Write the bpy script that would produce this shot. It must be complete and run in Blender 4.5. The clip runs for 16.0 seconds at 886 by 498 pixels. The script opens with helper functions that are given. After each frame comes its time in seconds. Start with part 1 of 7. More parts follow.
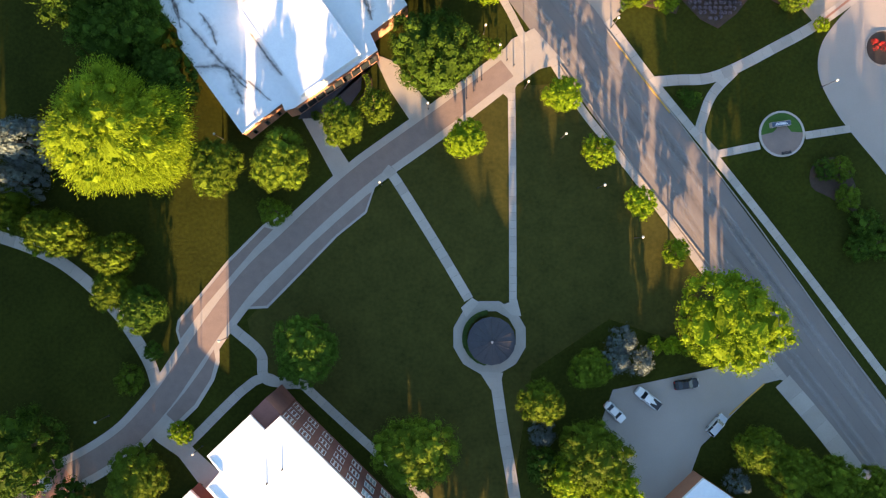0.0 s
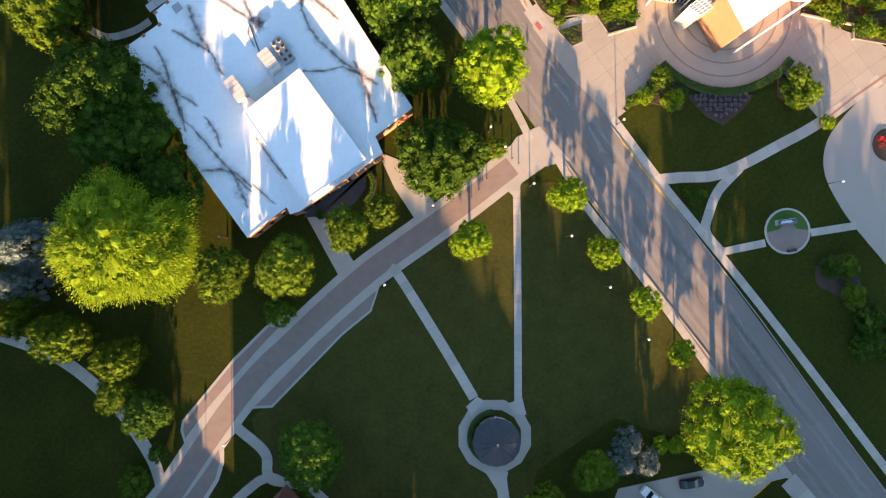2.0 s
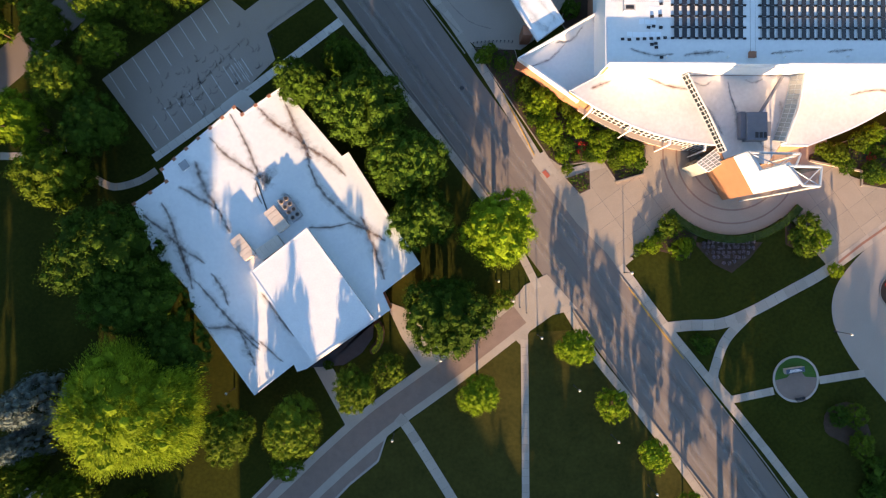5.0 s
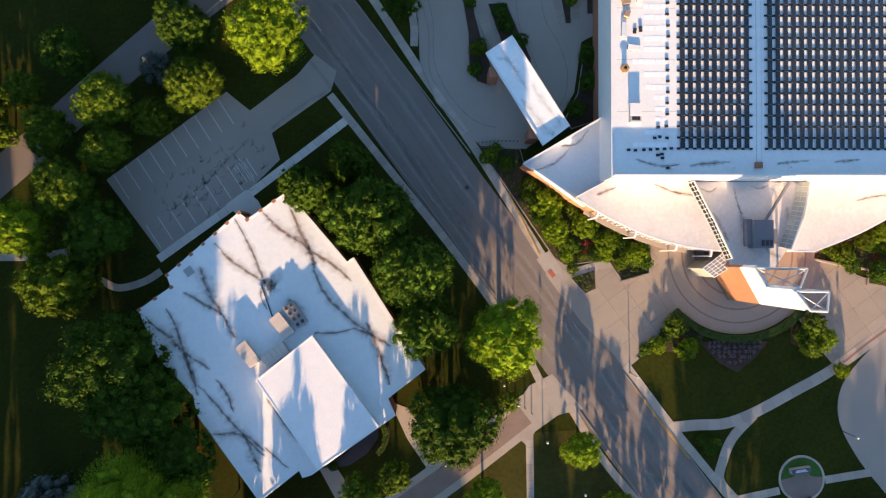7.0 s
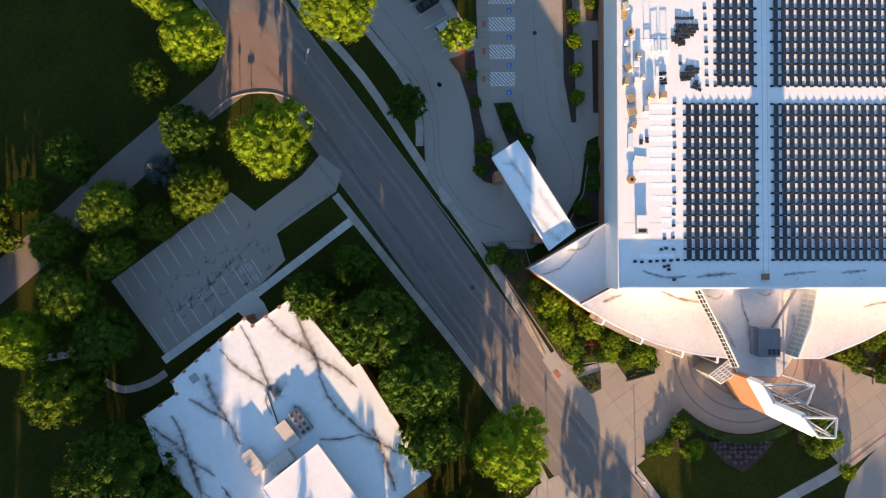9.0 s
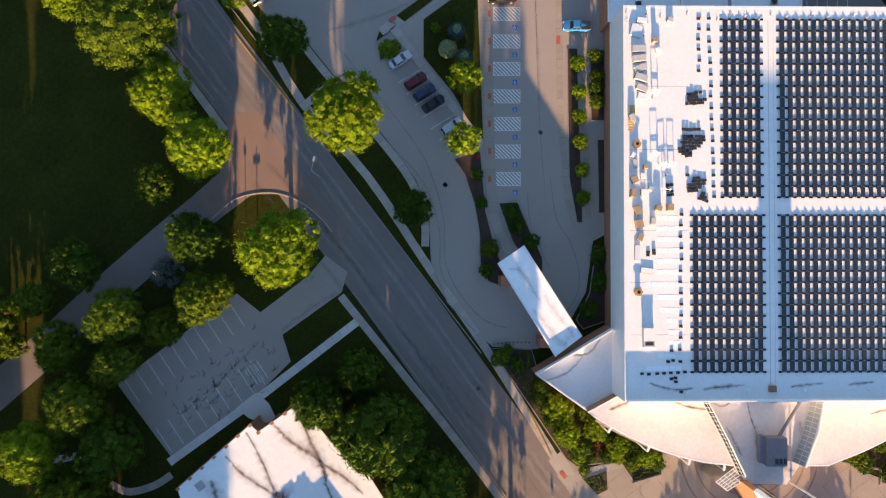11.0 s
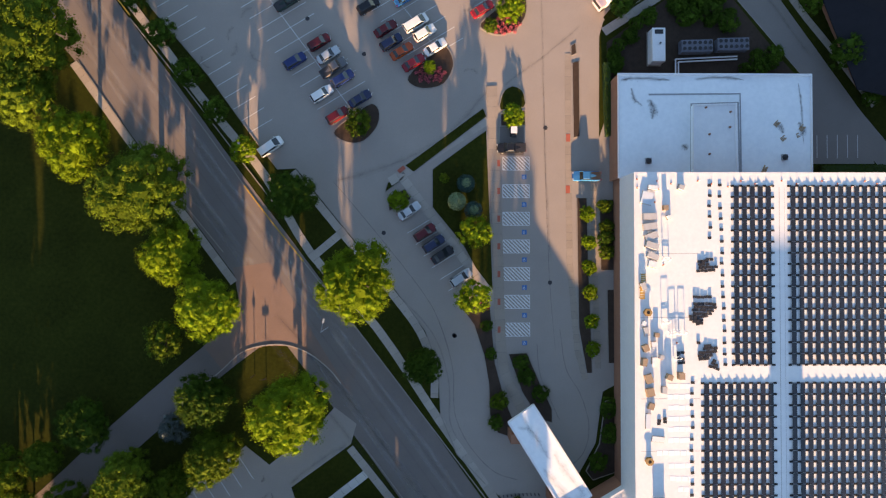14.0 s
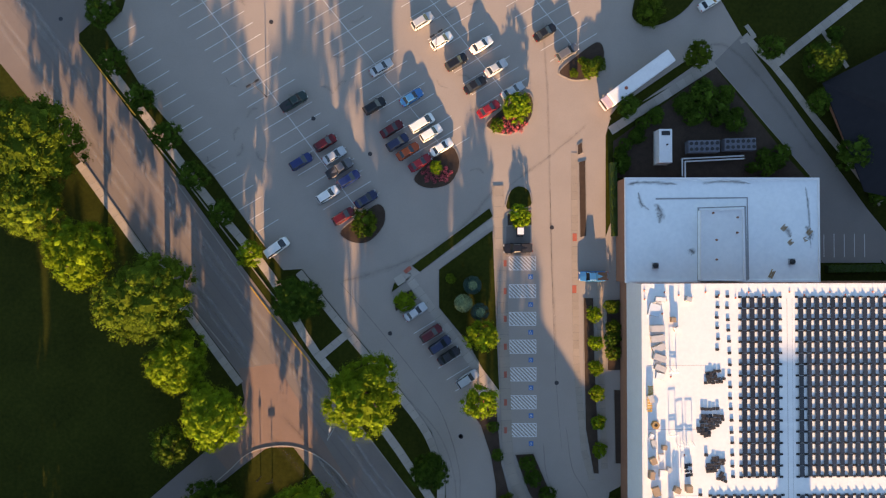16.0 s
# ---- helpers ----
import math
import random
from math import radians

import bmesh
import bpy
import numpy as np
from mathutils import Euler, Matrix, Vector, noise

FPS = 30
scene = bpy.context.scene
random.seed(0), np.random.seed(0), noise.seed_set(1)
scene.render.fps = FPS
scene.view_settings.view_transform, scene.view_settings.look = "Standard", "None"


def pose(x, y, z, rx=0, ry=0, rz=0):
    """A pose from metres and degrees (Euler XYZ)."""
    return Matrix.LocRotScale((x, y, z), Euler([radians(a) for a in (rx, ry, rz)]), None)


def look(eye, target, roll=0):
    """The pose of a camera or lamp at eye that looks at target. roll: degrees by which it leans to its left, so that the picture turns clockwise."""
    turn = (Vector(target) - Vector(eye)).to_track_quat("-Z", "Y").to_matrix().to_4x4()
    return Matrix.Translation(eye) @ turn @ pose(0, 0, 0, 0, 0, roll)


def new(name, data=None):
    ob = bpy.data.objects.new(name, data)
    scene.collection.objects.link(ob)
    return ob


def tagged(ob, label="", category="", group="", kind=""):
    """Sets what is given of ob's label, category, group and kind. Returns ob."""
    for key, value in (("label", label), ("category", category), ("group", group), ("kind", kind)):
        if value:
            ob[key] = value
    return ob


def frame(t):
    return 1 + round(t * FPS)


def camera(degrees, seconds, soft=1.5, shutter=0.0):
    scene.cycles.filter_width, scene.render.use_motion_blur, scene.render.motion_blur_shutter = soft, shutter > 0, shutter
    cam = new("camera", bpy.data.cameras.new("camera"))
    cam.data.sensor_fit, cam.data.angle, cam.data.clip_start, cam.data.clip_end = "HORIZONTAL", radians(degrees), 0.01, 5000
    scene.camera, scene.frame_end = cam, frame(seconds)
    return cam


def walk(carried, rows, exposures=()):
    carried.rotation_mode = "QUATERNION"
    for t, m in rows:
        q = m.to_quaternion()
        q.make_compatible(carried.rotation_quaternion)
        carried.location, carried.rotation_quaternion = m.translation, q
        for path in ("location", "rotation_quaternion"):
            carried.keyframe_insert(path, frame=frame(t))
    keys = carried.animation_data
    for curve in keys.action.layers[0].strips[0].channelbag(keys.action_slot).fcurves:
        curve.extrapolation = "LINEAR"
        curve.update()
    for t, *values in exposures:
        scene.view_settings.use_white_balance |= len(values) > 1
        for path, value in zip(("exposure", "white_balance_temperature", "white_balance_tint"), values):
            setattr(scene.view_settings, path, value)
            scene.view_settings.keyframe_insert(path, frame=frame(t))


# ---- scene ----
cam = camera(72.0, 16.0, soft=1.2)
PATH = [
    (0.0, 0.022, 0.004, 117.29, 0.721, -0.926, 0.093),
    (1.0, -0.480, 9.466, 117.29, 0.721, -0.926, 0.081),
    (2.0, -0.969, 18.961, 117.29, 0.721, -0.926, 0.070),
    (3.0, -1.450, 28.489, 117.29, 0.721, -0.926, 0.058),
    (4.0, -1.931, 38.045, 117.29, 0.721, -0.926, 0.047),
    (5.0, -2.416, 47.629, 117.29, 0.721, -0.926, 0.035),
    (6.0, -2.909, 57.236, 117.29, 0.721, -0.926, 0.023),
    (7.0, -3.413, 66.864, 117.29, 0.721, -0.926, 0.012),
    (8.0, -3.930, 76.509, 117.29, 0.721, -0.926, -0.000),
    (9.0, -4.463, 86.168, 117.29, 0.721, -0.926, -0.012),
    (10.0, -5.010, 95.837, 117.29, 0.721, -0.926, -0.023),
    (11.0, -5.572, 105.511, 117.29, 0.721, -0.926, -0.035),
    (12.0, -6.147, 115.187, 117.29, 0.721, -0.926, -0.047),
    (13.0, -6.733, 124.859, 117.29, 0.721, -0.926, -0.058),
    (14.0, -7.326, 134.523, 117.29, 0.721, -0.926, -0.070),
    (15.0, -7.922, 144.175, 117.29, 0.721, -0.926, -0.081),
    (16.0, -8.515, 153.807, 117.29, 0.721, -0.926, -0.093),
]
walk(cam, [(t, pose(x, y, z, rx, ry, rz)) for t, x, y, z, rx, ry, rz in PATH], exposures=[(0.0, 3.02, 7150, 13), (1.5, 2.98, 7080, 13), (4.0, 2.57, 6950, 13), (7.0, 2.18, 6650, 12), (12.5, 2.25, 7250, 18), (16.0, 2.3, 7700, 19)])

# ---- light ----
SUN_ELEVATION, SUN_LEAN = 9.2, -1.0  # degrees: height of the sun, and its shadows' turn from +y towards +x
world = bpy.data.worlds.new("sky")
scene.world = world
world.use_nodes = True
wn = world.node_tree.nodes
sky = wn.new("ShaderNodeTexSky")
sky.sky_type = "NISHITA"
sky.sun_disc = False
sky.sun_elevation = radians(SUN_ELEVATION)
sky.sun_rotation = radians(180 + SUN_LEAN)
sky.air_density, sky.dust_density, sky.ozone_density = 1.0, 0.3, 2.5
wn["Background"].inputs["Strength"].default_value = 0.086
world.node_tree.links.new(sky.outputs["Color"], wn["Background"].inputs["Color"])
sun_data = bpy.data.lights.new("sun", "SUN")
sun_data.energy, sun_data.angle, sun_data.color = 4.7, radians(0.6), (1.0, 0.66, 0.36)
sun = new("sun", sun_data)
sun.matrix_world = look((-4, -400, 80), (-4 + 400 * math.tan(radians(SUN_LEAN)), 0, 80 - 400 * math.tan(radians(SUN_ELEVATION))))


# ---- materials ----
def material(name, colour, dark=None, scale=1.0, rough=0.8, metal=0.0, fine=12.0, bump=0.3, depth=0.02, spread=0.0, mottle=0.5, leaf=0.0, island=0.0, spec=0.3):
    """A surface with stains at one scale and grain at a finer one. spread: change of brightness from object to object; island: from piece to piece."""
    m = bpy.data.materials.new(name)
    m.use_nodes = True
    nt = m.node_tree
    n, l = nt.nodes, nt.links.new
    b = n["Principled BSDF"]
    b.inputs["Roughness"].default_value, b.inputs["Metallic"].default_value = rough, metal
    b.inputs["Specular IOR Level"].default_value = spec
    dark = dark or tuple(c * 0.7 for c in colour)
    geo = n.new("ShaderNodeNewGeometry")
    big = n.new("ShaderNodeTexNoise")
    big.inputs["Scale"].default_value, big.inputs["Detail"].default_value, big.inputs["Roughness"].default_value = scale, 6, 0.6
    l(geo.outputs["Position"], big.inputs["Vector"])
    small = n.new("ShaderNodeTexNoise")
    small.inputs["Scale"].default_value, small.inputs["Detail"].default_value = fine, 4
    l(geo.outputs["Position"], small.inputs["Vector"])
    total = n.new("ShaderNodeMath")
    total.operation = "MULTIPLY_ADD"
    l(small.outputs["Fac"], total.inputs[0])
    total.inputs[1].default_value = 1 - mottle
    half = n.new("ShaderNodeMath")
    half.operation = "MULTIPLY"
    l(big.outputs["Fac"], half.inputs[0])
    half.inputs[1].default_value = mottle
    l(half.outputs[0], total.inputs[2])
    ramp = n.new("ShaderNodeValToRGB")
    ramp.color_ramp.elements[0].position, ramp.color_ramp.elements[0].color = 0.3, (*dark, 1)
    ramp.color_ramp.elements[1].position, ramp.color_ramp.elements[1].color = 0.7, (*colour, 1)
    l(total.outputs[0], ramp.inputs["Fac"])
    out = ramp.outputs["Color"]
    for amount, node, socket in ((spread, "ShaderNodeObjectInfo", "Random"), (island, "ShaderNodeNewGeometry", "Random Per Island")):
        if amount:
            rnd = n.new(node)
            to = n.new("ShaderNodeMapRange")
            to.inputs["To Min"].default_value, to.inputs["To Max"].default_value = 1 - amount, 1 + amount
            l(rnd.outputs[socket], to.inputs["Value"])
            hsv = n.new("ShaderNodeHueSaturation")
            l(out, hsv.inputs["Color"])
            l(to.outputs["Result"], hsv.inputs["Value"])
            out = hsv.outputs["Color"]
    l(out, b.inputs["Base Color"])
    if bump:
        bp = n.new("ShaderNodeBump")
        bp.inputs["Strength"].default_value, bp.inputs["Distance"].default_value = bump, depth
        l(small.outputs["Fac"], bp.inputs["Height"])
        l(bp.outputs["Normal"], b.inputs["Normal"])
    if leaf:
        tr = n.new("ShaderNodeBsdfTranslucent")
        l(out, tr.inputs["Color"])
        mix = n.new("ShaderNodeMixShader")
        mix.inputs["Fac"].default_value = leaf
        l(b.outputs["BSDF"], mix.inputs[1])
        l(tr.outputs["BSDF"], mix.inputs[2])
        l(mix.outputs["Shader"], n["Material Output"].inputs["Surface"])
    return m


GRASS = material("grass", (0.037, 0.0435, 0.0066), (0.0155, 0.0188, 0.0034), 0.12, 0.95, spec=0.05, fine=1.5, bump=0.6, depth=0.06, mottle=0.5)
mow_n, mow_l = GRASS.node_tree.nodes, GRASS.node_tree.links.new
mow_geo = mow_n.new("ShaderNodeNewGeometry")
mow_turn = mow_n.new("ShaderNodeVectorRotate")
mow_turn.rotation_type = "Z_AXIS"
mow_turn.inputs["Angle"].default_value = radians(38)
mow_l(mow_geo.outputs["Position"], mow_turn.inputs["Vector"])
mow = mow_n.new("ShaderNodeTexWave")
mow.inputs["Scale"].default_value, mow.inputs["Distortion"].default_value, mow.inputs["Detail"].default_value = 0.16, 3.0, 2.0
mow_l(mow_turn.outputs["Vector"], mow.inputs["Vector"])
mow_range = mow_n.new("ShaderNodeMapRange")
mow_range.inputs["To Min"].default_value, mow_range.inputs["To Max"].default_value = 0.975, 1.03
mow_l(mow.outputs["Fac"], mow_range.inputs["Value"])
mow_hsv = mow_n.new("ShaderNodeHueSaturation")
mow_in = mow_n["Principled BSDF"].inputs["Base Color"]
mow_l(mow_in.links[0].from_socket, mow_hsv.inputs["Color"])
mow_l(mow_range.outputs["Result"], mow_hsv.inputs["Value"])
mow_l(mow_hsv.outputs["Color"], mow_in)
HEDGE = material("hedge", (0.05, 0.09, 0.02), (0.02, 0.04, 0.01), 1.5, 0.9, fine=9.0, bump=0.8, depth=0.1)
ASPHALT = material("asphalt", (0.20, 0.168, 0.153), (0.155, 0.131, 0.120), 0.15, 0.9, fine=6.0)
LOT = material("lot_concrete", (0.335, 0.290, 0.256), (0.272, 0.236, 0.210), 0.12, 0.9, fine=5.0)
CONCRETE = material("pale_concrete", (0.385, 0.335, 0.292), (0.305, 0.268, 0.233), 0.35, 0.88, fine=6.0, spread=0.1)
KERB = material("weathered_kerb", (0.30, 0.265, 0.235), (0.2, 0.178, 0.158), 0.5, 0.9, fine=5.0)
MOUTH = material("brown_asphalt", (0.24, 0.165, 0.135), (0.185, 0.128, 0.105), 0.2, 0.9, fine=6.0)
JOINT = material("joint_sand", (0.2, 0.185, 0.165), (0.14, 0.13, 0.115), 1.0, 0.95, fine=9.0)
PLAZA = material("plaza_concrete", (0.33, 0.278, 0.232), (0.26, 0.22, 0.184), 0.3, 0.88, fine=5.0, spread=0.06)
PAVER = material("grey_pavers", (0.25, 0.182, 0.155), (0.18, 0.133, 0.114), 0.6, 0.9, fine=9.0)
BRICKPAVE = material("brick_pavers", (0.30, 0.15, 0.11), (0.2, 0.11, 0.085), 0.8, 0.9, fine=9.0)
MULCH = material("mulch", (0.07, 0.045, 0.032), (0.03, 0.02, 0.015), 0.8, 0.95, fine=7.0, bump=0.8, depth=0.05)
ROOF = material("white_roof", (0.76, 0.77, 0.775), (0.66, 0.675, 0.69), 0.25, 0.6, fine=1.5, bump=0.1)
# white roof with the bluish shade of annex and canopy put into its colour
ROOFBLUE = material("shade_blue_roof", (0.84, 0.88, 0.90), (0.72, 0.77, 0.80), 0.2, 0.6, fine=1.2, bump=0.1)
# greyer than ROOF, for the lobby and its core
LOBBYROOF = material("dull_white_roof", (0.64, 0.62, 0.62), (0.50, 0.48, 0.48), 0.3, 0.6, fine=1.5, bump=0.1)
METAL = material("white_metal", (0.76, 0.76, 0.77), (0.66, 0.66, 0.68), 0.6, 0.4, fine=3.0, bump=0.05)
STEEL = material("grey_steel", (0.36, 0.37, 0.39), (0.27, 0.28, 0.30), 1.0, 0.45, 0.2, bump=0.05)
DARKSTEEL = material("dark_metal", (0.05, 0.05, 0.055), (0.03, 0.03, 0.033), 1.0, 0.5, 0.3, bump=0.05)
BRICK = material("red_brick", (0.36, 0.17, 0.105), (0.25, 0.115, 0.075), 0.7, 0.9, fine=8.0)
TANBRICK = material("orange_brick", (0.31, 0.155, 0.088), (0.25, 0.124, 0.07), 0.6, 0.85, fine=6.0)
SHINGLE = material("dark_shingle", (0.020, 0.020, 0.025), (0.013, 0.013, 0.017), 0.8, 0.8, fine=8.0, spec=0.15)
SLATE = material("slate_roof", (0.055, 0.056, 0.066), (0.035, 0.035, 0.042), 0.8, 0.7, fine=8.0)
PAINT = material("road_paint", (0.72, 0.71, 0.69), (0.48, 0.47, 0.455), 1.5, 0.8, fine=7.0, bump=0.1)
BLUEPAINT = material("blue_paint", (0.03, 0.16, 0.42), (0.025, 0.12, 0.3), 1.5, 0.7, bump=0.1)
YELLOWPAINT = material("yellow_paint", (0.55, 0.33, 0.05), (0.4, 0.24, 0.05), 1.5, 0.8, bump=0.1)
REDPAINT = material("tactile_red", (0.42, 0.11, 0.075), (0.32, 0.09, 0.06), 1.5, 0.8, bump=0.1)
CELL = material("solar_cell", (0.021, 0.022, 0.029), (0.014, 0.015, 0.020), 0.5, 0.16, fine=1.0, bump=0.0, spread=0.3, spec=0.5)
GLASS = material("dark_glass", (0.02, 0.026, 0.032), (0.014, 0.018, 0.022), 0.5, 0.08, bump=0.0, spec=0.6)
UNITGREY = material("unit_grey", (0.17, 0.18, 0.215), (0.12, 0.128, 0.155), 0.8, 0.5, bump=0.05)
PALEGLASS = material("grey_glass", (0.33, 0.35, 0.335), (0.24, 0.26, 0.25), 0.9, 0.12, bump=0.0, spec=0.6)
TYRE = material("rubber", (0.02, 0.02, 0.02), (0.014, 0.014, 0.014), 2.0, 0.8)
BARK = material("bark", (0.11, 0.075, 0.05), (0.06, 0.04, 0.028), 2.0, 0.95, fine=14.0, bump=0.8)
LAMP = material("lamp_head", (0.5, 0.5, 0.48), None, 1.0, 0.4, bump=0.0)
BLOOM = material("pink_bloom", (0.5, 0.12, 0.15), (0.3, 0.05, 0.08), 2.0, 0.8, island=0.4)
REDBLOOM = material("red_bloom", (0.5, 0.03, 0.025), (0.3, 0.015, 0.015), 2.0, 0.8, island=0.4)
LEAVES = {
    "dark": material("leaves_dark", (0.070, 0.130, 0.012), (0.009, 0.025, 0.004), 0.5, 0.75, bump=0, spec=0.05, spread=0.22, leaf=0.16, island=0.34),
    "mid": material("leaves_mid", (0.112, 0.165, 0.012), (0.022, 0.047, 0.005), 0.5, 0.75, bump=0, spec=0.05, spread=0.2, leaf=0.2, island=0.34),
    "bright": material("leaves_bright", (0.175, 0.265, 0.012), (0.058, 0.105, 0.006), 0.5, 0.75, bump=0, spec=0.05, spread=0.18, leaf=0.26, island=0.3),
    "willow": material("leaves_willow", (0.205, 0.285, 0.014), (0.072, 0.125, 0.008), 0.4, 0.75, bump=0, spec=0.05, leaf=0.3, island=0.34),
    "blue": material("needles_blue", (0.14, 0.175, 0.17), (0.065, 0.09, 0.09), 0.6, 0.8, bump=0, spec=0.05, spread=0.2, leaf=0.15, island=0.3),
}


# ---- building blocks ----
def mesh(name, verts, faces, mat, parent=None, label=""):
    me = bpy.data.meshes.new(name)
    me.from_pydata(verts, [], faces)
    if mat:
        me.materials.append(mat)
    ob = new(name, me)
    if parent:
        ob.parent = parent
    if label:
        ob["label"] = label
    return ob


def part(name, bm, mat, parent, label=""):
    me = bpy.data.meshes.new(name)
    bm.to_mesh(me)
    bm.free()
    me.materials.append(mat)
    ob = new(name, me)
    ob.parent = parent
    if label:
        ob["label"] = label
    return ob


def thing(name, m, label, category, group="", kind=""):
    ob = new(name)
    ob.empty_display_size = 0.5
    ob.matrix_basis = m
    return tagged(ob, label, category, group, kind)


def ccw(pts):
    area = sum(a[0] * b[1] - b[0] * a[1] for a, b in zip(pts, pts[1:] + pts[:1]))
    return list(pts) if area > 0 else list(pts)[::-1]


def slab(name, pts, z0, z1, mat, parent=None, label=""):
    """A prism over the outline pts, from z0 to z1."""
    pts = ccw([tuple(p[:2]) for p in pts])
    n = len(pts)
    verts = [(x, y, z0) for x, y in pts] + [(x, y, z1) for x, y in pts]
    faces = [tuple(range(n - 1, -1, -1)), tuple(range(n, 2 * n))]
    faces += [(i, (i + 1) % n, n + (i + 1) % n, n + i) for i in range(n)]
    return mesh(name, verts, faces, mat, parent, label)


def smooth(pts, steps=6, closed=False):
    """Points on a soft curve through pts."""
    pts = [Vector(p[:2]) for p in pts]
    n = len(pts)
    out = []
    for i in range(n if closed else n - 1):
        if closed:
            a, b, c, d = (pts[(i + k) % n] for k in (-1, 0, 1, 2))
        else:
            b, c = pts[i], pts[i + 1]
            a = pts[i - 1] if i else b * 2 - c
            d = pts[i + 2] if i + 2 < n else c * 2 - b
        for k in range(steps):
            t = k / steps
            out.append(0.5 * (2 * b + (c - a) * t + (2 * a - 5 * b + 4 * c - d) * t * t + (3 * b - a - 3 * c + d) * t ** 3))
    if not closed:
        out.append(pts[-1])
    return [tuple(p) for p in out]


def sides(pts, left, right, closed=False):
    """The two lines beside a polyline, left and right metres away from it."""
    a, b = [], []
    n = len(pts)
    for i, p in enumerate(pts):
        q, r = (pts[i - 1], pts[(i + 1) % n]) if closed else (pts[max(0, i - 1)], pts[min(n - 1, i + 1)])
        d = (Vector(r) - Vector(q)).normalized()
        nrm = Vector((-d.y, d.x))
        a.append(tuple(Vector(p) + nrm * left))
        b.append(tuple(Vector(p) - nrm * right))
    return a, b


def strip(name, pts, width, z0, z1, mat, parent=None, label="", soft=0, closed=False):
    """A band of the given width along pts, from z0 to z1."""
    pts = smooth(pts, soft, closed) if soft else [tuple(p[:2]) for p in pts]
    a, b = sides(pts, width / 2, width / 2, closed)
    n = len(pts)
    verts = [(x, y, z) for z in (z0, z1) for line in (a, b) for x, y in line]
    faces = []
    for i in range(n if closed else n - 1):
        j = (i + 1) % n
        faces += [(2 * n + i, 3 * n + i, 3 * n + j, 2 * n + j), (n + i, n + j, 3 * n + j, 3 * n + i), (j, i, 2 * n + i, 2 * n + j)]
    if not closed:
        faces += [(0, n, 3 * n, 2 * n), (n - 1, 3 * n - 1, 4 * n - 1, 2 * n - 1)]
    return mesh(name, verts, faces, mat, parent, label)


def ground_piece(ob, label, category):
    return tagged(ob, label, category, kind="structure")


def circle(x, y, r, n=40, a0=0.0, a1=360.0):
    full = abs(a1 - a0) >= 360
    return [(x + r * math.cos(radians(a0 + (a1 - a0) * i / (n if full else n - 1))), y + r * math.sin(radians(a0 + (a1 - a0) * i / (n if full else n - 1)))) for i in range(n)]


def box(bm, x0, y0, z0, x1, y1, z1, m=None):
    v = [bm.verts.new((x, y, z)) for z in (z0, z1) for x, y in ((x0, y0), (x1, y0), (x1, y1), (x0, y1))]
    for f in ((3, 2, 1, 0), (4, 5, 6, 7), (0, 1, 5, 4), (1, 2, 6, 5), (2, 3, 7, 6), (3, 0, 4, 7)):
        bm.faces.new([v[i] for i in f])
    if m:
        for q in v:
            q.co = m @ q.co
    return v


def kerb(pts, closed=False, soft=0, colour=None, height=0.15):
    ob = strip("kerb", pts, 0.2, 0.0, height, colour or KERB, soft=soft, closed=closed)
    return ground_piece(ob, "yellow-painted concrete kerb" if colour is YELLOWPAINT else "pale concrete kerb beside the paving", "kerb")


def lawn(pts, soft=0, mat=None, name="lawn_island", label="grass island with a concrete kerb", height=0.15):
    pts = smooth(pts, soft, True) if soft else pts
    ob = slab(name, pts, 0.0, height - 0.01, mat or GRASS)
    ground_piece(ob, label, "planted island")
    kerb(pts, True, 0, None, height)
    return ob


# ---- ground ----
far = 2500.0
cells = 24
verts, faces = [], []
for j in range(cells + 1):
    for i in range(cells + 1):
        u, v = 2 * i / cells - 1, 2 * j / cells - 1
        verts.append((far * u * abs(u), 75 + far * v * abs(v), 0.0))
for j in range(cells):
    for i in range(cells):
        a = j * (cells + 1) + i
        faces.append((a, a + 1, a + cells + 2, a + cells + 1))
ground_piece(mesh("ground", verts, faces, GRASS), "dark mown grass lawn reaching to the horizon", "lawn")

# paler and browner than GRASS, for the lawn between promenade and street
BROWNGRASS = material("brown_grass", (0.064, 0.060, 0.0145), (0.028, 0.029, 0.0078), 0.22, 0.95, spec=0.05, fine=1.3, bump=0.6, depth=0.06, mottle=0.55)
ground_piece(slab("lawn", [(14.8, 33.0), (-9.0, 14.5), (-35.5, -12.0), (-33.0, -24.0), (-24.0, -25.0), (-5.0, -43.5), (14.0, -54.0), (19.0, -22.0), (34.0, -12.0), (52.0, -18.0), (62.0, -17.0), (24.5, 33.5)], -0.05, 0.006, BROWNGRASS), "brownish mown lawn between the paths", "lawn")
# the street
STREET = [-110.6, 230.1, -73.4, 180.3, -50.2, 148.2, -14.2, 99.9, 1.4, 78.1, 38.9, 27.4, 70.9, -15.8, 111.1, -68.3]
STREET = [STREET[k:k + 2] for k in range(0, len(STREET), 2)]
street_ob = ground_piece(strip("road", STREET, 12.7, 0.0, 0.030, ASPHALT), "grey asphalt street with worn wheel tracks", "street")
ground_piece(strip("road", [(-38.5, 122.7), (-46.0, 117.3), (-54.6, 110.3), (-67.4, 99.1), (-77.9, 89.3), (-88.5, 79.9), (-104.2, 66.2)], 6.6, 0.0, 0.024, ASPHALT, soft=4), "narrow dark asphalt side road", "street")
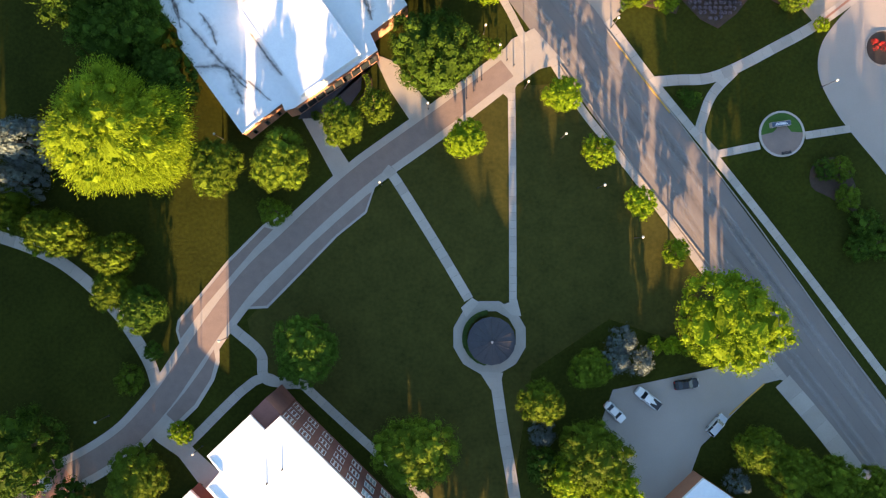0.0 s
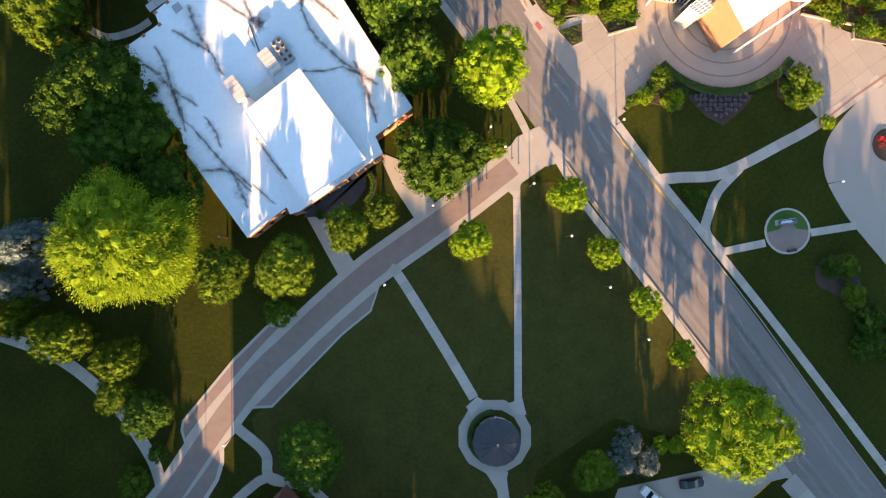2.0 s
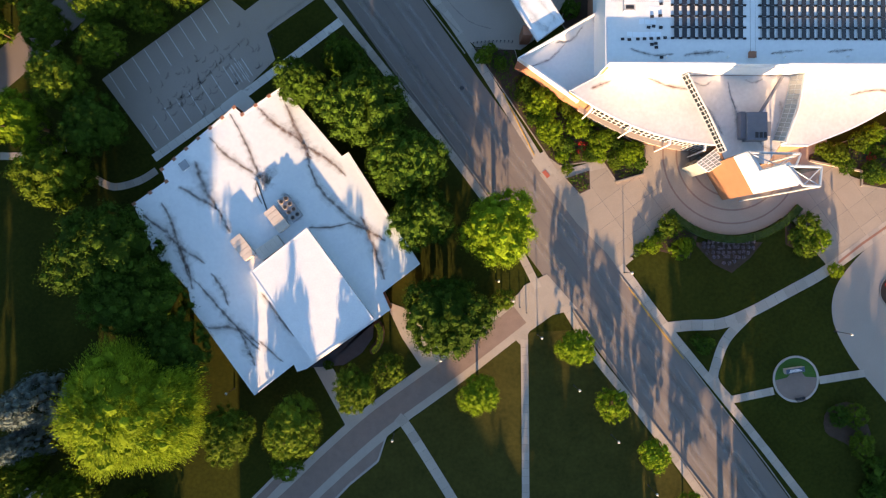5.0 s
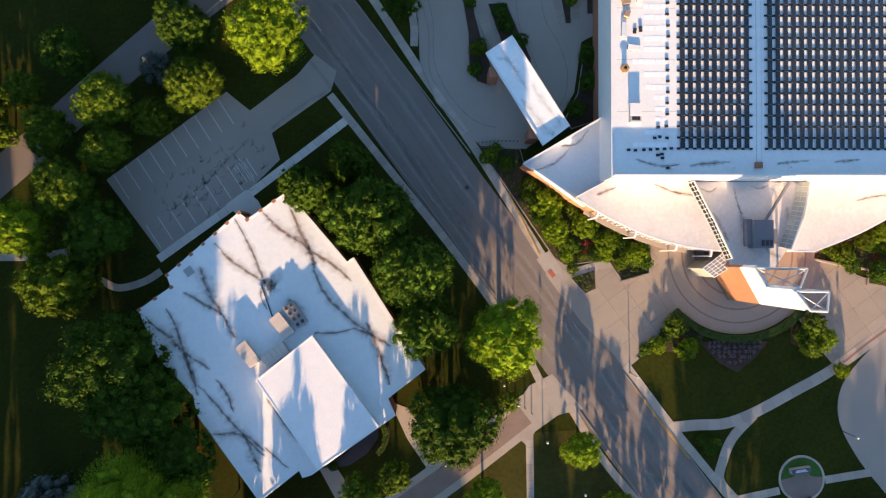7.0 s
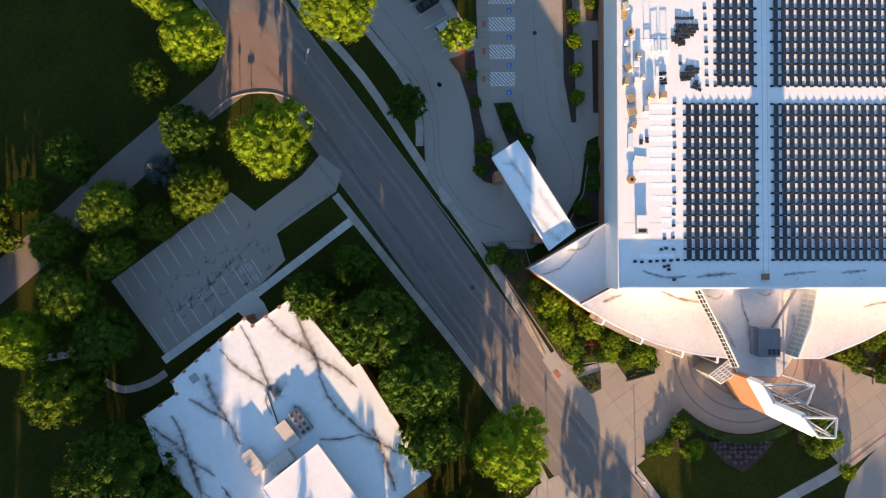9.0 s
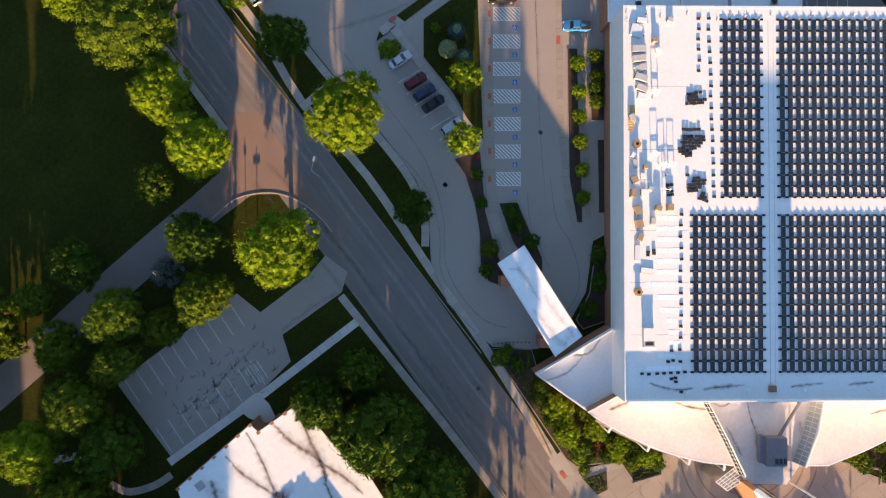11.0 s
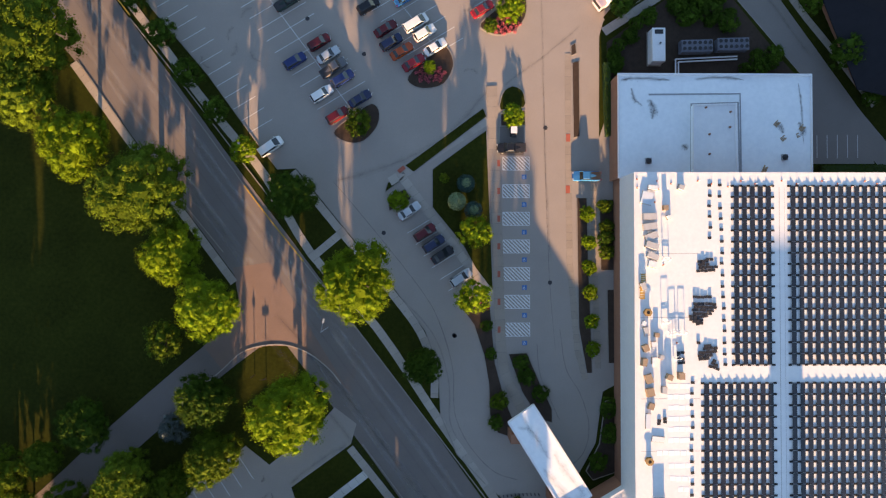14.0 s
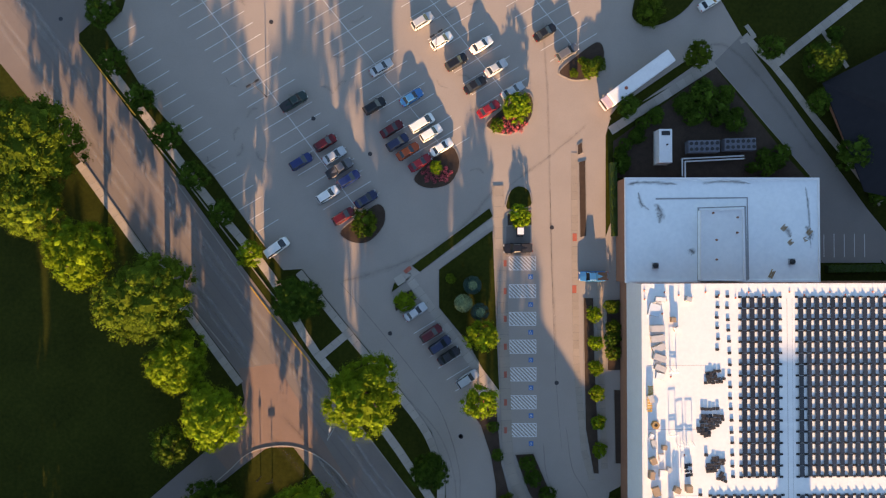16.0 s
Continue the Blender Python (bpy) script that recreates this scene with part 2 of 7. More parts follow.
ground_piece(slab("road", [(-51.2, 117.5), (-46.6, 121.6), (-44.5, 126.5), (-45.6, 132.5), (-38.6, 133.5), (-23.4, 108.6), (-27.2, 113.0), (-31.0, 116.0), (-35.3, 117.5), (-39.6, 117.5), (-43.9, 116.2), (-47.6, 113.0)], 0.0, 0.036, MOUTH), "brownish asphalt mouth of the side road at the street", "street")
ground_piece(slab("road", [(-134.1, 235.3), (-63.5, 236.0), (-68.2, 204.2), (-70.9, 201.5), (-76.2, 196.6), (-75.5, 171.7), (-101.9, 204.1)], 0.0, 0.027, ASPHALT), "wide asphalt street crossing", "street")

# big car park and the drives round the arena
LOT_EDGE = [(-55.9, 238.3), (-65.5, 209.7), (-68.1, 200.8), (-71.3, 197.7), (-62.2, 183.4), (-50.5, 169.5), (-41.0, 156.3), (-37.1, 151.3), (-33.5, 151.5), (-24.9, 140.8), (-14.7, 128.4), (-8.8, 120.3), (-6.3, 112.9), (-5.9, 104.2), (-2.8, 96.7), (2.6, 91.0), (5.8, 88.2), (14.5, 87.7), (20.0, 91.7), (23.9, 98.7), (25.3, 108.5), (28.3, 110.1), (29.1, 169.9), (24.8, 157.5), (24.9, 177.2), (25.8, 180.3), (46.0, 191.4), (66.1, 167.9), (79.6, 152.0), (94.1, 133.3), (100.8, 133.2), (76.1, 162.8), (51.4, 197.1), (43.7, 210.4), (30.6, 239.1)]
ground_piece(slab("pavement", LOT_EDGE, 0.0, 0.036, LOT), "wide pale concrete car park and drive", "car park")
kerb([(-68.1, 200.8), (-71.3, 197.7), (-62.2, 183.4), (-50.5, 169.5), (-41.0, 156.3), (-37.1, 151.3)])
kerb([(-33.5, 151.5), (-24.9, 140.8), (-14.7, 128.4), (-8.8, 120.3), (-6.3, 112.9), (-5.9, 104.2), (-2.8, 96.7), (2.6, 91.0)])

# darker than LOT: greyer paving, with the arena's shade put into the colour
SHADELOT = material("shade_tinted_concrete", (0.23, 0.205, 0.188), (0.185, 0.165, 0.15), 0.15, 0.9, fine=5.0)
ground_piece(slab("pavement", [(46.2, 191.5), (66.1, 168.0), (79.6, 152.1), (94.1, 133.4), (100.6, 133.3), (76.1, 162.7), (51.5, 196.9)], 0.0, 0.041, SHADELOT), "greyer concrete service drive, its colour deepened for the arena's shade", "drive")

# small car park beside the library
ground_piece(slab("pavement", [(-65.8, 81.5), (-43.1, 98.5), (-38.6, 94.9), (-29.6, 101.8), (-26.2, 105.8), (-22.0, 102.6), (-23.1, 98.7), (-34.4, 90.6), (-32.8, 85.5), (-39.3, 79.0), (-55.3, 67.3)], 0.0, 0.034, LOT), "small grey concrete car park", "car park")

# east turning circle
ground_piece(slab("pavement", smooth([(103.5, 68.4), (85.4, 52.6), (78.1, 45.3), (75.3, 40.3), (75.3, 34.8), (78.3, 28.7), (81.9, 23.8), (88.3, 16.1), (97.3, 4.0), (125.4, 4.0), (125.9, 50.7)], 3, True), 0.0, 0.034, LOT), "pale concrete turning circle", "drive")

# south-east yard with parked cars
ground_piece(slab("pavement", [(32.5, -31.5), (34.7, -25.6), (52.9, -21.8), (58.4, -20.2), (69.4, -20.2), (73.8, -25.6), (67.2, -23.7), (63.9, -24.5), (51.7, -36.5), (47.3, -48.4), (32.0, -48.3)], 0.0, 0.028, LOT), "grey concrete yard off the street", "car park")

# pavements along the street
SLABS = []


def path(pts, width, soft=4, z=0.06, label="pale concrete footpath across the lawn", mat=None):
    """A footpath: its bed now, its separate slabs at the end of the script."""
    bed_strip = ground_piece(strip("pavement", pts, width, 0.0, z - 0.012, JOINT, soft=soft), label, "footpath")
    SLABS.append((bed_strip, pts, width, soft, z, mat or CONCRETE))
    return bed_strip


path([(-23.3, 98.0), (-12.2, 84.1), (-0.3, 69.2), (8.4, 57.5), (13.8, 49.3), (17.8, 41.6)], 1.5, label="pale concrete pavement beside the street")
path([(22.8, 38.3), (28.8, 28.5), (36.5, 18.9), (44.2, 8.8), (52.4, -2.5), (67.2, -22.9)], 1.5, z=0.064, label="pale concrete pavement beside the street")
path([(67.7, -24.0), (73.8, -31.1), (80.3, -39.3), (91.3, -54.0)], 3.6, z=0.05, label="wide concrete pavement beside the street")
path([(33.7, 45.9), (34.9, 44.4), (43.1, 33.5), (55.2, 18.7), (69.5, 0.6), (87.1, -22.4), (102.5, -42.1)], 1.6, label="pale concrete pavement beside the street")
path([(-71.6, 191.4), (-64.0, 181.4), (-58.3, 173.9), (-52.2, 165.7), (-46.9, 159.2), (-39.5, 150.0), (-30.9, 135.4), (-18.2, 121.0), (-6.3, 103.3), (4.6, 87.8), (19.3, 64.4), (22.0, 60.6)], 1.6, label="pale concrete pavement beside the street")
path([(-76.1, 171.7), (-62.1, 152.2), (-45.4, 129.6)], 1.5, z=0.056, label="pale concrete pavement beside the street")
NEWCONC = material("new_concrete", (0.58, 0.55, 0.51), (0.49, 0.465, 0.43), 0.35, 0.88, fine=6.0, spread=0.06)
path([(-55.8, 66.4), (-39.2, 78.4), (-20.1, 93.1)], 1.6, soft=0, z=0.058, label="pale concrete pavement by the car park", mat=NEWCONC)
path([(-67.0, 62.5), (-63.3, 60.9), (-58.5, 62.1), (-55.3, 64.1)], 1.4, z=0.05)
path([(-92.6, 66.8), (-79.8, 66.8), (-72.4, 67.9)], 1.4, z=0.05)
path([(-88.8, 5.7), (-76.0, 1.4), (-68.5, -2.8), (-60.9, -9.8), (-56.6, -15.7), (-53.8, -20.6), (-52.4, -25.0)], 2.3, z=0.055)
path([(-38.4, -13.6), (-33.0, -18.4), (-32.5, -22.2), (-30.9, -23.8), (-23.9, -24.4)], 2.0, z=0.054)
path([(-46.9, -36.1), (-34.1, -23.8), (-28.7, -24.4), (-24.4, -24.2)], 1.8, z=0.05)
path([(-24.9, -24.4), (-17.9, -30.9), (-11.4, -36.8), (-4.9, -42.7), (1.5, -49.5)], 1.7, z=0.046)
path([(-43.4, -43.2), (-34.8, -51.6)], 2.2, soft=0, z=0.048)
path([(15.1, 33.3), (15.3, 16.9), (15.4, -8.7)], 1.45, z=0.062)
path([(-9.2, 17.0), (-7.2, 14.8), (0.4, 2.7), (6.9, -8.2)], 1.9, z=0.066)
path([(11.9, -22.3), (13.5, -33.1), (15.9, -47.1), (17.3, -59.0)], 2.2, z=0.062)
path([(43.1, 34.0), (47.5, 34.4), (53.1, 34.7), (58.6, 36.7), (66.4, 40.8), (74.3, 45.2), (86.3, 53.8)], 2.1, z=0.065, soft=5)
path([(58.6, 36.3), (54.4, 31.9), (52.5, 27.5), (51.9, 23.6), (55.2, 19.5)], 1.9, z=0.058, soft=5)
path([(55.2, 20.0), (63.5, 21.7)], 1.5, soft=0, z=0.07)
path([(72.4, 23.7), (81.3, 25.1)], 1.5, soft=0, z=0.07)
path([(-24.2, 139.7), (-30.9, 134.1)], 1.5, soft=0, z=0.066)
LOTSIDE = sides([(-33.5, 151.5), (-24.9, 140.8), (-14.7, 128.4), (-8.8, 120.3), (-6.3, 112.9), (-6.1, 107.5)], 0, 1.0)[1]
path(LOTSIDE, 1.5, soft=3, z=0.12, label="pale concrete pavement along the car park kerb")
path([(-13.6, 150.2), (3.3, 161.0)], 1.8, soft=0, z=0.045)
path([(25.8, 178.1), (46.3, 191.4)], 1.7, soft=0, z=0.066)
path([(52.2, 196.9), (54.9, 193.8), (57.7, 191.1), (61.3, 186.7), (65.7, 180.8), (70.2, 175.3), (78.8, 163.9)], 1.35, soft=0, z=0.066)
path([(58.0, 191.1), (77.1, 206.1)], 1.7, soft=0, z=0.06)

# promenade of grey pavers with pale borders
PROM = [(17.0, 38.2), (14.3, 36.5), (2.5, 27.4), (-9.8, 18.6), (-13.4, 15.9), (-17.3, 12.6), (-22.8, 7.6), (-28.3, 2.3), (-33.8, -2.9), (-39.2, -9.5), (-45.7, -18.9), (-50.4, -26.0), (-54.6, -31.1), (-58.5, -35.0), (-63.9, -38.7), (-69.0, -41.4), (-75.5, -44.4)]
ground_piece(strip("pavement", PROM, 6.9, 0.0, 0.050, CONCRETE, soft=5), "curved promenade with pale concrete borders", "promenade")
ground_piece(strip("pavement", PROM[1:], 4.0, 0.0, 0.058, PAVER, soft=5), "band of grey-brown pavers along the promenade", "promenade")
LAYBYS = (  # pale border, then the pavers inside it
    ([(-48.2, -16.8), (-49.0, -14.2), (-48.7, -12.3), (-45.5, -8.4), (-39.0, -0.4), (-32.4, 6.2), (-28.2, 8.4), (-28.0, 4.0), (-32.5, -0.3), (-37.0, -5.5), (-42.0, -11.3)],
     [(-48.1, -15.7), (-48.5, -14.1), (-48.2, -12.6), (-45.2, -8.9), (-38.7, -0.9), (-32.3, 5.6), (-30.6, 5.2), (-34.2, 1.5), (-38.6, -3.7), (-43.5, -9.5)]),
    ([(-35.9, -10.1), (-31.6, -9.9), (-23.3, -1.3), (-18.3, 3.9), (-12.8, 8.4), (-11.2, 13.3), (-14.5, 14.6), (-25.0, 5.2), (-36.6, -8.0)],
     [(-35.0, -9.6), (-31.8, -9.4), (-23.6, -1.0), (-18.6, 4.2), (-13.1, 8.7), (-11.8, 12.4), (-12.6, 11.9), (-18.1, 7.1), (-23.6, 2.1), (-29.1, -3.7), (-34.4, -9.1)]),
    ([(-41.1, -16.6), (-40.7, -18.2), (-40.7, -20.3), (-41.7, -23.7), (-44.8, -28.8), (-48.4, -32.3), (-52.8, -31.8), (-49.7, -25.6), (-44.3, -18.5)],
     [(-41.8, -17.8), (-41.4, -19.7), (-42.3, -23.3), (-45.4, -28.3), (-48.9, -31.7), (-50.7, -30.1), (-47.3, -26.0), (-43.9, -21.3)]),
)
ground_piece(slab("pavement", [(-50.9, -29.9), (-49.1, -32.1), (-46.6, -35.5), (-45.1, -36.9), (-41.9, -39.8), (-40.1, -41.6), (-42.9, -43.7), (-44.6, -43.0), (-48.3, -38.1), (-52.1, -35.5), (-54.2, -33.5), (-53.4, -30.8)], 0.0, 0.044, CONCRETE), "concrete landing between the promenade and the hall", "footpath")
for border, pavers in LAYBYS:
    ground_piece(slab("pavement", border, 0.0, 0.047, CONCRETE), "pale concrete border of a lay-by", "promenade")
    ground_piece(slab("pavement", pavers, 0.0, 0.066, PAVER), "lay-by of grey-brown pavers", "promenade")
ground_piece(slab("pavement", [(12.4, 38.2), (15.1, 42.1), (19.5, 44.3), (25.5, 37.6), (20.6, 36.4), (16.2, 33.3), (14.5, 30.6), (12.9, 32.2)], 0.0, 0.054, CONCRETE), "concrete landing where the promenade meets the street", "promenade")
ground_piece(slab("pavement", circle(-73.9, -43.7, 5.5), 0.0, 0.062, BRICKPAVE), "round red brick paved circle", "promenade")
ground_piece(slab("pavement", circle(-73.4, -43.3, 1.4), 0.0, 0.075, CONCRETE), "pale disc in the brick circle", "promenade")
ground_piece(slab("pavement", [(-26.3, 28.5), (-22.5, 27.6), (-15.4, 16.8), (-19.2, 15.5)], 0.0, 0.044, CONCRETE), "concrete walk to the library door", "footpath")
ground_piece(slab("pavement", [(-11.7, 39.2), (-7.3, 37.5), (-0.7, 29.4), (-4.0, 25.5), (-8.4, 32.1)], 0.0, 0.042, CONCRETE), "concrete walk to the library door", "footpath")

ground_piece(slab("pavement", [(-26.0, 26.4), (-23.0, 26.6), (-19.5, 26.9), (-16.0, 29.2), (-13.9, 32.2), (-13.8, 35.2), (-11.6, 38.0), (-10.2, 38.0), (-25.3, 27.4)], 0.0, 0.048, SLATE), "dark paved patio at the library door", "patio")
ground_piece(slab("planting_bed", smooth([(-13.9, 35.1), (-12.6, 35.4), (-11.7, 33.4), (-12.2, 30.4), (-13.9, 28.9), (-14.6, 29.9), (-13.4, 31.6), (-13.2, 33.4)], 3, True), 0.0, 0.16, MULCH), "curved raised planter beside the patio", "planting bed")

# plaza before the arena
PLAZA_EDGE = [(18.6, 67.0), (23.6, 64.6), (36.8, 68.7), (41.2, 72.6), (73.3, 71.7), (78.8, 63.4), (86.4, 60.7), (94.4, 55.2), (85.4, 51.8), (72.1, 48.5), (67.1, 55.1), (45.0, 55.9), (35.6, 47.5), (30.1, 51.7), (24.7, 59.3)]
plaza_bed = ground_piece(slab("pavement", PLAZA_EDGE, 0.0, 0.036, JOINT), "warm tan concrete plaza", "plaza")
ground_piece(slab("pavement", [(18.1, 63.5), (25.4, 54.0), (34.1, 45.4), (36.2, 47.1), (30.7, 51.5), (24.9, 59.1), (20.8, 65.0)], 0.0, 0.043, PLAZA), "concrete edge of the plaza beside the street", "plaza")
ground_piece(slab("pavement", [(23.5, 58.8), (33.4, 45.2), (36.4, 47.2), (30.6, 52.0)], 0.0, 0.0385, PLAZA), "concrete edge of the plaza beside the street", "plaza")
ground_piece(slab("pavement", [(71.5, 49.0), (74.6, 45.4), (86.5, 54.0), (95.0, 55.0), (85.4, 52.4)], 0.0, 0.0395, PLAZA), "tan concrete corner of the plaza", "plaza")
CX, CY = 55.5, 67.5
ground_piece(slab("pavement", circle(CX, CY, 15.6, 64), 0.0, 0.062, PLAZA), "round concrete apron of the plaza", "plaza")
for r in (13.4, 10.8, 8.2):
    ground_piece(strip("pavement", circle(CX, CY, r, 72), 0.32, 0.0, 0.07, PAVER, closed=True), "dark paver ring in the plaza", "plaza")

# ---- buildings ----
def prism_walls(name, pts, z0, z1, mat, parent, label=""):
    return slab(name, pts, z0, z1, mat, parent, label)


def parapet(pts, z0, z1, width, mat, parent):
    """A coping that runs round the outline, inside it."""
    pts = ccw(pts)
    a, b = sides(pts, width, 0.12, True)
    n = len(pts)
    verts = [(x, y, z) for z in (z0, z1) for line in (a, b) for x, y in line]
    faces = []
    for i in range(n):
        j = (i + 1) % n
        faces += [(2 * n + i, 3 * n + i, 3 * n + j, 2 * n + j), (n + i, n + j, 3 * n + j, 3 * n + i), (j, i, 2 * n + i, 2 * n + j), (i, j, n + j, n + i)]
    return mesh("coping", verts, faces, mat, parent)


def block(parent, pts, z0, z1, wall, roof, rim=0.35, rise=0.3):
    prism_walls("wall", pts, z0, z1 - 0.02, wall, parent)
    inner = sides(ccw(pts), 0.05, 0, True)[0]
    slab("roof", inner, z1 - 0.015, z1, roof, parent)
    parapet(pts, z1 - 0.25, z1 + rise, rim, METAL, parent)


def wall_windows(parent, a, b, z0, height, width, gap, frame_mat=None, glass=None):
    """A row of framed panes along the wall from a to b; each is a window with a pane."""
    a, b = Vector(a[:2]), Vector(b[:2])
    d = (b - a).normalized()
    nrm = Vector((d.y, -d.x))
    count = int((b - a).length / (width + gap))
    start = ((b - a).length - count * (width + gap) + gap) / 2
    for k in range(count):
        p = a + d * (start + k * (width + gap))
        m = Matrix.Translation((p.x, p.y, z0)) @ Matrix.Rotation(math.atan2(d.y, d.x), 4, "Z")
        bm = bmesh.new()
        t = 0.1
        for x0, zz0, x1, zz1 in ((0, 0, width, t), (0, height - t, width, height), (0, t, t, height - t), (width - t, t, width, height - t)):
            box(bm, x0, -0.08, zz0, x1, 0.02, zz1, m)
        win = part("window", bm, frame_mat or METAL, parent)
        bm = bmesh.new()
        box(bm, t, -0.03, t, width - t, 0.01, height - t, m)
        part("pane", bm, glass or GLASS, win)


O = Matrix()
# library
library = thing("library_building", O, "low brick library with a stained white flat roof", "building", kind="structure")
LIB = [(-56.8, 57.2), (-51.0, 61.3), (-51.8, 63.5), (-38.8, 74.9), (-37.3, 73.6), (-30.1, 78.7), (-19.2, 65.9), (-18.0, 66.7), (-9.9, 54.0), (-4.9, 46.3), (-11.7, 41.1), (-10.3, 38.0), (-25.5, 27.3), (-27.1, 26.8), (-27.8, 28.1), (-34.8, 22.5), (-46.1, 38.1), (-46.8, 41.6), (-53.2, 48.6)]
block(library, LIB, 0.0, 5.6, BRICK, ROOF, 0.22, 0.1)
for a, b in zip(LIB[:6:2], LIB[1:6:2]):  # brick pilasters along the back wall
    a, b = Vector(a), Vector(b)
    count = max(2, int((b - a).length / 2.6))
    turn = math.atan2((b - a).y, (b - a).x)
    for k in range(count + 1):
        p = a.lerp(b, k / count)
        bm = bmesh.new()
        box(bm, -0.35, -0.3, 0.0, 0.35, 0.3, 5.72, Matrix.Translation((p.x, p.y, 0)) @ Matrix.Rotation(turn, 4, "Z"))
        part("pilaster", bm, BRICK, library)
slab("penthouse", [(-35.0, 44.8), (-25.1, 52.7), (-13.2, 36.5), (-24.0, 28.9)], 5.6, 7.7, METAL, library, "white raised roof block over the entrance")
parapet([(-35.0, 44.8), (-25.1, 52.7), (-13.2, 36.5), (-24.0, 28.9)], 7.6, 7.76, 0.2, METAL, library)

# white building at the south-west
HALLBRICK = material("dark_red_brick", (0.23, 0.095, 0.075), (0.15, 0.062, 0.05), 0.7, 0.9, fine=8.0)
PALEPANE = material("pale_blue_glass", (0.42, 0.47, 0.5), (0.3, 0.34, 0.37), 0.9, 0.15, bump=0.0, spec=0.5)
hall = thing("hall_building", O, "three-storey brick hall with a bright white flat roof", "building", kind="structure")
HALL = [(-38.4, -34.1), (-31.2, -27.2), (-28.7, -29.8), (-26.2, -27.4), (-4.4, -49.0), (-17.2, -62.2), (-38.5, -39.5), (-36.2, -36.8)]
block(hall, HALL, 0.0, 12.0, HALLBRICK, ROOF)
wing = thing("low_building", O, "low brick building with a white flat roof beside the hall", "building", kind="structure")
block(wing, [(-44.4, -43.0), (-36.6, -50.6), (-44.4, -58.8), (-52.4, -50.8)], 0.0, 4.0, HALLBRICK, ROOF)

# arena
arena = thing("arena_building", O, "large arena with white roof and brick walls", "building", kind="structure")
ARENA = [(27.5, 80.7), (100.0, 80.7), (100.0, 149.0), (27.5, 149.0)]
block(arena, ARENA, 0.0, 12.6, BRICK, ROOF, 0.45, 0.02)
strip("parapet_wall", [(27.6, 80.82), (99.9, 80.82)], 0.24, 12.58, 13.95, METAL, arena)
strip("west_cladding", [(27.42, 80.5), (27.42, 149.05)], 0.14, 4.6, 12.75, METAL, arena, "white metal cladding above the brick")
annex = thing("annex_building", O, "low annex with a white flat roof tinted blue for shade", "building", kind="structure")
ANNEX = [(26.8, 149.03), (62.8, 149.03), (62.8, 168.2), (26.8, 168.2)]
block(annex, ANNEX, 0.0, 5.7, BRICK, ROOFBLUE)
block(annex, [(40.3, 162.2), (48.1, 162.4), (48.3, 149.3), (40.2, 149.4)], 5.7, 7.0, ROOFBLUE, ROOF, 0.3, 0.2)
# grey strip that draws the shadow line round the raised block
strip("seam", [(40.3, 149.2), (40.4, 162.7), (49.1, 163.0), (49.3, 149.2)], 0.35, 5.7, 5.75, STEEL, annex, "grey strip drawn as the shadow line round the raised block")
strip("seam", [(32.5, 164.4), (49.5, 164.6), (49.6, 149.5)], 0.3, 5.7, 5.76, STEEL, annex, "grey conduit across the roof")
slab("south_cladding", [(28.2, 80.55), (99.8, 80.55), (99.8, 80.68), (28.2, 80.68)], 8.05, 12.5, METAL, arena, "white metal cladding")
# lobby with its curved front
LOBBY = smooth([(22.2, 77.5), (28.0, 74.0), (35.2, 70.7), (42.4, 68.7), (48.5, 67.9)], 4) + smooth([(65.6, 67.8), (73.4, 70.9), (80.5, 74.6), (88.1, 78.8)], 4) + [(100.0, 80.6), (28.0, 80.6)]
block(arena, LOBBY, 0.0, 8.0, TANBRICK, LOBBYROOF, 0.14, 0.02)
wing = [(13.2, 84.0), (28.2, 92.8), (31.7, 82.4), (24.2, 76.2)]
block(arena, wing, 0.0, 5.2, BRICK, ROOF, 0.25, 1.5)

# drive-through canopy
canopy = thing("entrance_canopy", O, "long white-roofed drive-through canopy on brick piers", "canopy")
CAN = [(6.3, 104.3), (11.0, 107.5), (21.6, 90.9), (16.8, 87.3)]
slab("roof", CAN, 5.2, 5.9, ROOFBLUE, canopy)
parapet(CAN, 5.85, 6.06, 0.22, METAL, canopy)
for x, y in ((7.8, 101.0), (15.1, 89.6)):
    bm = bmesh.new()
    box(bm, x - 0.9, y - 0.9, 0, x + 0.9, y + 0.9, 5.2)
    part("pier", bm, BRICK, canopy)


# ---- trees ----
def puff_shape(level):
    bm = bmesh.new()
    bmesh.ops.create_icosphere(bm, subdivisions=level, radius=1.0)
    v = np.array([tuple(q.co) for q in bm.verts])
    f = np.array([[q.index for q in p.verts] for p in bm.faces])
    bm.free()
    return v, f


PUFF_VERTS, PUFF_FACES = puff_shape(1)


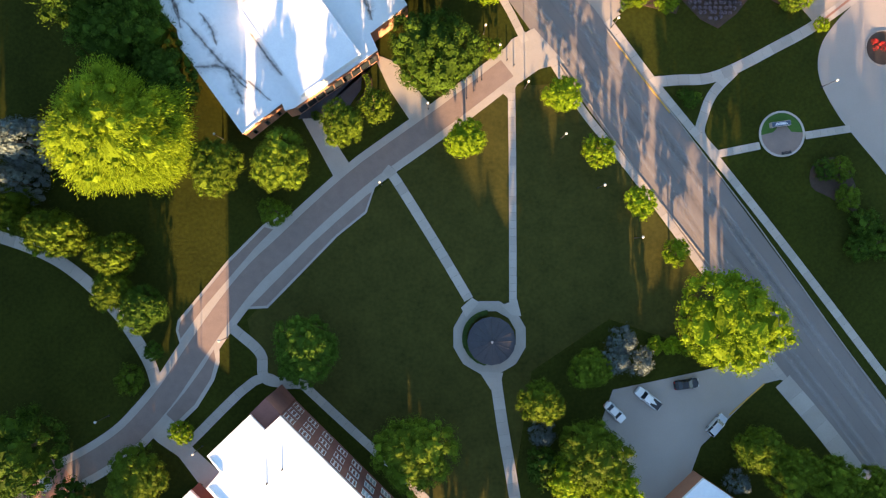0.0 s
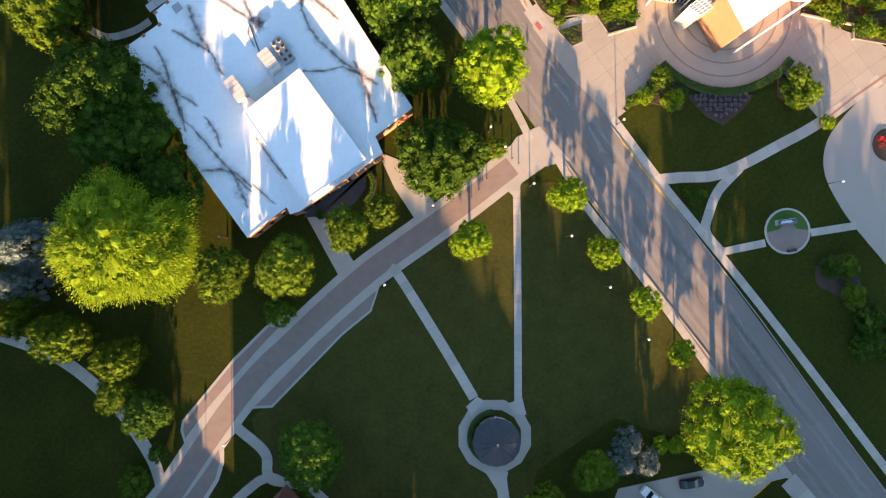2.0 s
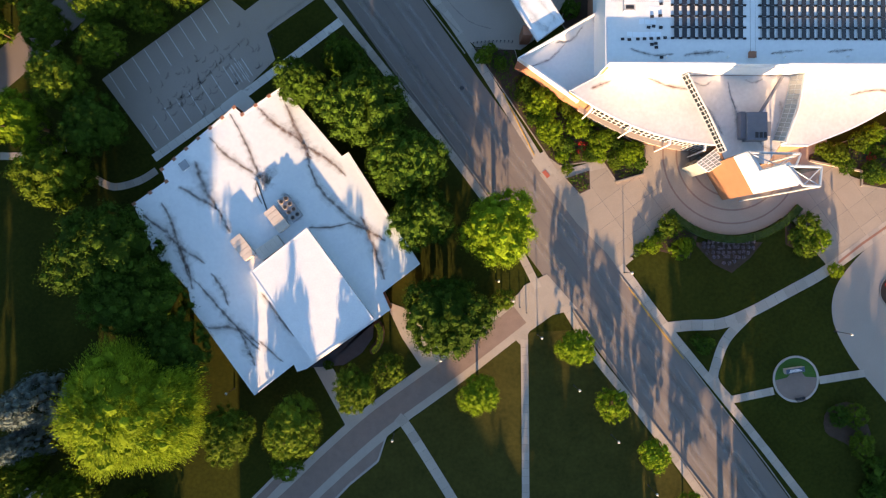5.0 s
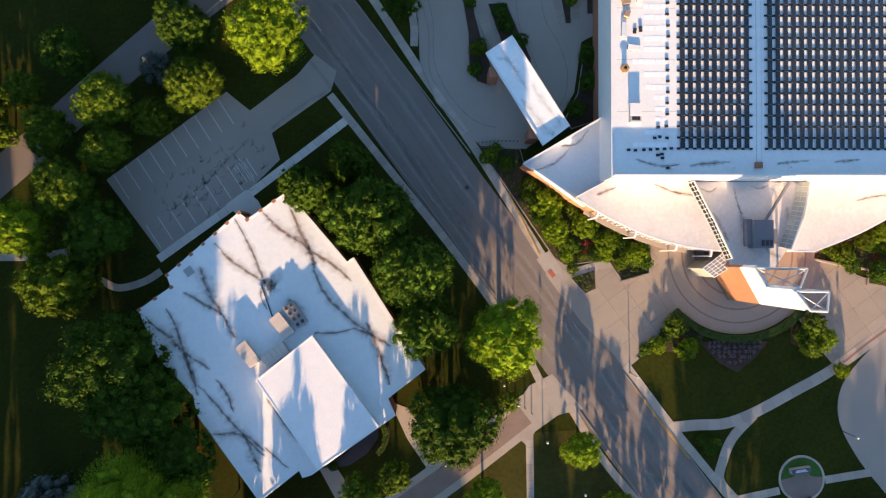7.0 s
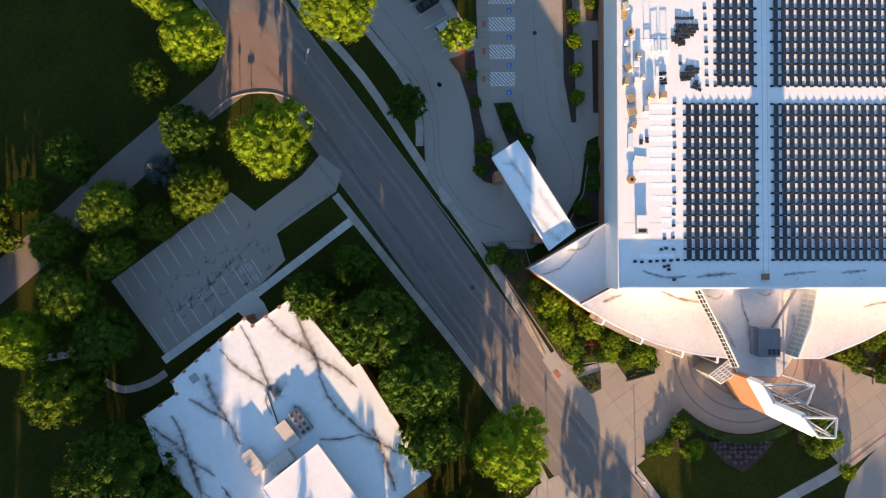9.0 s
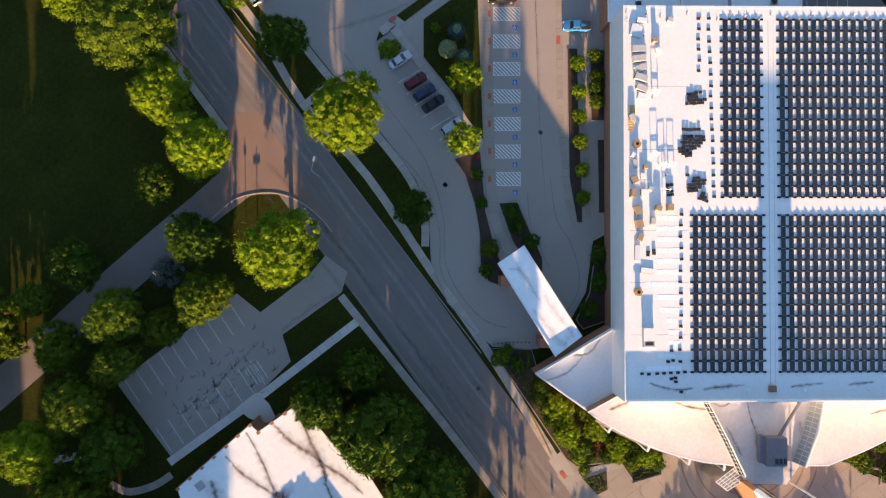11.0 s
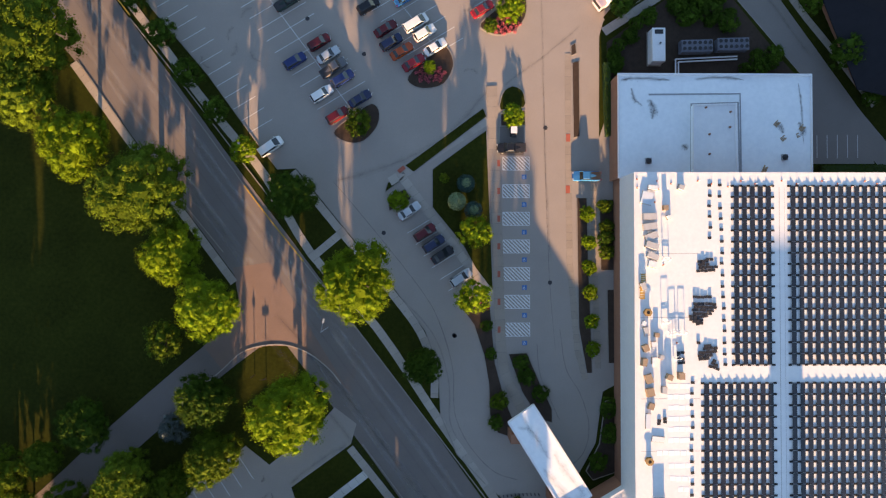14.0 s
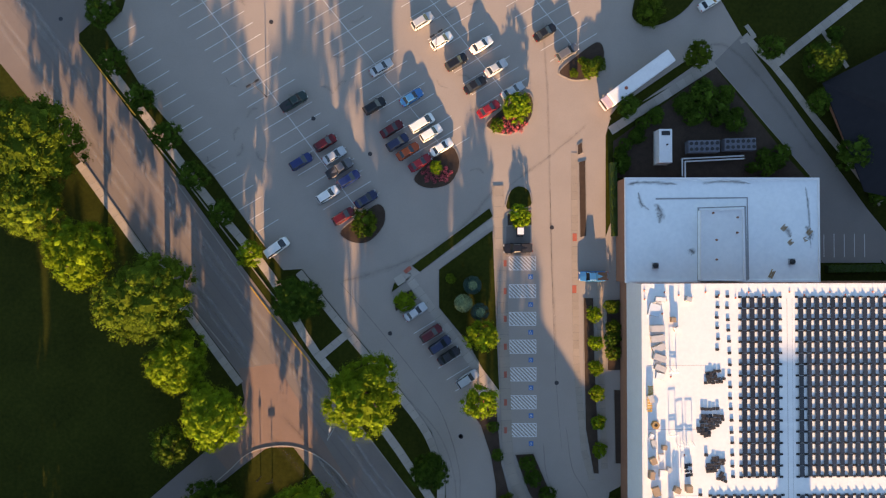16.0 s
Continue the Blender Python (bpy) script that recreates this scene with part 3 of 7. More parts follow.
def crown_mesh(name, kind, seed, clumps, leaves, size, small):
    """A crown of radius 1 and height about 1.5 round the origin: leafy puffs of uneven size with gaps between them, each a dark inside under many single leaves."""
    rng = np.random.default_rng(seed)
    pv, pf = PUFF_VERTS, PUFF_FACES
    verts, faces, start = [], [], 0
    for c in range(clumps):
        a = c * 2.39996 + rng.uniform(-0.35, 0.35)
        h = 1 - 1.75 * (c + 0.5) / clumps
        core = kind != "blue" and c % 9 == 4
        if kind == "blue":
            h = (c + 0.5) / clumps
            rad = (1 - h) * 0.82 + 0.03
            centre = np.array([math.cos(a) * rad, math.sin(a) * rad, -0.8 + 2.2 * h])
            cr = 0.12 + 0.18 * (1 - h)
        else:
            ring = math.sqrt(max(0.0, 1 - h * h))
            rad = rng.uniform(0.76, 0.94) * (1 + 0.08 * math.sin(2 * a + seed) + 0.07 * math.sin(3 * a + 2 * seed) + 0.05 * math.sin(5 * a))
            centre = np.array([math.cos(a) * ring * rad, math.sin(a) * ring * rad, h * rad * (0.85 if h > 0 else 1.2)])
            cr = rng.uniform(0.1, 0.2) * (1.5 if small else 1.0)
            if core:  # the dense inside of the crown
                centre *= 0.6
                cr = 0.34
        out = centre / (np.linalg.norm(centre) + 1e-6)
        squash = np.array([1, 1, 0.8])
        body = centre + pv * cr * (0.95 if core else 0.55) * squash * rng.uniform(0.7, 1.2, (len(pv), 1))
        verts.append(body)
        faces += (pf + start).tolist()
        start += len(body)
        d = rng.normal(size=(leaves * 3, 3))
        d /= np.linalg.norm(d, axis=1)[:, None]
        d = d[(d @ out > -0.45)][:leaves]
        n = len(d)
        p = centre + d * (cr * rng.uniform(0.5, 1.25, n))[:, None] * squash
        face = d + 0.42 * rng.normal(size=(n, 3))
        u = np.cross(face, rng.normal(size=(n, 3)))
        long = 1.3
        if kind == "willow":
            p[:, 2] -= rng.uniform(0, 0.16, n)
            p[:, :2] *= (1 + rng.uniform(-0.02, 0.13, n))[:, None]
            u = p * np.array([1, 1, 0.15]) + np.array([0, 0, -0.35]) + 0.22 * rng.normal(size=(n, 3))
            long = 3.0
        u /= np.linalg.norm(u, axis=1)[:, None] + 1e-6
        w = np.cross(face, u)
        w /= np.linalg.norm(w, axis=1)[:, None] + 1e-6
        s = size * rng.uniform(0.55, 1.35, n)[:, None]
        verts.append(np.stack([p + u * s * long, p + w * s * 0.75, p - u * s * long * 0.85, p - w * s * 0.75], 1).reshape(-1, 3))
        faces += (np.arange(4 * n).reshape(-1, 4) + start).tolist()
        start += 4 * n
    me = bpy.data.meshes.new(name)
    me.from_pydata(np.concatenate(verts).tolist(), [], faces)
    me.materials.append(LEAVES[kind])
    return me


def limb(bm, a, b, r0, r1, n=7):
    a, b = Vector(a), Vector(b)
    q = (b - a).to_track_quat("Z", "Y")
    rings = []
    for p, r in ((a, r0), ((a + b) / 2, (r0 + r1) / 2), (b, r1)):
        rings.append([bm.verts.new(p + q @ Vector((r * math.cos(6.2832 * k / n), r * math.sin(6.2832 * k / n), 0))) for k in range(n)])
    for lo, hi in zip(rings, rings[1:]):
        for k in range(n):
            bm.faces.new((lo[k], lo[(k + 1) % n], hi[(k + 1) % n], hi[k]))
    bm.faces.new(rings[-1])


def trunk_mesh(seed, conifer=False):
    rng = random.Random(seed)
    bm = bmesh.new()
    limb(bm, (0, 0, 0), (0.02, 0.01, 1.0), 0.075, 0.05)
    if conifer:
        limb(bm, (0.02, 0.01, 1.0), (0, 0, 2.5), 0.05, 0.01)
    for k in range(0 if conifer else 7):
        a = k * 0.9 + rng.uniform(-0.2, 0.2)
        e = Vector((math.cos(a) * rng.uniform(0.35, 0.6), math.sin(a) * rng.uniform(0.35, 0.6), rng.uniform(1.3, 1.75)))
        limb(bm, (0.01, 0.0, rng.uniform(0.65, 0.95)), e, 0.04, 0.014)
    me = bpy.data.meshes.new("trunk")
    bm.to_mesh(me)
    bm.free()
    me.materials.append(BARK)
    return me


PARENTS = {}
LABELS = {
    "dark": ("broad deciduous tree with dark green leaves", "tree"),
    "mid": ("deciduous tree with olive green leaves", "tree"),
    "bright": ("deciduous tree with bright yellow-green leaves", "tree"),
    "willow": ("huge willow with drooping yellow-green foliage", "tree"),
    "blue": ("blue-grey spruce with layered needles", "conifer"),
}
for kind in LEAVES:
    for v in range(3):
        big = kind != "blue"
        PARENTS[kind, v, 0] = crown_mesh("crown", kind, 11 * v + len(kind), *((165, 76, 0.0168, 0) if kind != "willow" else (230, 260, 0.0085, 0)))
        PARENTS[kind, v, 1] = crown_mesh("crown", kind, 7 * v + 3 + len(kind), 60, 36, 0.042, 1)
TRUNKS = [trunk_mesh(s) for s in (1, 2, 3)] + [trunk_mesh(9, True)]
TREE_COUNT = [0]


def tree(kind, x, y, r, h, name="tree", label="", z=0.0, group="", tall=0.0, low=0.0):
    """A tree whose crown has radius r, of total height h; tall stretches the crown upwards, low brings its foot down."""
    k = TREE_COUNT[0]
    TREE_COUNT[0] += 1
    rng = random.Random(k)
    base = thing(name, pose(x, y, z), label or LABELS[kind][0], LABELS[kind][1], group)
    small = 1 if r < 3.6 else 0
    ch = min(h * 0.42, max(h * 0.3, r * 0.95))
    crown = new("crown", PARENTS[kind, k % 3, small])
    mid = h - ch * (0.85 if kind != "blue" else 1.4) + tall * 0.3
    ch += tall * 0.8 + low * 0.5
    mid -= low * 0.45
    crown.parent = base
    crown.matrix_basis = Matrix.LocRotScale((0, 0, mid), Euler((0, 0, rng.uniform(0, 6.28))), (r * rng.uniform(0.94, 1.06), r * rng.uniform(0.94, 1.06), ch))
    trunk = new("trunk", TRUNKS[3 if kind == "blue" else k % 3])
    trunk.parent = base
    trunk.matrix_basis = Matrix.LocRotScale((0, 0, -0.05), Euler((0, 0, rng.uniform(0, 6.28))), (r * 0.9, r * 0.9, (mid + 0.1) / 1.25))
    return base


def shrub(kind, x, y, r, h, z=0.1, label="rounded green shrub in a planting bed", group="shrubs"):
    """A low round bush: a crown that reaches down to the soil, with short stems."""
    k = TREE_COUNT[0]
    TREE_COUNT[0] += 1
    rng = random.Random(k)
    base = thing("shrub", pose(x, y, z), label, "shrub", group)
    crown = new("crown", PARENTS[kind, k % 3, 1])
    crown.parent = base
    crown.matrix_basis = Matrix.LocRotScale((0, 0, h * 0.48), Euler((0, 0, rng.uniform(0, 6.28))), (r, r, h * 0.62))
    trunk = new("stem", TRUNKS[k % 3])
    trunk.parent = base
    trunk.matrix_basis = Matrix.LocRotScale((0, 0, -0.03), Euler((0, 0, rng.uniform(0, 6.28))), (r * 0.6, r * 0.6, h * 0.45))
    return base


# round the library and the west lawn
tree("willow", -54.0, 21.5, 10.9, 19.5)
tree("dark", -60.4, 48.3, 9.0, 17, low=4)
tree("dark", -55.7, 40.2, 8.6, 14.5, low=4)
tree("dark", -48.3, 30.7, 6.6, 13)
tree("dark", -54.8, 42.1, 6.6, 13)
tree("mid", -38.9, 16.0, 5.0, 12.6)
tree("mid", -27.4, 17.1, 5.4, 12.3)
tree("mid", -29.8, 8.4, 2.9, 4)
tree("mid", -16.5, 23.8, 4.1, 11.4)
tree("mid", -10.5, 27.2, 3.2, 9.8)
tree("dark", 0.1, 36.9, 8.0, 15.2, low=4)
tree("mid", 10.8, 39.5, 2.1, 3.5)
tree("bright", 6.1, 22.1, 3.8, 6.5, group="young street trees")
for x, y, r in ((24.4, 30.6, 3.6), (31.2, 19.8, 3.2), (39.2, 10.3, 3.1), (45.7, 0.9, 2.6)):
    tree("bright", x, y, r, 5.2, label="young street tree with bright yellow-green leaves", group="young street trees")
tree("bright", 53.3, -11.5, 9.2, 14.5)
tree("blue", 35.7, -15.8, 3.0, 8)
tree("blue", 34.3, -19.5, 2.8, 8)
tree("blue", 38.9, -19.5, 3.0, 8)
tree("mid", 29.2, -20.9, 4.0, 7)
tree("mid", 19.7, -26.4, 4.5, 10)
tree("blue", 20.8, -33.5, 2.7, 6)
tree("dark", 20.4, -38.8, 3.5, 7)
tree("mid", 29.3, -36.1, 6.5, 11)
tree("dark", -23.0, -16.8, 6.6, 10.8)
tree("mid", -3.1, -35.5, 7.3, 11)
tree("bright", -46.9, -32.8, 2.3, 4)
tree("mid", -54.0, -40.3, 5.8, 8.2)
tree("blue", -75.3, 20.8, 6.0, 12, tall=5)
tree("blue", -76.7, 13.6, 4.5, 10, tall=5)
tree("mid", -77.1, 8.4, 4.6, 7, tall=5)
tree("mid", -68.4, 4.0, 4.8, 7, tall=5)
tree("mid", -57.8, 0.4, 4.0, 7, tall=5)
tree("mid", -59.1, -6.3, 3.8, 7)
tree("dark", -53.2, -9.7, 4.3, 8)
tree("dark", -52.3, -17.8, 1.9, 3.5)
tree("mid", -56.4, -23.1, 2.8, 4)
tree("dark", -73.4, -34.6, 8.5, 13, tall=5)
tree("dark", -66.2, -43.6, 3.0, 6)
# along the street north of the library
tree("dark", -26.4, 79.0, 4.9, 11.5, tall=3, low=5)
tree("dark", -19.0, 84.5, 4.3, 8, tall=3, low=5)
tree("dark", -14.4, 74.0, 7.7, 16.5, tall=3, low=5)
tree("dark", -7.0, 64.2, 6.9, 16.3, tall=3, low=5)
tree("dark", -4.6, 54.5, 6.3, 14, tall=3, low=5)
tree("bright", 9.4, 52.8, 7.0, 14.2, tall=3)
# west of the street, by the side road
tree("dark", -48.6, 108.7, 5.1, 10, tall=2.0)
tree("dark", -70.6, 104.1, 4.9, 9.2)
tree("mid", -78.9, 97.6, 3.8, 7)
tree("mid", -62.8, 94.9, 5.2, 10.5, tall=1.0)
tree("mid", -47.3, 98.1, 5.2, 9, tall=2.0)
tree("mid", -55.2, 92.6, 3.9, 6, tall=2.0)
tree("blue", -55.8, 102.6, 3.2, 7)
tree("mid", -73.0, 89.4, 4.7, 9.5, tall=1.0)
tree("mid", -62.8, 86.3, 4.1, 9.5, tall=1.0)
tree("mid", -82.9, 89.3, 2.6, 6)
tree("bright", -32.6, 107.0, 7.2, 14, tall=2.0)
tree("bright", -75.8, 71.6, 5.1, 14.0, tall=2.0, low=2)
tree("mid", -69.2, 79.0, 5.0, 12, tall=1.0)
tree("dark", -63.5, 71.4, 5.8, 11, tall=1.0)
tree("mid", -70.4, 62.0, 6.1, 12.8, tall=2.0, low=3)
tree("dark", -9.3, 114.4, 3.6, 8.2)
tree("mid", -80.1, 163.1, 6.0, 13)
tree("bright", -70.8, 154.6, 6.1, 14)
tree("mid", -59.0, 146.4, 8.5, 14.3)
tree("bright", -54.0, 135.1, 5.6, 12)
tree("bright", -47.6, 125.5, 5.6, 13)
tree("mid", -57.1, 119.0, 3.4, 6)
tree("dark", -33.5, 145.9, 4.9, 8.2)
tree("bright", -20.5, 130.2, 7.0, 19)
tree("mid", -80.3, 173.8, 10.0, 14)
for x, y, r in ((-70.5, 199.8, 2.9), (-68.2, 190.2, 2.6), (-63.1, 183.4, 2.8), (-58.2, 176.5, 2.9), (-53.2, 168.9, 2.8), (-48.0, 161.9, 2.6)):
    tree("dark", x, y, r, 5.0, label="small dark green tree on the verge", group="verge trees")
tree("bright", -42.6, 154.3, 2.5, 6)
tree("bright", 0.4, 139.1, 3.1, 7)
tree("bright", 0.1, 127.1, 3.2, 8)
tree("mid", 41.9, 192.1, 2.6, 4.5)
tree("dark", 28.4, 182.3, 2.2, 4.5)
tree("dark", 55.8, 193.4, 2.4, 5)
tree("dark", 64.8, 190.6, 3.8, 7)
tree("dark", 64.9, 183.2, 2.4, 5)
tree("dark", 71.1, 173.3, 3.4, 6)
# trees to the south and west of the lawns, most unseen and added for shade
rs = random.Random(5)
# two rows out of view, added to shade the southern lawns
for row, depth in ((0, -64), (1, -88)):
    for k in range(24):
        x = -125 + k * 9.5 + rs.uniform(-2.5, 2.5) + row * 4
        y, r, h = depth + rs.uniform(-8, 4), rs.uniform(6, 8), rs.uniform(13, 16) + row * 3 + (4 if x > 62 else 0)
        if not (15 < x < 50 or -59 < x < -6) and (x < 10 or x > 60):
            tree(("dark", "mid")[k % 2], x, y, r, h)
# the last three stand out of view, added to shade the yard
for x, y, r, h in ((60.0, -35.5, 4.2, 8), (65.8, -39.1, 5.0, 9), (73.7, -41.3, 5.4, 9), (81.6, -43.4, 5.0, 9), (33.2, -42.6, 5.0, 9), (25.2, -40.5, 4.4, 8), (36.9, -53.0, 5.0, 7), (45.7, -55.6, 5.0, 7), (54.7, -53.1, 5.0, 7)):
    tree("bright" if x < 42 else "mid", x, y, r, h, tall=1.5)
# unseen row added to shade the south-east yard and the gazebo
for k in range(-2, 7):
    tree(("dark", "mid")[k % 2], 17.0 + k * 5.6, -72.0 - 3.0 * (k % 2), 4.6, (14.8 if k < 0 else 13.8 if k == 0 else 11.5), low=4)
# unseen row added to shade the lower street
for k in range(6):
    tree(("mid", "dark")[k % 2], 62.0 + k * 6.2, -82.0 + 3.0 * (k % 2), 4.8, 14.0, low=4)
# unseen low trees, added to end the sunlit strip on the promenade
for x, y, h in ((-55.0, -63.0, 8.0), (-48.5, -63.0, 6.6), (-60.5, -60.0, 8.0)):
    tree("dark", x, y, 4.0, h, low=2)
tree("blue", 57.5, -42.4, 2.6, 7)
# unseen trees added to shade the south-west corner
for x, y in ((-84, -56), (-77, -59), (-70, -56), (-63, -59), (-92, -58)):
    tree("dark", x, y, 5.2, 9.5)
# unseen trees added to shade the west lawn
for x, y in ((-91, 68), (-96, 80), (-90, 90), (-98, 98)):
    tree("dark", x, y, 6.0, 14, tall=1)
# one more unseen tree, added to close a lit stripe there
tree("mid", -86.0, 95.0, 5.0, 12.2, low=3)
# unseen trees added to shade the ground west of the library
for x, y in ((-88, -30), (-86, -12), (-88, 4), (-92, 14), (-90, 30)):
    tree("dark", x, y, 5.0, 15, tall=3)

# ---- the arena's entrance tower and lobby ----
A0, A1 = Vector((49.8, 65.0)), Vector((53.6, 58.6))
tower = thing("entrance_tower", O, "tall stepped entrance wall of orange brick and white panels", "tower")
along = (A1 - A0).normalized()
side = Vector((-along.y, along.x))


def plate(name, profile, thick, mat, parent, label=""):
    """A wall panel over the line A0-A1: profile holds (share of the line, height)."""
    n = len(profile)
    vs = []
    for off in (0.0, thick):
        for s, z in profile:
            p = A0 + (A1 - A0) * s + side * off
            vs.append((p.x, p.y, z))
    fs = [tuple(range(n)), tuple(range(2 * n - 1, n - 1, -1))] + [(i, n + i, n + (i + 1) % n, (i + 1) % n) for i in range(n)]
    return mesh(name, vs, fs, mat, parent, label)


plate("brick_wall", [(0, 0), (1, 0), (1, 11.6), (0, 12.2)], 0.9, TANBRICK, tower, "orange brick base")
plate("upper_panel", [(0.0, 12.2), (1.0, 11.6), (1.0, 24.6), (0.5, 24.6), (0.5, 16.8), (0.0, 16.6)], 0.86, METAL, tower, "stepped white metal panel")


def beam(parent, a, b, r=0.14, mat=None, name="beam"):
    bm = bmesh.new()
    limb(bm, a, b, r, r, 6)
    return part(name, bm, mat or METAL, parent)


PALESTEEL = material("pale_steel", (0.5, 0.53, 0.56), (0.42, 0.45, 0.48), 1.0, 0.4, 0.1, bump=0.05)
LOW = [(50.0, 65.0, 16.9), (58.8, 64.8, 16.9), (57.6, 61.8, 16.9), (52.0, 61.6, 16.9)]
HIGH = [(52.0, 61.6, 24.7), (57.3, 61.5, 24.7), (57.0, 58.5, 24.7), (54.4, 58.6, 24.7)]
for quad in (LOW, HIGH):
    for k in range(4):
        beam(tower, quad[k], quad[(k + 1) % 4], 0.2, PALESTEEL)
    beam(tower, quad[0], quad[2], 0.1, PALESTEEL, "brace")
    beam(tower, quad[1], quad[3], 0.1, PALESTEEL, "brace")
for x, y, z in (LOW[1], HIGH[1], HIGH[2]):
    beam(tower, (x, y, 0.0), (x, y, z), 0.18, PALESTEEL, "post")
mesh("glazing", [(52.2, 61.3, 2.5), (57.2, 61.2, 2.5), (57.2, 61.2, 24.4), (52.2, 61.3, 24.4), (52.2, 61.22, 2.5), (57.2, 61.12, 2.5), (57.2, 61.12, 24.4), (52.2, 61.22, 24.4)],
     [(0, 1, 2, 3), (7, 6, 5, 4), (0, 4, 5, 1), (1, 5, 6, 2), (2, 6, 7, 3), (3, 7, 4, 0)], GLASS, tower)

# raised middle of the lobby, glazed on its west side
CORE_STAINS = []
VEE = [(42.9, 80.5), (49.4, 67.0), (50.4, 64.6), (58.0, 64.4), (60.6, 68.0), (64.4, 80.5)]
slab("lobby_core", VEE, 0.0, 8.1, TANBRICK, arena)
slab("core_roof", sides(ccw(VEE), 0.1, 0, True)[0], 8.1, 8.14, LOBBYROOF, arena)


def slanted_glazing(name, pts, lean, z0, z1, bays, glass):
    """A leaning glass strip along pts with pale bars: its top lies over pts, its foot lean metres to the left of them."""
    pts = smooth(pts, bays // (len(pts) - 1))
    foot = sides(pts, lean, 0)[0]
    n = len(pts)
    verts = [(x, y, z) for row, z in ((foot, z0), (pts, z1), (foot, z0 - 0.15), (pts, z1 - 0.15)) for x, y in row]
    faces = [q for k in range(n - 1) for q in ((k, k + 1, n + k + 1, n + k), (2 * n + k + 1, 2 * n + k, 3 * n + k, 3 * n + k + 1))]
    strip_ob = mesh(name, verts, faces, glass, arena, "leaning strip of glass with pale bars")
    up = Vector((0, 0, 0.03))
    for k in range(n):
        beam(strip_ob, Vector((*foot[k], z0)) + up, Vector((*pts[k], z1)) + up, 0.07, PALESTEEL, "glazing_bar")
    for share, r in ((0.0, 0.12), (0.5, 0.05), (1.0, 0.14)):
        line = [Vector((*f, z0)).lerp(Vector((*p, z1)), share) + up for f, p in zip(foot, pts)]
        for p, q in zip(line, line[1:]):
            beam(strip_ob, p, q, r, PALESTEEL, "glazing_rail")


strip("core_wall", [(42.95, 80.4), (46.7, 73.2), (49.8, 66.6)], 0.3, 8.0, 9.8, METAL, arena, "white wall behind the glazing")
slanted_glazing("clerestory", [(49.75, 66.6), (46.62, 73.2), (42.9, 80.3)], 0.55, 8.3, 9.9, 18, GLASS)
strip("core_wall", [(64.3, 80.4), (62.9, 74.0), (60.6, 68.0)], 0.3, 8.0, 9.7, METAL, arena, "white wall beside the glazing")
slanted_glazing("clerestory", [(60.2, 68.2), (62.3, 74.0), (63.8, 80.2)], 1.4, 8.3, 9.9, 14, PALEGLASS)
for pts, w, mat in (([(44.6, 79.3), (46.4, 78.6), (48.0, 79.4)], 0.4, 0), ([(50.9, 79.6), (51.4, 77.0), (52.2, 74.6)], 0.3, 0), ([(53.8, 79.8), (55.6, 79.2), (57.4, 79.9)], 0.4, 0), ([(60.4, 76.0), (60.8, 73.0), (60.0, 70.6)], 0.9, 1), ([(47.0, 75.0), (48.6, 72.2), (50.0, 69.4)], 0.6, 1), ([(51.6, 76.5), (52.6, 72.8), (53.0, 68.5)], 0.8, 1), ([(56.0, 69.0), (58.0, 67.2), (59.6, 67.0)], 0.8, 1)):
    CORE_STAINS.append((pts, w, mat))
# windows and sills in the curved west front
FRONT = smooth([(22.2, 77.5), (28.0, 74.0), (35.2, 70.7), (42.4, 68.7), (48.5, 67.9)], 4)
for k in range(3, 16):
    a, b = FRONT[k], FRONT[k + 1]
    width = (Vector(b) - Vector(a)).length / 2 - 0.07
    for z, hh in ((0.8, 2.9), (4.4, 1.5), (6.0, 1.5)):
        wall_windows(arena, a, b, z, hh, width, 0.05, frame_mat=PALESTEEL)
    if k % 4 == 3:  # pale fins that stand out from the brick
        d = (Vector(b) - Vector(a)).normalized()
        beam(arena, (a[0], a[1], 7.6), (a[0] + d.y * 1.1, a[1] - d.x * 1.1, 7.6), 0.26, METAL, "fin")
        beam(arena, (a[0] + d.y * 1.1, a[1] - d.x * 1.1, 0.0), (a[0] + d.y * 1.1, a[1] - d.x * 1.1, 7.7), 0.14, METAL, "fin_post")
strip("sun_shade", sides(FRONT[2:14], 0, 0.45)[1], 0.9, 3.95, 4.15, CONCRETE, arena, "pale projecting sun shade")

# window band at the tower's foot, built out as a block of glass
WINDOW_BLOCK = [(45.6, 64.7), (49.4, 67.6), (51.7, 65.6), (47.7, 63.1)]
window_block_glass = slab("window_block", WINDOW_BLOCK, 0.0, 7.2, PALEGLASS, arena, "pale-framed window band built out as a glass block")
for k in range(6):
    for p, q, r, s4 in ((WINDOW_BLOCK[0], WINDOW_BLOCK[1], WINDOW_BLOCK[3], WINDOW_BLOCK[2]), (WINDOW_BLOCK[0], WINDOW_BLOCK[3], WINDOW_BLOCK[1], WINDOW_BLOCK[2])):
        a, b = Vector(p).lerp(Vector(q), k / 5), Vector(r).lerp(Vector(s4), k / 5)
        beam(window_block_glass, (a.x, a.y, 7.22), (b.x, b.y, 7.22), 0.07, METAL, "glazing_bar")

# roof plant on the lobby
plant = thing("rooftop_unit", pose(55.0, 71.0, 8.14), "large grey rooftop air handling unit with a duct", "air handler")
bm = bmesh.new()
box(bm, -1.6, -2.6, 0.2, 2.0, 2.4, 2.0)
part("casing", bm, UNITGREY, plant)
bm = bmesh.new()
box(bm, -2.5, -2.2, 0.2, -1.6, 2.6, 1.4)
part("intake", bm, UNITGREY, plant)
bm = bmesh.new()
box(bm, 2.0, -1.8, 0.3, 2.9, 0.8, 1.5)
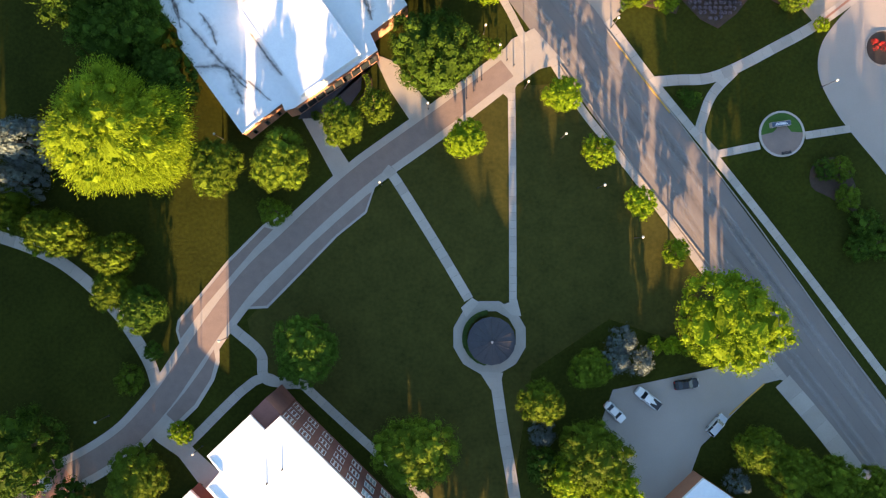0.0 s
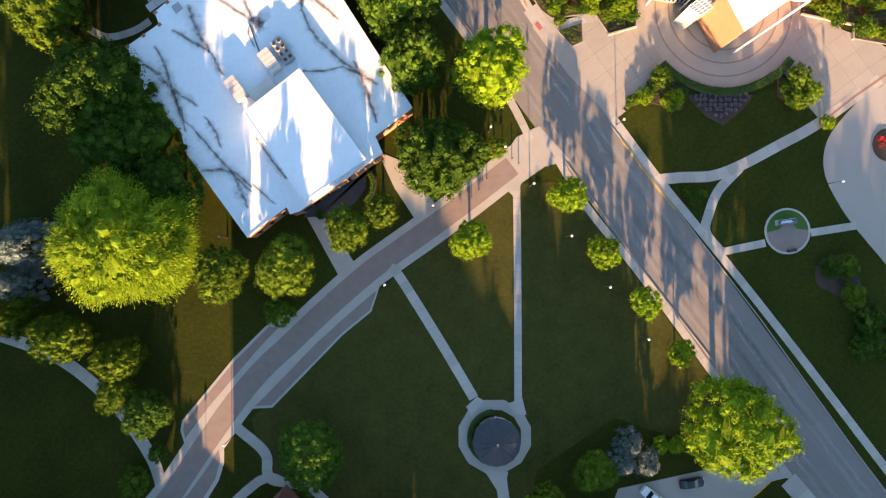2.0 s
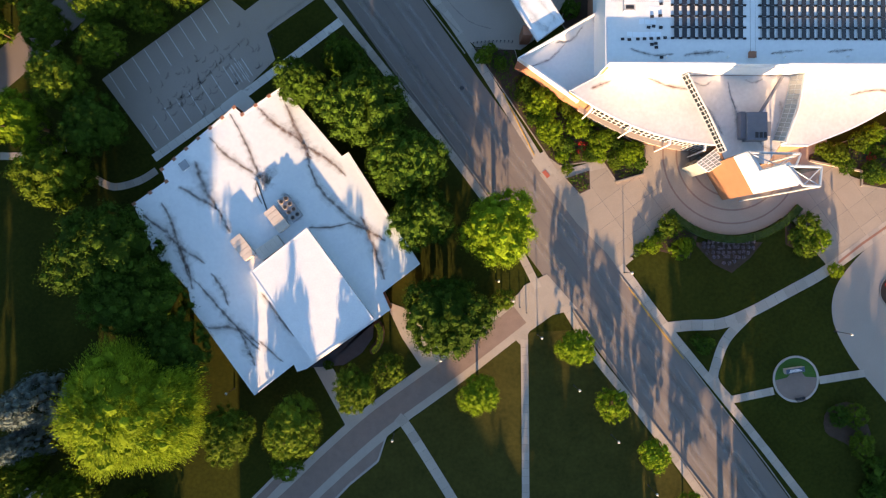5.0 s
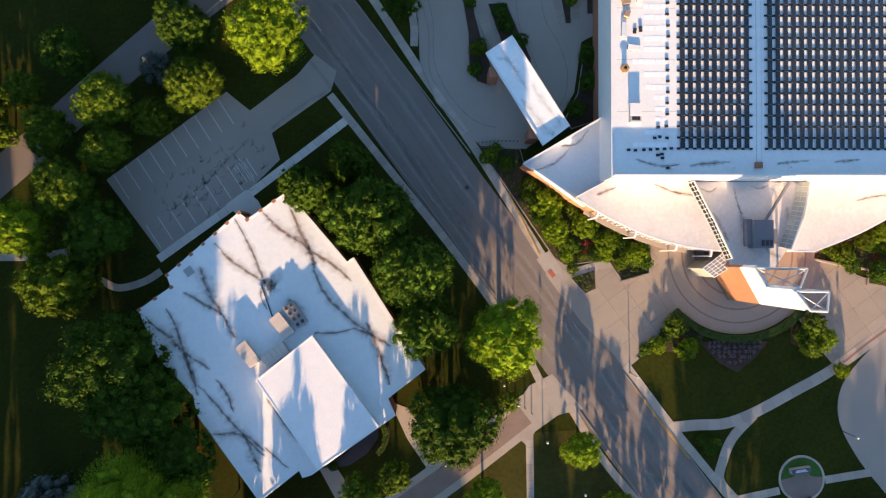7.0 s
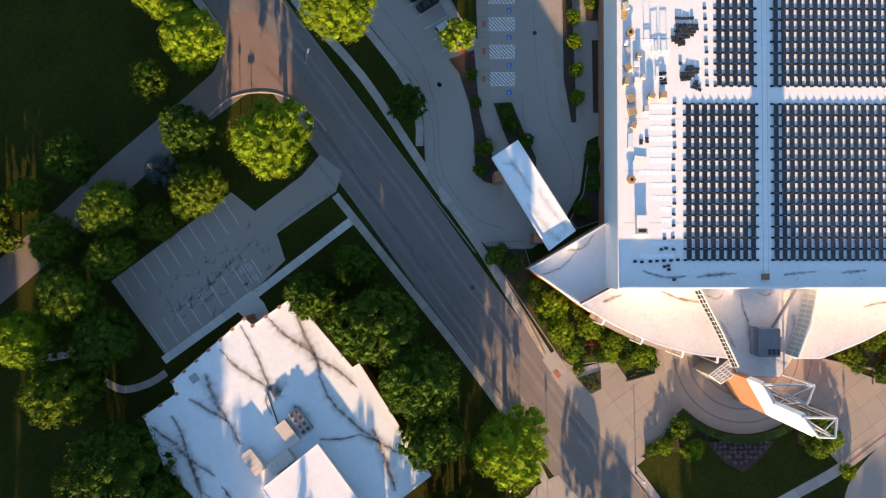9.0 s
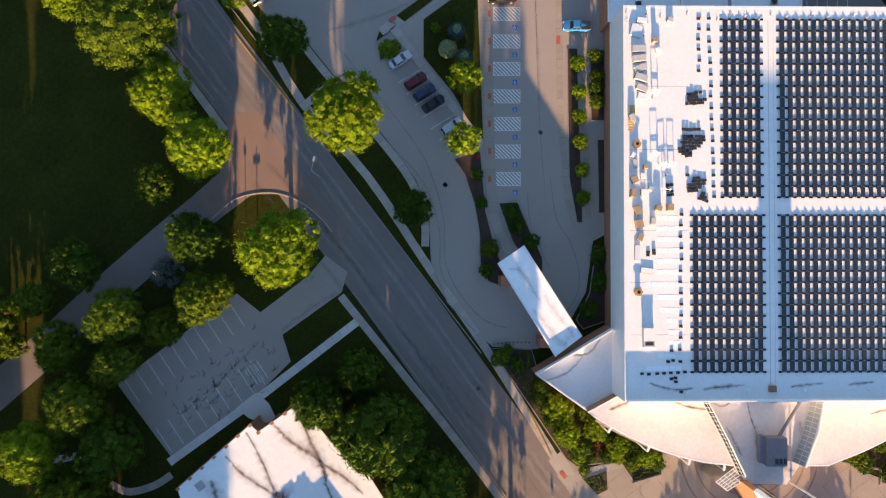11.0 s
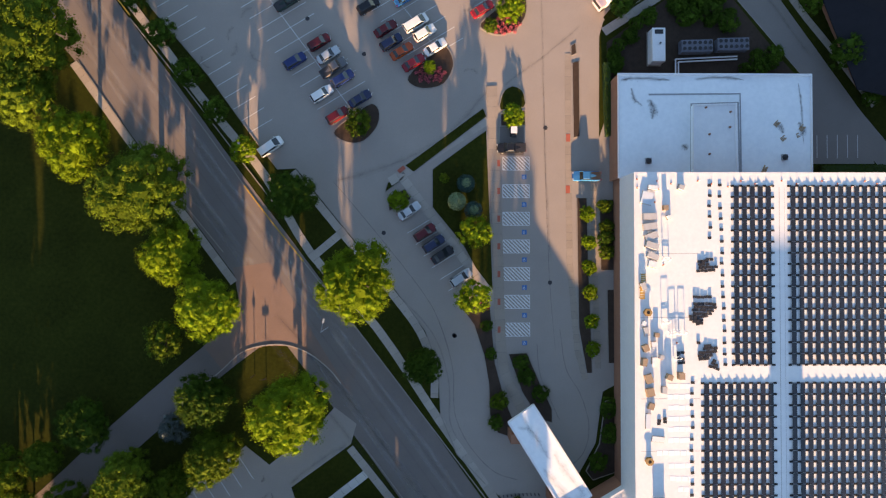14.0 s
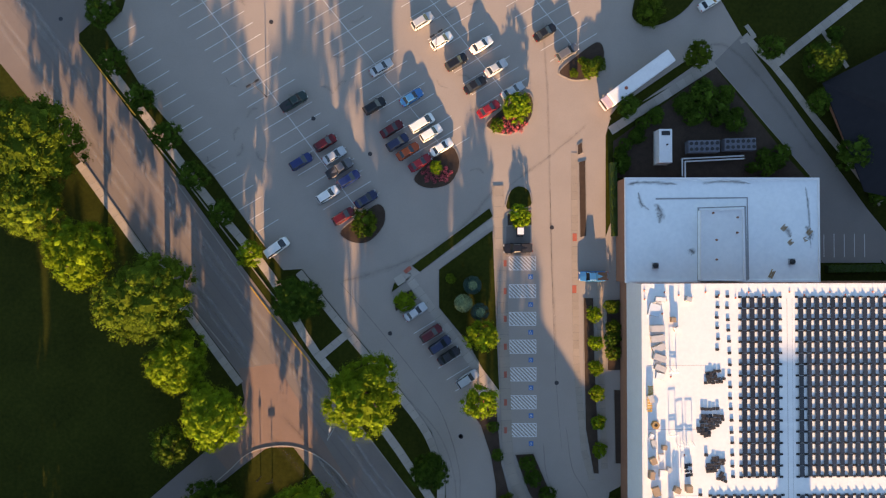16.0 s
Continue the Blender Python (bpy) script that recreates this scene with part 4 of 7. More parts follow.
part("intake", bm, UNITGREY, plant)
for k in range(3):
    bm = bmesh.new()
    box(bm, -0.2 + k * 0.75, -2.2, 2.0, 0.35 + k * 0.75, -1.2, 2.06)
    part("fan_grille", bm, DARKSTEEL, plant)
beam(plant, (1.2, 2.2, 0.6), (5.6, 9.2, 0.6), 0.3, UNITGREY, "duct")


# ---- solar panels on the arena ----
panel_bm = bmesh.new()
box(panel_bm, -0.46, -0.9, -0.02, 0.46, 0.9, 0.02)
PANEL = bpy.data.meshes.new("solar_panel")
panel_bm.to_mesh(PANEL)
panel_bm.free()
PANEL.materials.append(CELL)
foot_bm = bmesh.new()
box(foot_bm, -0.3, -0.22, 0.0, 0.3, 0.22, 0.14)
FOOT = bpy.data.meshes.new("ballast_block")
foot_bm.to_mesh(FOOT)
foot_bm.free()
FOOT.materials.append(DARKSTEEL)
RZ = 12.604
COL, ROW = 1.40, 1.935


def shared_box(name, mat, *dims):
    bm = bmesh.new()
    box(bm, *dims)
    me = bpy.data.meshes.new(name)
    bm.to_mesh(me)
    bm.free()
    me.materials.append(mat)
    return me


BLACK = material("black_plastic", (0.012, 0.012, 0.014), (0.008, 0.008, 0.009), 2.0, 0.6, bump=0.05)
BLOCK = shared_box("ballast_block", BLACK, -0.28, -0.17, 0.0, 0.28, 0.17, 0.12)


def panel_array(x0, y0, cols, rows, label):
    """Rows of dark panels, high on their west edge, on rails with ballast blocks."""
    arr = thing("solar_array", pose(x0, y0, RZ), label, "solar panels", "solar arrays")
    tilt = Euler((0, radians(14), 0))
    rail = shared_box("rail", STEEL, -0.3, -0.03, 0.0, cols * COL - 0.1, 0.03, 0.05)
    panels, blocks = [], []
    for c in range(cols):
        for r in range(rows):
            panels.append(Matrix.LocRotScale((c * COL + 0.46, r * ROW + 0.93, 0.16), tilt, None))
    for r in range(rows + 1):
        for off in (-0.08, 0.06):
            o = new("rail", rail)
            o.parent = arr
            o.matrix_basis = pose(0, r * ROW - 0.03 + off, 0.03)
    for c in range(cols + 1):
        for r in range(rows + 1):
            blocks.append(pose(c * COL - 0.22, r * ROW - 0.03, 0))
    for name, poses, me, dims, mat in (("panel", panels, PANEL, (-0.46, -0.9, -0.02, 0.46, 0.9, 0.02), CELL), ("ballast_block", blocks, BLOCK, (-0.28, -0.17, 0.0, 0.28, 0.17, 0.12), BLACK)):
        for m in poses[:300]:
            o = new(name, me)
            o.parent = arr
            o.matrix_basis = m
        if poses[300:]:
            bm = bmesh.new()
            for m in poses[300:]:
                box(bm, *dims, m)
            tagged(part(name, bm, mat, arr), kind="stuff")
    return arr


DARK_ARRAY = "array of dark solar panels on a white roof"
panel_array(39.3, 85.6, 9, 14, DARK_ARRAY)
panel_array(54.6, 85.6, 30, 14, DARK_ARRAY)
panel_array(44.7, 115.8, 5, 16, "narrow array of dark solar panels on a white roof")
panel_array(54.6, 115.8, 30, 16, DARK_ARRAY)
# loose blocks where panels are still to come
rs = random.Random(3)
LOOSE = [(40.55, 146.8 - k * 1.82) for k in range(6)] + [(42.3 + k * 0.043, 146.8 - k * 1.94) for k in range(17)] + [(37.3 - k * 0.02, 112.8 - k * 1.935) for k in range(12)]
LOOSE += [(35.5, 89.3), (37.0, 89.5), (34.9, 87.4), (35.8, 87.6), (37.0, 87.4), (37.1, 82.2)] + [(30.4 + k * 1.25, 85.3 + k * 0.05) for k in range(7)] + [(35.5, 84.5), (36.3, 84.0), (36.1, 84.7)]
for x, y in LOOSE:
    ob = new("ballast_block", FOOT)
    ob.matrix_basis = pose(x + rs.uniform(-0.12, 0.12), y + rs.uniform(-0.1, 0.1), RZ, 0, 0, rs.uniform(-8, 8))
    tagged(ob, "black ballast block waiting on the white roof", "ballast block", "ballast blocks")


def loose_blocks(x, y, rows, turn=0):
    """Ballast trays set down row by row: each row is (shift, count)."""
    pile = thing("block_pile", pose(x, y, RZ, 0, 0, turn), "loose pile of black ballast trays on the roof", "ballast trays", "ballast piles")
    for j, (shift, count) in enumerate(rows):
        for i in range(count):
            o = new("tray", FOOT)
            o.parent = pile
            o.matrix_basis = Matrix.LocRotScale((shift + i * 0.66 + rs.uniform(-0.05, 0.05), -j * 0.56 + rs.uniform(-0.06, 0.06), 0), Euler((0, 0, rs.uniform(-0.15, 0.15))), (0.95, 1.05, rs.uniform(0.9, 1.8)))


loose_blocks(37.8, 127.5, [(0, 5)])
loose_blocks(37.9, 126.4, [(0, 6), (0.1, 6), (-0.3, 6), (0.0, 5), (-0.7, 2), (-0.6, 3)], -3)
loose_blocks(37.6, 123.9, [(0.2, 4), (0.0, 3), (0.5, 2)], 8)
loose_blocks(38.4, 119.6, [(0, 1), (1.2, 2), (1.0, 4), (0.2, 5), (0.0, 4), (0.1, 3)], 4)
loose_blocks(41.2, 116.5, [(0, 1), (-0.2, 2), (-0.4, 3)], -20)
loose_blocks(38.6, 133.7, [(0, 3), (0.1, 3), (0.2, 5), (-0.2, 5)], 2)
loose_blocks(40.1, 134.0, [(0, 2)])
loose_blocks(31.5, 106.3, [(0, 1), (0, 1)])
loose_blocks(32.5, 106.6, [(0, 1), (0, 1)])
loose_blocks(35.0, 117.9, [(0, 2), (-0.1, 1), (0, 2), (0.1, 2)])

WOODBOX = material("plywood", (0.42, 0.3, 0.19), (0.3, 0.2, 0.12), 1.0, 0.85)
PLY = material("cardboard", (0.36, 0.27, 0.19), (0.26, 0.19, 0.13), 1.0, 0.85)
SHEET = material("pale_sheet", (0.62, 0.68, 0.74), (0.52, 0.58, 0.64), 0.8, 0.35, bump=0.05)
TARP = material("grey_sheet", (0.5, 0.5, 0.5), (0.36, 0.36, 0.37), 1.0, 0.7)


def pallet(x, y, w, d, h, mat, label):
    """Goods on a slatted wooden pallet."""
    p = thing("pallet_load", pose(x, y, RZ, 0, 0, rs.uniform(-25, 25)), label, "pallet", "pallets on the roof")
    bm = bmesh.new()
    for k in range(5):
        box(bm, -w / 2, -d / 2 + k * (d - 0.12) / 4, 0.09, w / 2, -d / 2 + k * (d - 0.12) / 4 + 0.12, 0.13)
    for k in range(3):
        box(bm, -w / 2 + k * (w - 0.1) / 2, -d / 2, 0.0, -w / 2 + k * (w - 0.1) / 2 + 0.1, d / 2, 0.09)
    part("pallet", bm, WOODBOX, p)
    bm = bmesh.new()
    n = max(1, int(h / 0.35))
    for k in range(n):
        o = rs.uniform(-0.05, 0.05)
        box(bm, -w / 2 + 0.05 + o, -d / 2 + 0.05, 0.13 + k * h / n, w / 2 - 0.05 + o, d / 2 - 0.05, 0.11 + (k + 1) * h / n)
    part("load", bm, mat, p)


GREY, TAN, WHITE = "grey strapped panel boxes on a wooden pallet", "tan boxed goods on a wooden pallet", "white wrapped goods on a wooden pallet"
LOADS = [(29.9, 141.4, 2.3, 1.2, 0.7, TARP, GREY), (30.0, 139.7, 2.3, 1.2, 0.7, TARP, GREY), (30.2, 138.0, 2.2, 1.2, 0.6, TARP, GREY), (30.3, 136.4, 2.2, 1.2, 0.7, TARP, GREY), (30.5, 134.6, 2.0, 1.1, 0.5, TARP, GREY),
         (30.5, 133.2, 1.5, 1.2, 0.4, METAL, WHITE), (32.7, 142.9, 0.9, 0.9, 0.8, PLY, TAN), (33.3, 141.3, 0.8, 0.7, 0.6, METAL, WHITE), (35.4, 146.4, 1.0, 0.9, 0.7, TARP, GREY),
         (29.1, 118.8, 1.1, 1.2, 0.8, PLY, TAN), (28.8, 116.4, 0.9, 1.4, 0.9, PLY, TAN), (29.7, 113.5, 1.3, 1.6, 0.5, PLY, TAN), (29.9, 111.2, 1.4, 1.5, 0.6, PLY, TAN), (30.1, 108.8, 1.0, 1.2, 0.6, PLY, TAN),
         (33.2, 113.8, 1.1, 1.0, 0.9, PLY, TAN), (35.2, 114.0, 1.1, 1.2, 0.9, PLY, TAN), (32.3, 111.6, 0.9, 1.2, 0.7, TARP, GREY), (30.7, 116.6, 1.0, 1.2, 0.4, METAL, WHITE), (31.1, 121.0, 0.9, 0.8, 0.6, PLY, TAN),
         (28.8, 129.4, 0.9, 1.4, 0.7, TARP, GREY), (31.3, 103.1, 2.2, 1.0, 0.12, METAL, WHITE), (30.6, 119.4, 0.9, 1.0, 0.5, METAL, WHITE), (31.9, 117.2, 0.8, 0.8, 0.6, TARP, GREY), (29.3, 121.6, 0.8, 1.6, 0.5, TARP, GREY),
         (29.6, 106.2, 0.9, 2.6, 0.2, SHEET, "pale blue wrapped sheets on a pallet"), (29.6, 144.6, 2.0, 2.2, 0.3, SHEET, "pale blue wrapped sheets on a pallet"), (30.6, 146.4, 1.8, 0.8, 0.5, METAL, WHITE), (28.9, 123.0, 0.7, 0.9, 0.6, METAL, WHITE)]
for x, y, w, d, h, mat, lab in LOADS:
    pallet(x, y, w, d, h, mat, lab)
YELLOW = material("yellow_steel", (0.5, 0.3, 0.07), (0.4, 0.23, 0.05), 1.0, 0.5, bump=0.05)
for x, y, length in ((28.75, 130.8, 1.7), (28.55, 128.3, 2.2)):
    cartx = thing("trolley", pose(x, y, RZ), "yellow steel roof trolley with a slatted deck", "trolley", "roof trolleys")
    for k in range(5):
        bm = bmesh.new()
        box(bm, -0.42, -length / 2 + k * length / 5, 0.5, 0.42, -length / 2 + (k + 0.7) * length / 5, 0.56)
        part("deck_slat", bm, YELLOW, cartx)
    for a in (-0.36, 0.36):
        beam(cartx, (a, -length / 2, 0.5), (a, length / 2, 0.5), 0.04, YELLOW, "side_rail")
        for b in (-0.4, 0.4):
            beam(cartx, (a, b * length, 0.0), (a, b * length, 0.5), 0.05, BLACK, "leg")
BRASS = material("tan_rope", (0.42, 0.27, 0.11), (0.28, 0.17, 0.07), 3.0, 0.6, fine=20.0)
for x, y in ((29.55, 124.9), (29.7, 99.4)):
    drum = thing("cable_drum", pose(x, y, RZ), "wooden cable drum lying on its side", "cable drum", "cable drums")
    for name, z0, z1, r in (("flange", 0.0, 0.08, 0.72), ("core", 0.08, 0.62, 0.42), ("flange", 0.62, 0.7, 0.72)):
        beam(drum, (0, 0, z0), (0, 0, z1), r, BRASS, name)
    beam(drum, (0, 0, 0.7), (0, 0, 0.72), 0.3, BLACK, "hub")
for x, y, turn in ((32.6, 123.3, 5), (35.5, 121.5, 0), (33.9, 121.4, 12), (32.8, 134.1, -4), (34.6, 117.0, 8)):
    rack = thing("panel_rack", pose(x, y, RZ, 0, 0, turn), "white steel A-frame rack standing on the roof", "rack", "panel racks")
    for a in (-0.55, 0.55):
        beam(rack, (a, -0.45, 0), (a, 0, 1.25), 0.045, METAL, "leg")
        beam(rack, (a, 0.45, 0), (a, 0, 1.25), 0.045, METAL, "leg")
    for z, b in ((1.25, 0.0), (0.45, -0.3), (0.45, 0.3)):
        beam(rack, (-0.6, b, z), (0.6, b, z), 0.045, METAL, "crossbar")
hut = thing("roof_unit", pose(31.4, 91.6, RZ), "pale grey rooftop unit with a dark grille", "rooftop unit")
for name, mat, dims in (("casing", TARP, (-0.95, -1.6, 0.1, 0.95, 1.6, 0.85)), ("lid", METAL, (-1.0, -0.5, 0.85, 1.0, 1.65, 0.92)), ("grille", DARKSTEEL, (-0.7, -1.3, 0.85, 0.7, -0.7, 0.89)), ("plinth", METAL, (-1.05, -1.7, 0.0, 1.05, 1.7, 0.1))):
    bm = bmesh.new()
    box(bm, *dims)
    part(name, bm, mat, hut)
# pale sheets laid out where panels are still to come
PALESHEET = material("white_sheet", (0.82, 0.86, 0.9), (0.74, 0.79, 0.84), 0.8, 0.4, bump=0.05)
sheet_mesh = shared_box("roof_sheet", PALESHEET, -0.46, -0.42, 0.0, 0.46, 0.42, 0.012)
SHEETROWS = [(33.5, 4, 112.2 - k * 1.87) for k in range(6)] + [(31.6, 6, 100.7), (33.6, 4, 98.5), (33.9, 4, 96.3), (35.2, 2, 94.4), (35.5, 2, 92.5), (35.5, 2, 90.6), (33.7, 3, 88.4), (31.6, 6, 86.2)]
for x0, count, y in SHEETROWS:
    for c in range(count):
        ob = new("roof_sheet", sheet_mesh)
        ob.matrix_basis = pose(x0 + c * 1.02 + rs.uniform(-0.06, 0.06), y + rs.uniform(-0.06, 0.06), RZ, 0, 0, rs.uniform(-3, 3))
        tagged(ob, "pale blue-white insulation sheet lying flat on the roof", "roof sheet", "sheets on the roof")
# short safety posts with orange bases along the north edge, white vent pipes along the south edge
ORANGE = material("orange_plastic", (0.6, 0.14, 0.05), None, 2.0, 0.6)


def stanchion(x, y, base, z=RZ):
    s = thing("stanchion", pose(x, y, z), "thin roof safety post on a small orange base", "safety post", "roof safety posts")
    bm = bmesh.new()
    limb(bm, (0, 0, 0), (0, 0, 0.1), 0.17, 0.13, 8)
    part("base", bm, base, s)
    bm = bmesh.new()
    limb(bm, (0, 0, 0.1), (0, 0, 1.1), 0.03, 0.03, 5)
    part("post", bm, METAL, s)


for k in range(22):
    stanchion(31.5 + k * 2.4 + rs.uniform(-0.3, 0.3), 147.6 - (k % 3) * 0.5, ORANGE)
for x, y in ((27.9, 147.9), (27.95, 146.4), (31.65, 146.2), (31.0, 143.9), (32.4, 133.0), (34.7, 119.6)):
    stanchion(x, y, ORANGE)
for x, y in ((37.9, 82.2), (48.7, 82.3), (58.6, 82.4), (69.7, 82.5)):
    v = thing("vent_pipe", pose(x, y, RZ), "white vent pipe on the flat roof", "vent pipe", "roof vent pipes")
    beam(v, (0, 0, 0), (0, 0, 0.7), 0.16, METAL, "pipe")
    beam(v, (0, 0, 0.7), (0, 0, 0.8), 0.24, METAL, "cap")
hatch = thing("roof_hatch", pose(52.9, 82.7, RZ), "brown square roof hatch", "roof hatch")
bm = bmesh.new()
box(bm, -0.6, -0.5, 0, 0.6, 0.5, 0.35)
part("curb", bm, BRICK, hatch)
bm = bmesh.new()
box(bm, -0.65, -0.55, 0.35, 0.65, 0.55, 0.42)
part("lid", bm, BRICK, hatch)
# membrane seams on the big roof
for y in (92.0, 101.0, 110.0, 124.0, 135.0):
    strip("seam", [(28.4, y), (38.6, y)], 0.08, 12.6, 12.606, TARP, arena)
strip("seam", [(52.7, 83.2), (52.7, 146.5)], 0.12, 12.6, 12.61, TARP, arena)
strip("seam", [(53.6, 83.2), (53.6, 146.5)], 0.06, 12.6, 12.61, TARP, arena)


# ---- stains: soft-edged dirt that has run to the drains ----
def stain_material(name, colour, strength):
    m = bpy.data.materials.new(name)
    m.use_nodes = True
    n, l = m.node_tree.nodes, m.node_tree.links.new
    b = n["Principled BSDF"]
    b.inputs["Base Color"].default_value, b.inputs["Roughness"].default_value = (*colour, 1), 0.8
    att = n.new("ShaderNodeAttribute")
    att.attribute_name = "cover"
    geo = n.new("ShaderNodeNewGeometry")
    noi = n.new("ShaderNodeTexNoise")
    noi.inputs["Scale"].default_value, noi.inputs["Detail"].default_value, noi.inputs["Roughness"].default_value = 0.9, 7, 0.65
    l(geo.outputs["Position"], noi.inputs["Vector"])
    rng = n.new("ShaderNodeMapRange")
    rng.inputs["From Min"].default_value, rng.inputs["From Max"].default_value = 0.22, 0.62
    l(noi.outputs["Fac"], rng.inputs["Value"])
    mul = n.new("ShaderNodeMath")
    mul.operation = "MULTIPLY"
    l(att.outputs["Fac"], mul.inputs[0])
    l(rng.outputs["Result"], mul.inputs[1])
    mul2 = n.new("ShaderNodeMath")
    mul2.operation = "MULTIPLY"
    l(mul.outputs[0], mul2.inputs[0])
    mul2.inputs[1].default_value = strength
    clear = n.new("ShaderNodeBsdfTransparent")
    mix = n.new("ShaderNodeMixShader")
    l(mul2.outputs[0], mix.inputs["Fac"])
    l(clear.outputs[0], mix.inputs[1])
    l(b.outputs[0], mix.inputs[2])
    l(mix.outputs[0], n["Material Output"].inputs["Surface"])
    return m


CLEANTRACK = stain_material("pale_wheel_track", (0.5, 0.47, 0.44), 0.28)
SEAL = stain_material("dark_lane_seal", (0.1, 0.095, 0.09), 0.16)
DIRT = stain_material("dark_dirt", (0.10, 0.082, 0.07), 0.78)
RUST = stain_material("rust_dirt", (0.2, 0.085, 0.05), 0.9)
FAINT = stain_material("faint_dirt", (0.27, 0.2, 0.165), 0.55)
OIL = stain_material("tyre_dirt", (0.075, 0.07, 0.066), 0.28)


def stain(parent, pts, width, z, mat, taper=True):
    """A wavering streak along pts, fading to its sides and ends."""
    pts = smooth(pts, 8)
    rnd = random.Random(len(pts) + int(pts[0][0] * 10))
    n = len(pts)
    wv = [(x + rnd.uniform(-0.15, 0.15) * width, y + rnd.uniform(-0.15, 0.15) * width) for x, y in pts]
    half = [width * rnd.uniform(0.6, 1.2) * (0.35 + 0.65 * math.sin(math.pi * min(1, (k + 1) / n)) if taper else 1) for k in range(n)]
    verts, cover = [], []
    for k in range(n):
        for s, cv in ((-1, 0.0), (-0.3, 0.5), (0, 1.0), (0.3, 0.5), (1, 0.0)):
            l, r = sides(wv, half[k] * s, 0)
            verts.append((*l[k], z))
            cover.append(cv if 0 < k < n - 1 else 0.0)
    faces = [(5 * k + j, 5 * k + j + 1, 5 * k + 6 + j, 5 * k + 5 + j) for k in range(n - 1) for j in range(4)]
    ob = mesh("stain", verts, faces, mat, parent)
    at = ob.data.attributes.new("cover", "FLOAT", "POINT")
    for k, cv in enumerate(cover):
        at.data[k].value = cv
    return ob


ZL = 5.606
for pts, w, mat in (
    ([(-43.4, 69.5), (-39.8, 65.8), (-35.2, 62.8), (-34.1, 61.7)], 0.7, DIRT), ([(-39.8, 74.1), (-36.7, 68.5), (-34.6, 63.3), (-33.8, 61.7)], 0.6, DIRT),
    ([(-45.9, 65.3), (-44.4, 60.7), (-41.8, 56.5)], 1.2, DIRT), ([(-49.0, 60.6), (-44.9, 58.1), (-41.8, 56.5)], 0.8, DIRT), ([(-41.8, 56.5), (-40.2, 53.4), (-39.4, 51.9)], 0.6, DIRT),
    ([(-55.6, 55.4), (-51.0, 51.9), (-48.4, 49.3), (-43.8, 46.2)], 1.0, DIRT), ([(-52.0, 57.5), (-50.0, 53.9), (-48.7, 49.3), (-46.8, 44.7), (-46.3, 41.6)], 0.8, DIRT), ([(-48.4, 49.3), (-47.7, 46.7), (-46.8, 43.6)], 0.7, DIRT),
    ([(-34.7, 75.2), (-31.1, 71.6), (-26.4, 68.5), (-24.9, 65.4)], 0.9, RUST), ([(-29.6, 75.8), (-27.5, 71.1), (-25.9, 67.5), (-24.9, 64.4)], 0.9, RUST), ([(-25.9, 68.0), (-21.8, 65.4), (-18.2, 62.3)], 0.9, RUST),
    ([(-25.4, 64.9), (-23.3, 60.2), (-19.2, 56.1), (-14.5, 52.5)], 0.7, DIRT), ([(-18.1, 54.0), (-14.5, 52.5), (-10.9, 50.4)], 0.9, RUST), ([(-15.6, 55.1), (-14.0, 51.4), (-12.4, 46.8), (-11.1, 43.2)], 0.9, RUST),
    ([(-34.6, 61.7), (-34.8, 59.7), (-33.6, 57.1)], 0.4, DIRT), ([(-46.2, 43.8), (-42.0, 39.1), (-37.9, 34.5), (-33.8, 30.4)], 0.6, DIRT), ([(-44.1, 34.5), (-37.9, 34.5), (-33.8, 31.4)], 0.8, DIRT), ([(-37.7, 34.3), (-35.8, 30.4), (-34.8, 27.8)], 0.9, DIRT),
    ([(-33.8, 41.3), (-29.7, 35.6), (-27.6, 33.0)], 0.6, DIRT), ([(-34.3, 32.5), (-29.6, 28.3)], 0.5, DIRT), ([(-42.8, 44.7), (-40.7, 41.6), (-39.7, 38.5)], 0.6, DIRT), ([(-29.5, 59.2), (-28.4, 56.1), (-27.4, 54.0)], 1.2, DIRT),
    ([(-25.3, 53.0), (-21.2, 53.0), (-17.1, 54.0)], 0.4, DIRT), ([(-33.6, 60.7), (-32.6, 61.7), (-34.6, 62.8)], 1.6, DIRT),
):
    stain(library, pts, w * 0.62, ZL, mat)
    stain(library, pts, w * 2.0, ZL + 0.003, FAINT)
for pts, w in (([(36.2, 80.0), (40.3, 78.5), (46.0, 77.7)], 0.5), ([(45.5, 79.0), (49.1, 79.6), (52.7, 80.4)], 0.5), ([(73.2, 77.0), (78.2, 78.0), (83.6, 77.0)], 0.5), ([(25.9, 78.0), (30.0, 79.5)], 0.5)):
    stain(arena, pts, w, 8.008, RUST)
for pts, w in (([(31.5, 83.8), (35.5, 82.6), (39.4, 82.8)], 0.5), ([(40.9, 82.6), (44.3, 83.0), (48.3, 83.3)], 0.6), ([(56.2, 83.0), (58.1, 83.2), (62.1, 83.6)], 0.5), ([(66.1, 83.3), (71.0, 83.8)], 0.5)):
    stain(arena, pts, w, 12.607, DIRT)
for pts, w in (([(20.1, 87.3), (23.2, 87.8), (25.3, 90.4)], 0.5), ([(15.0, 82.6), (19.1, 84.2), (22.2, 87.3)], 0.4)):
    stain(arena, pts, w, 5.207, DIRT)
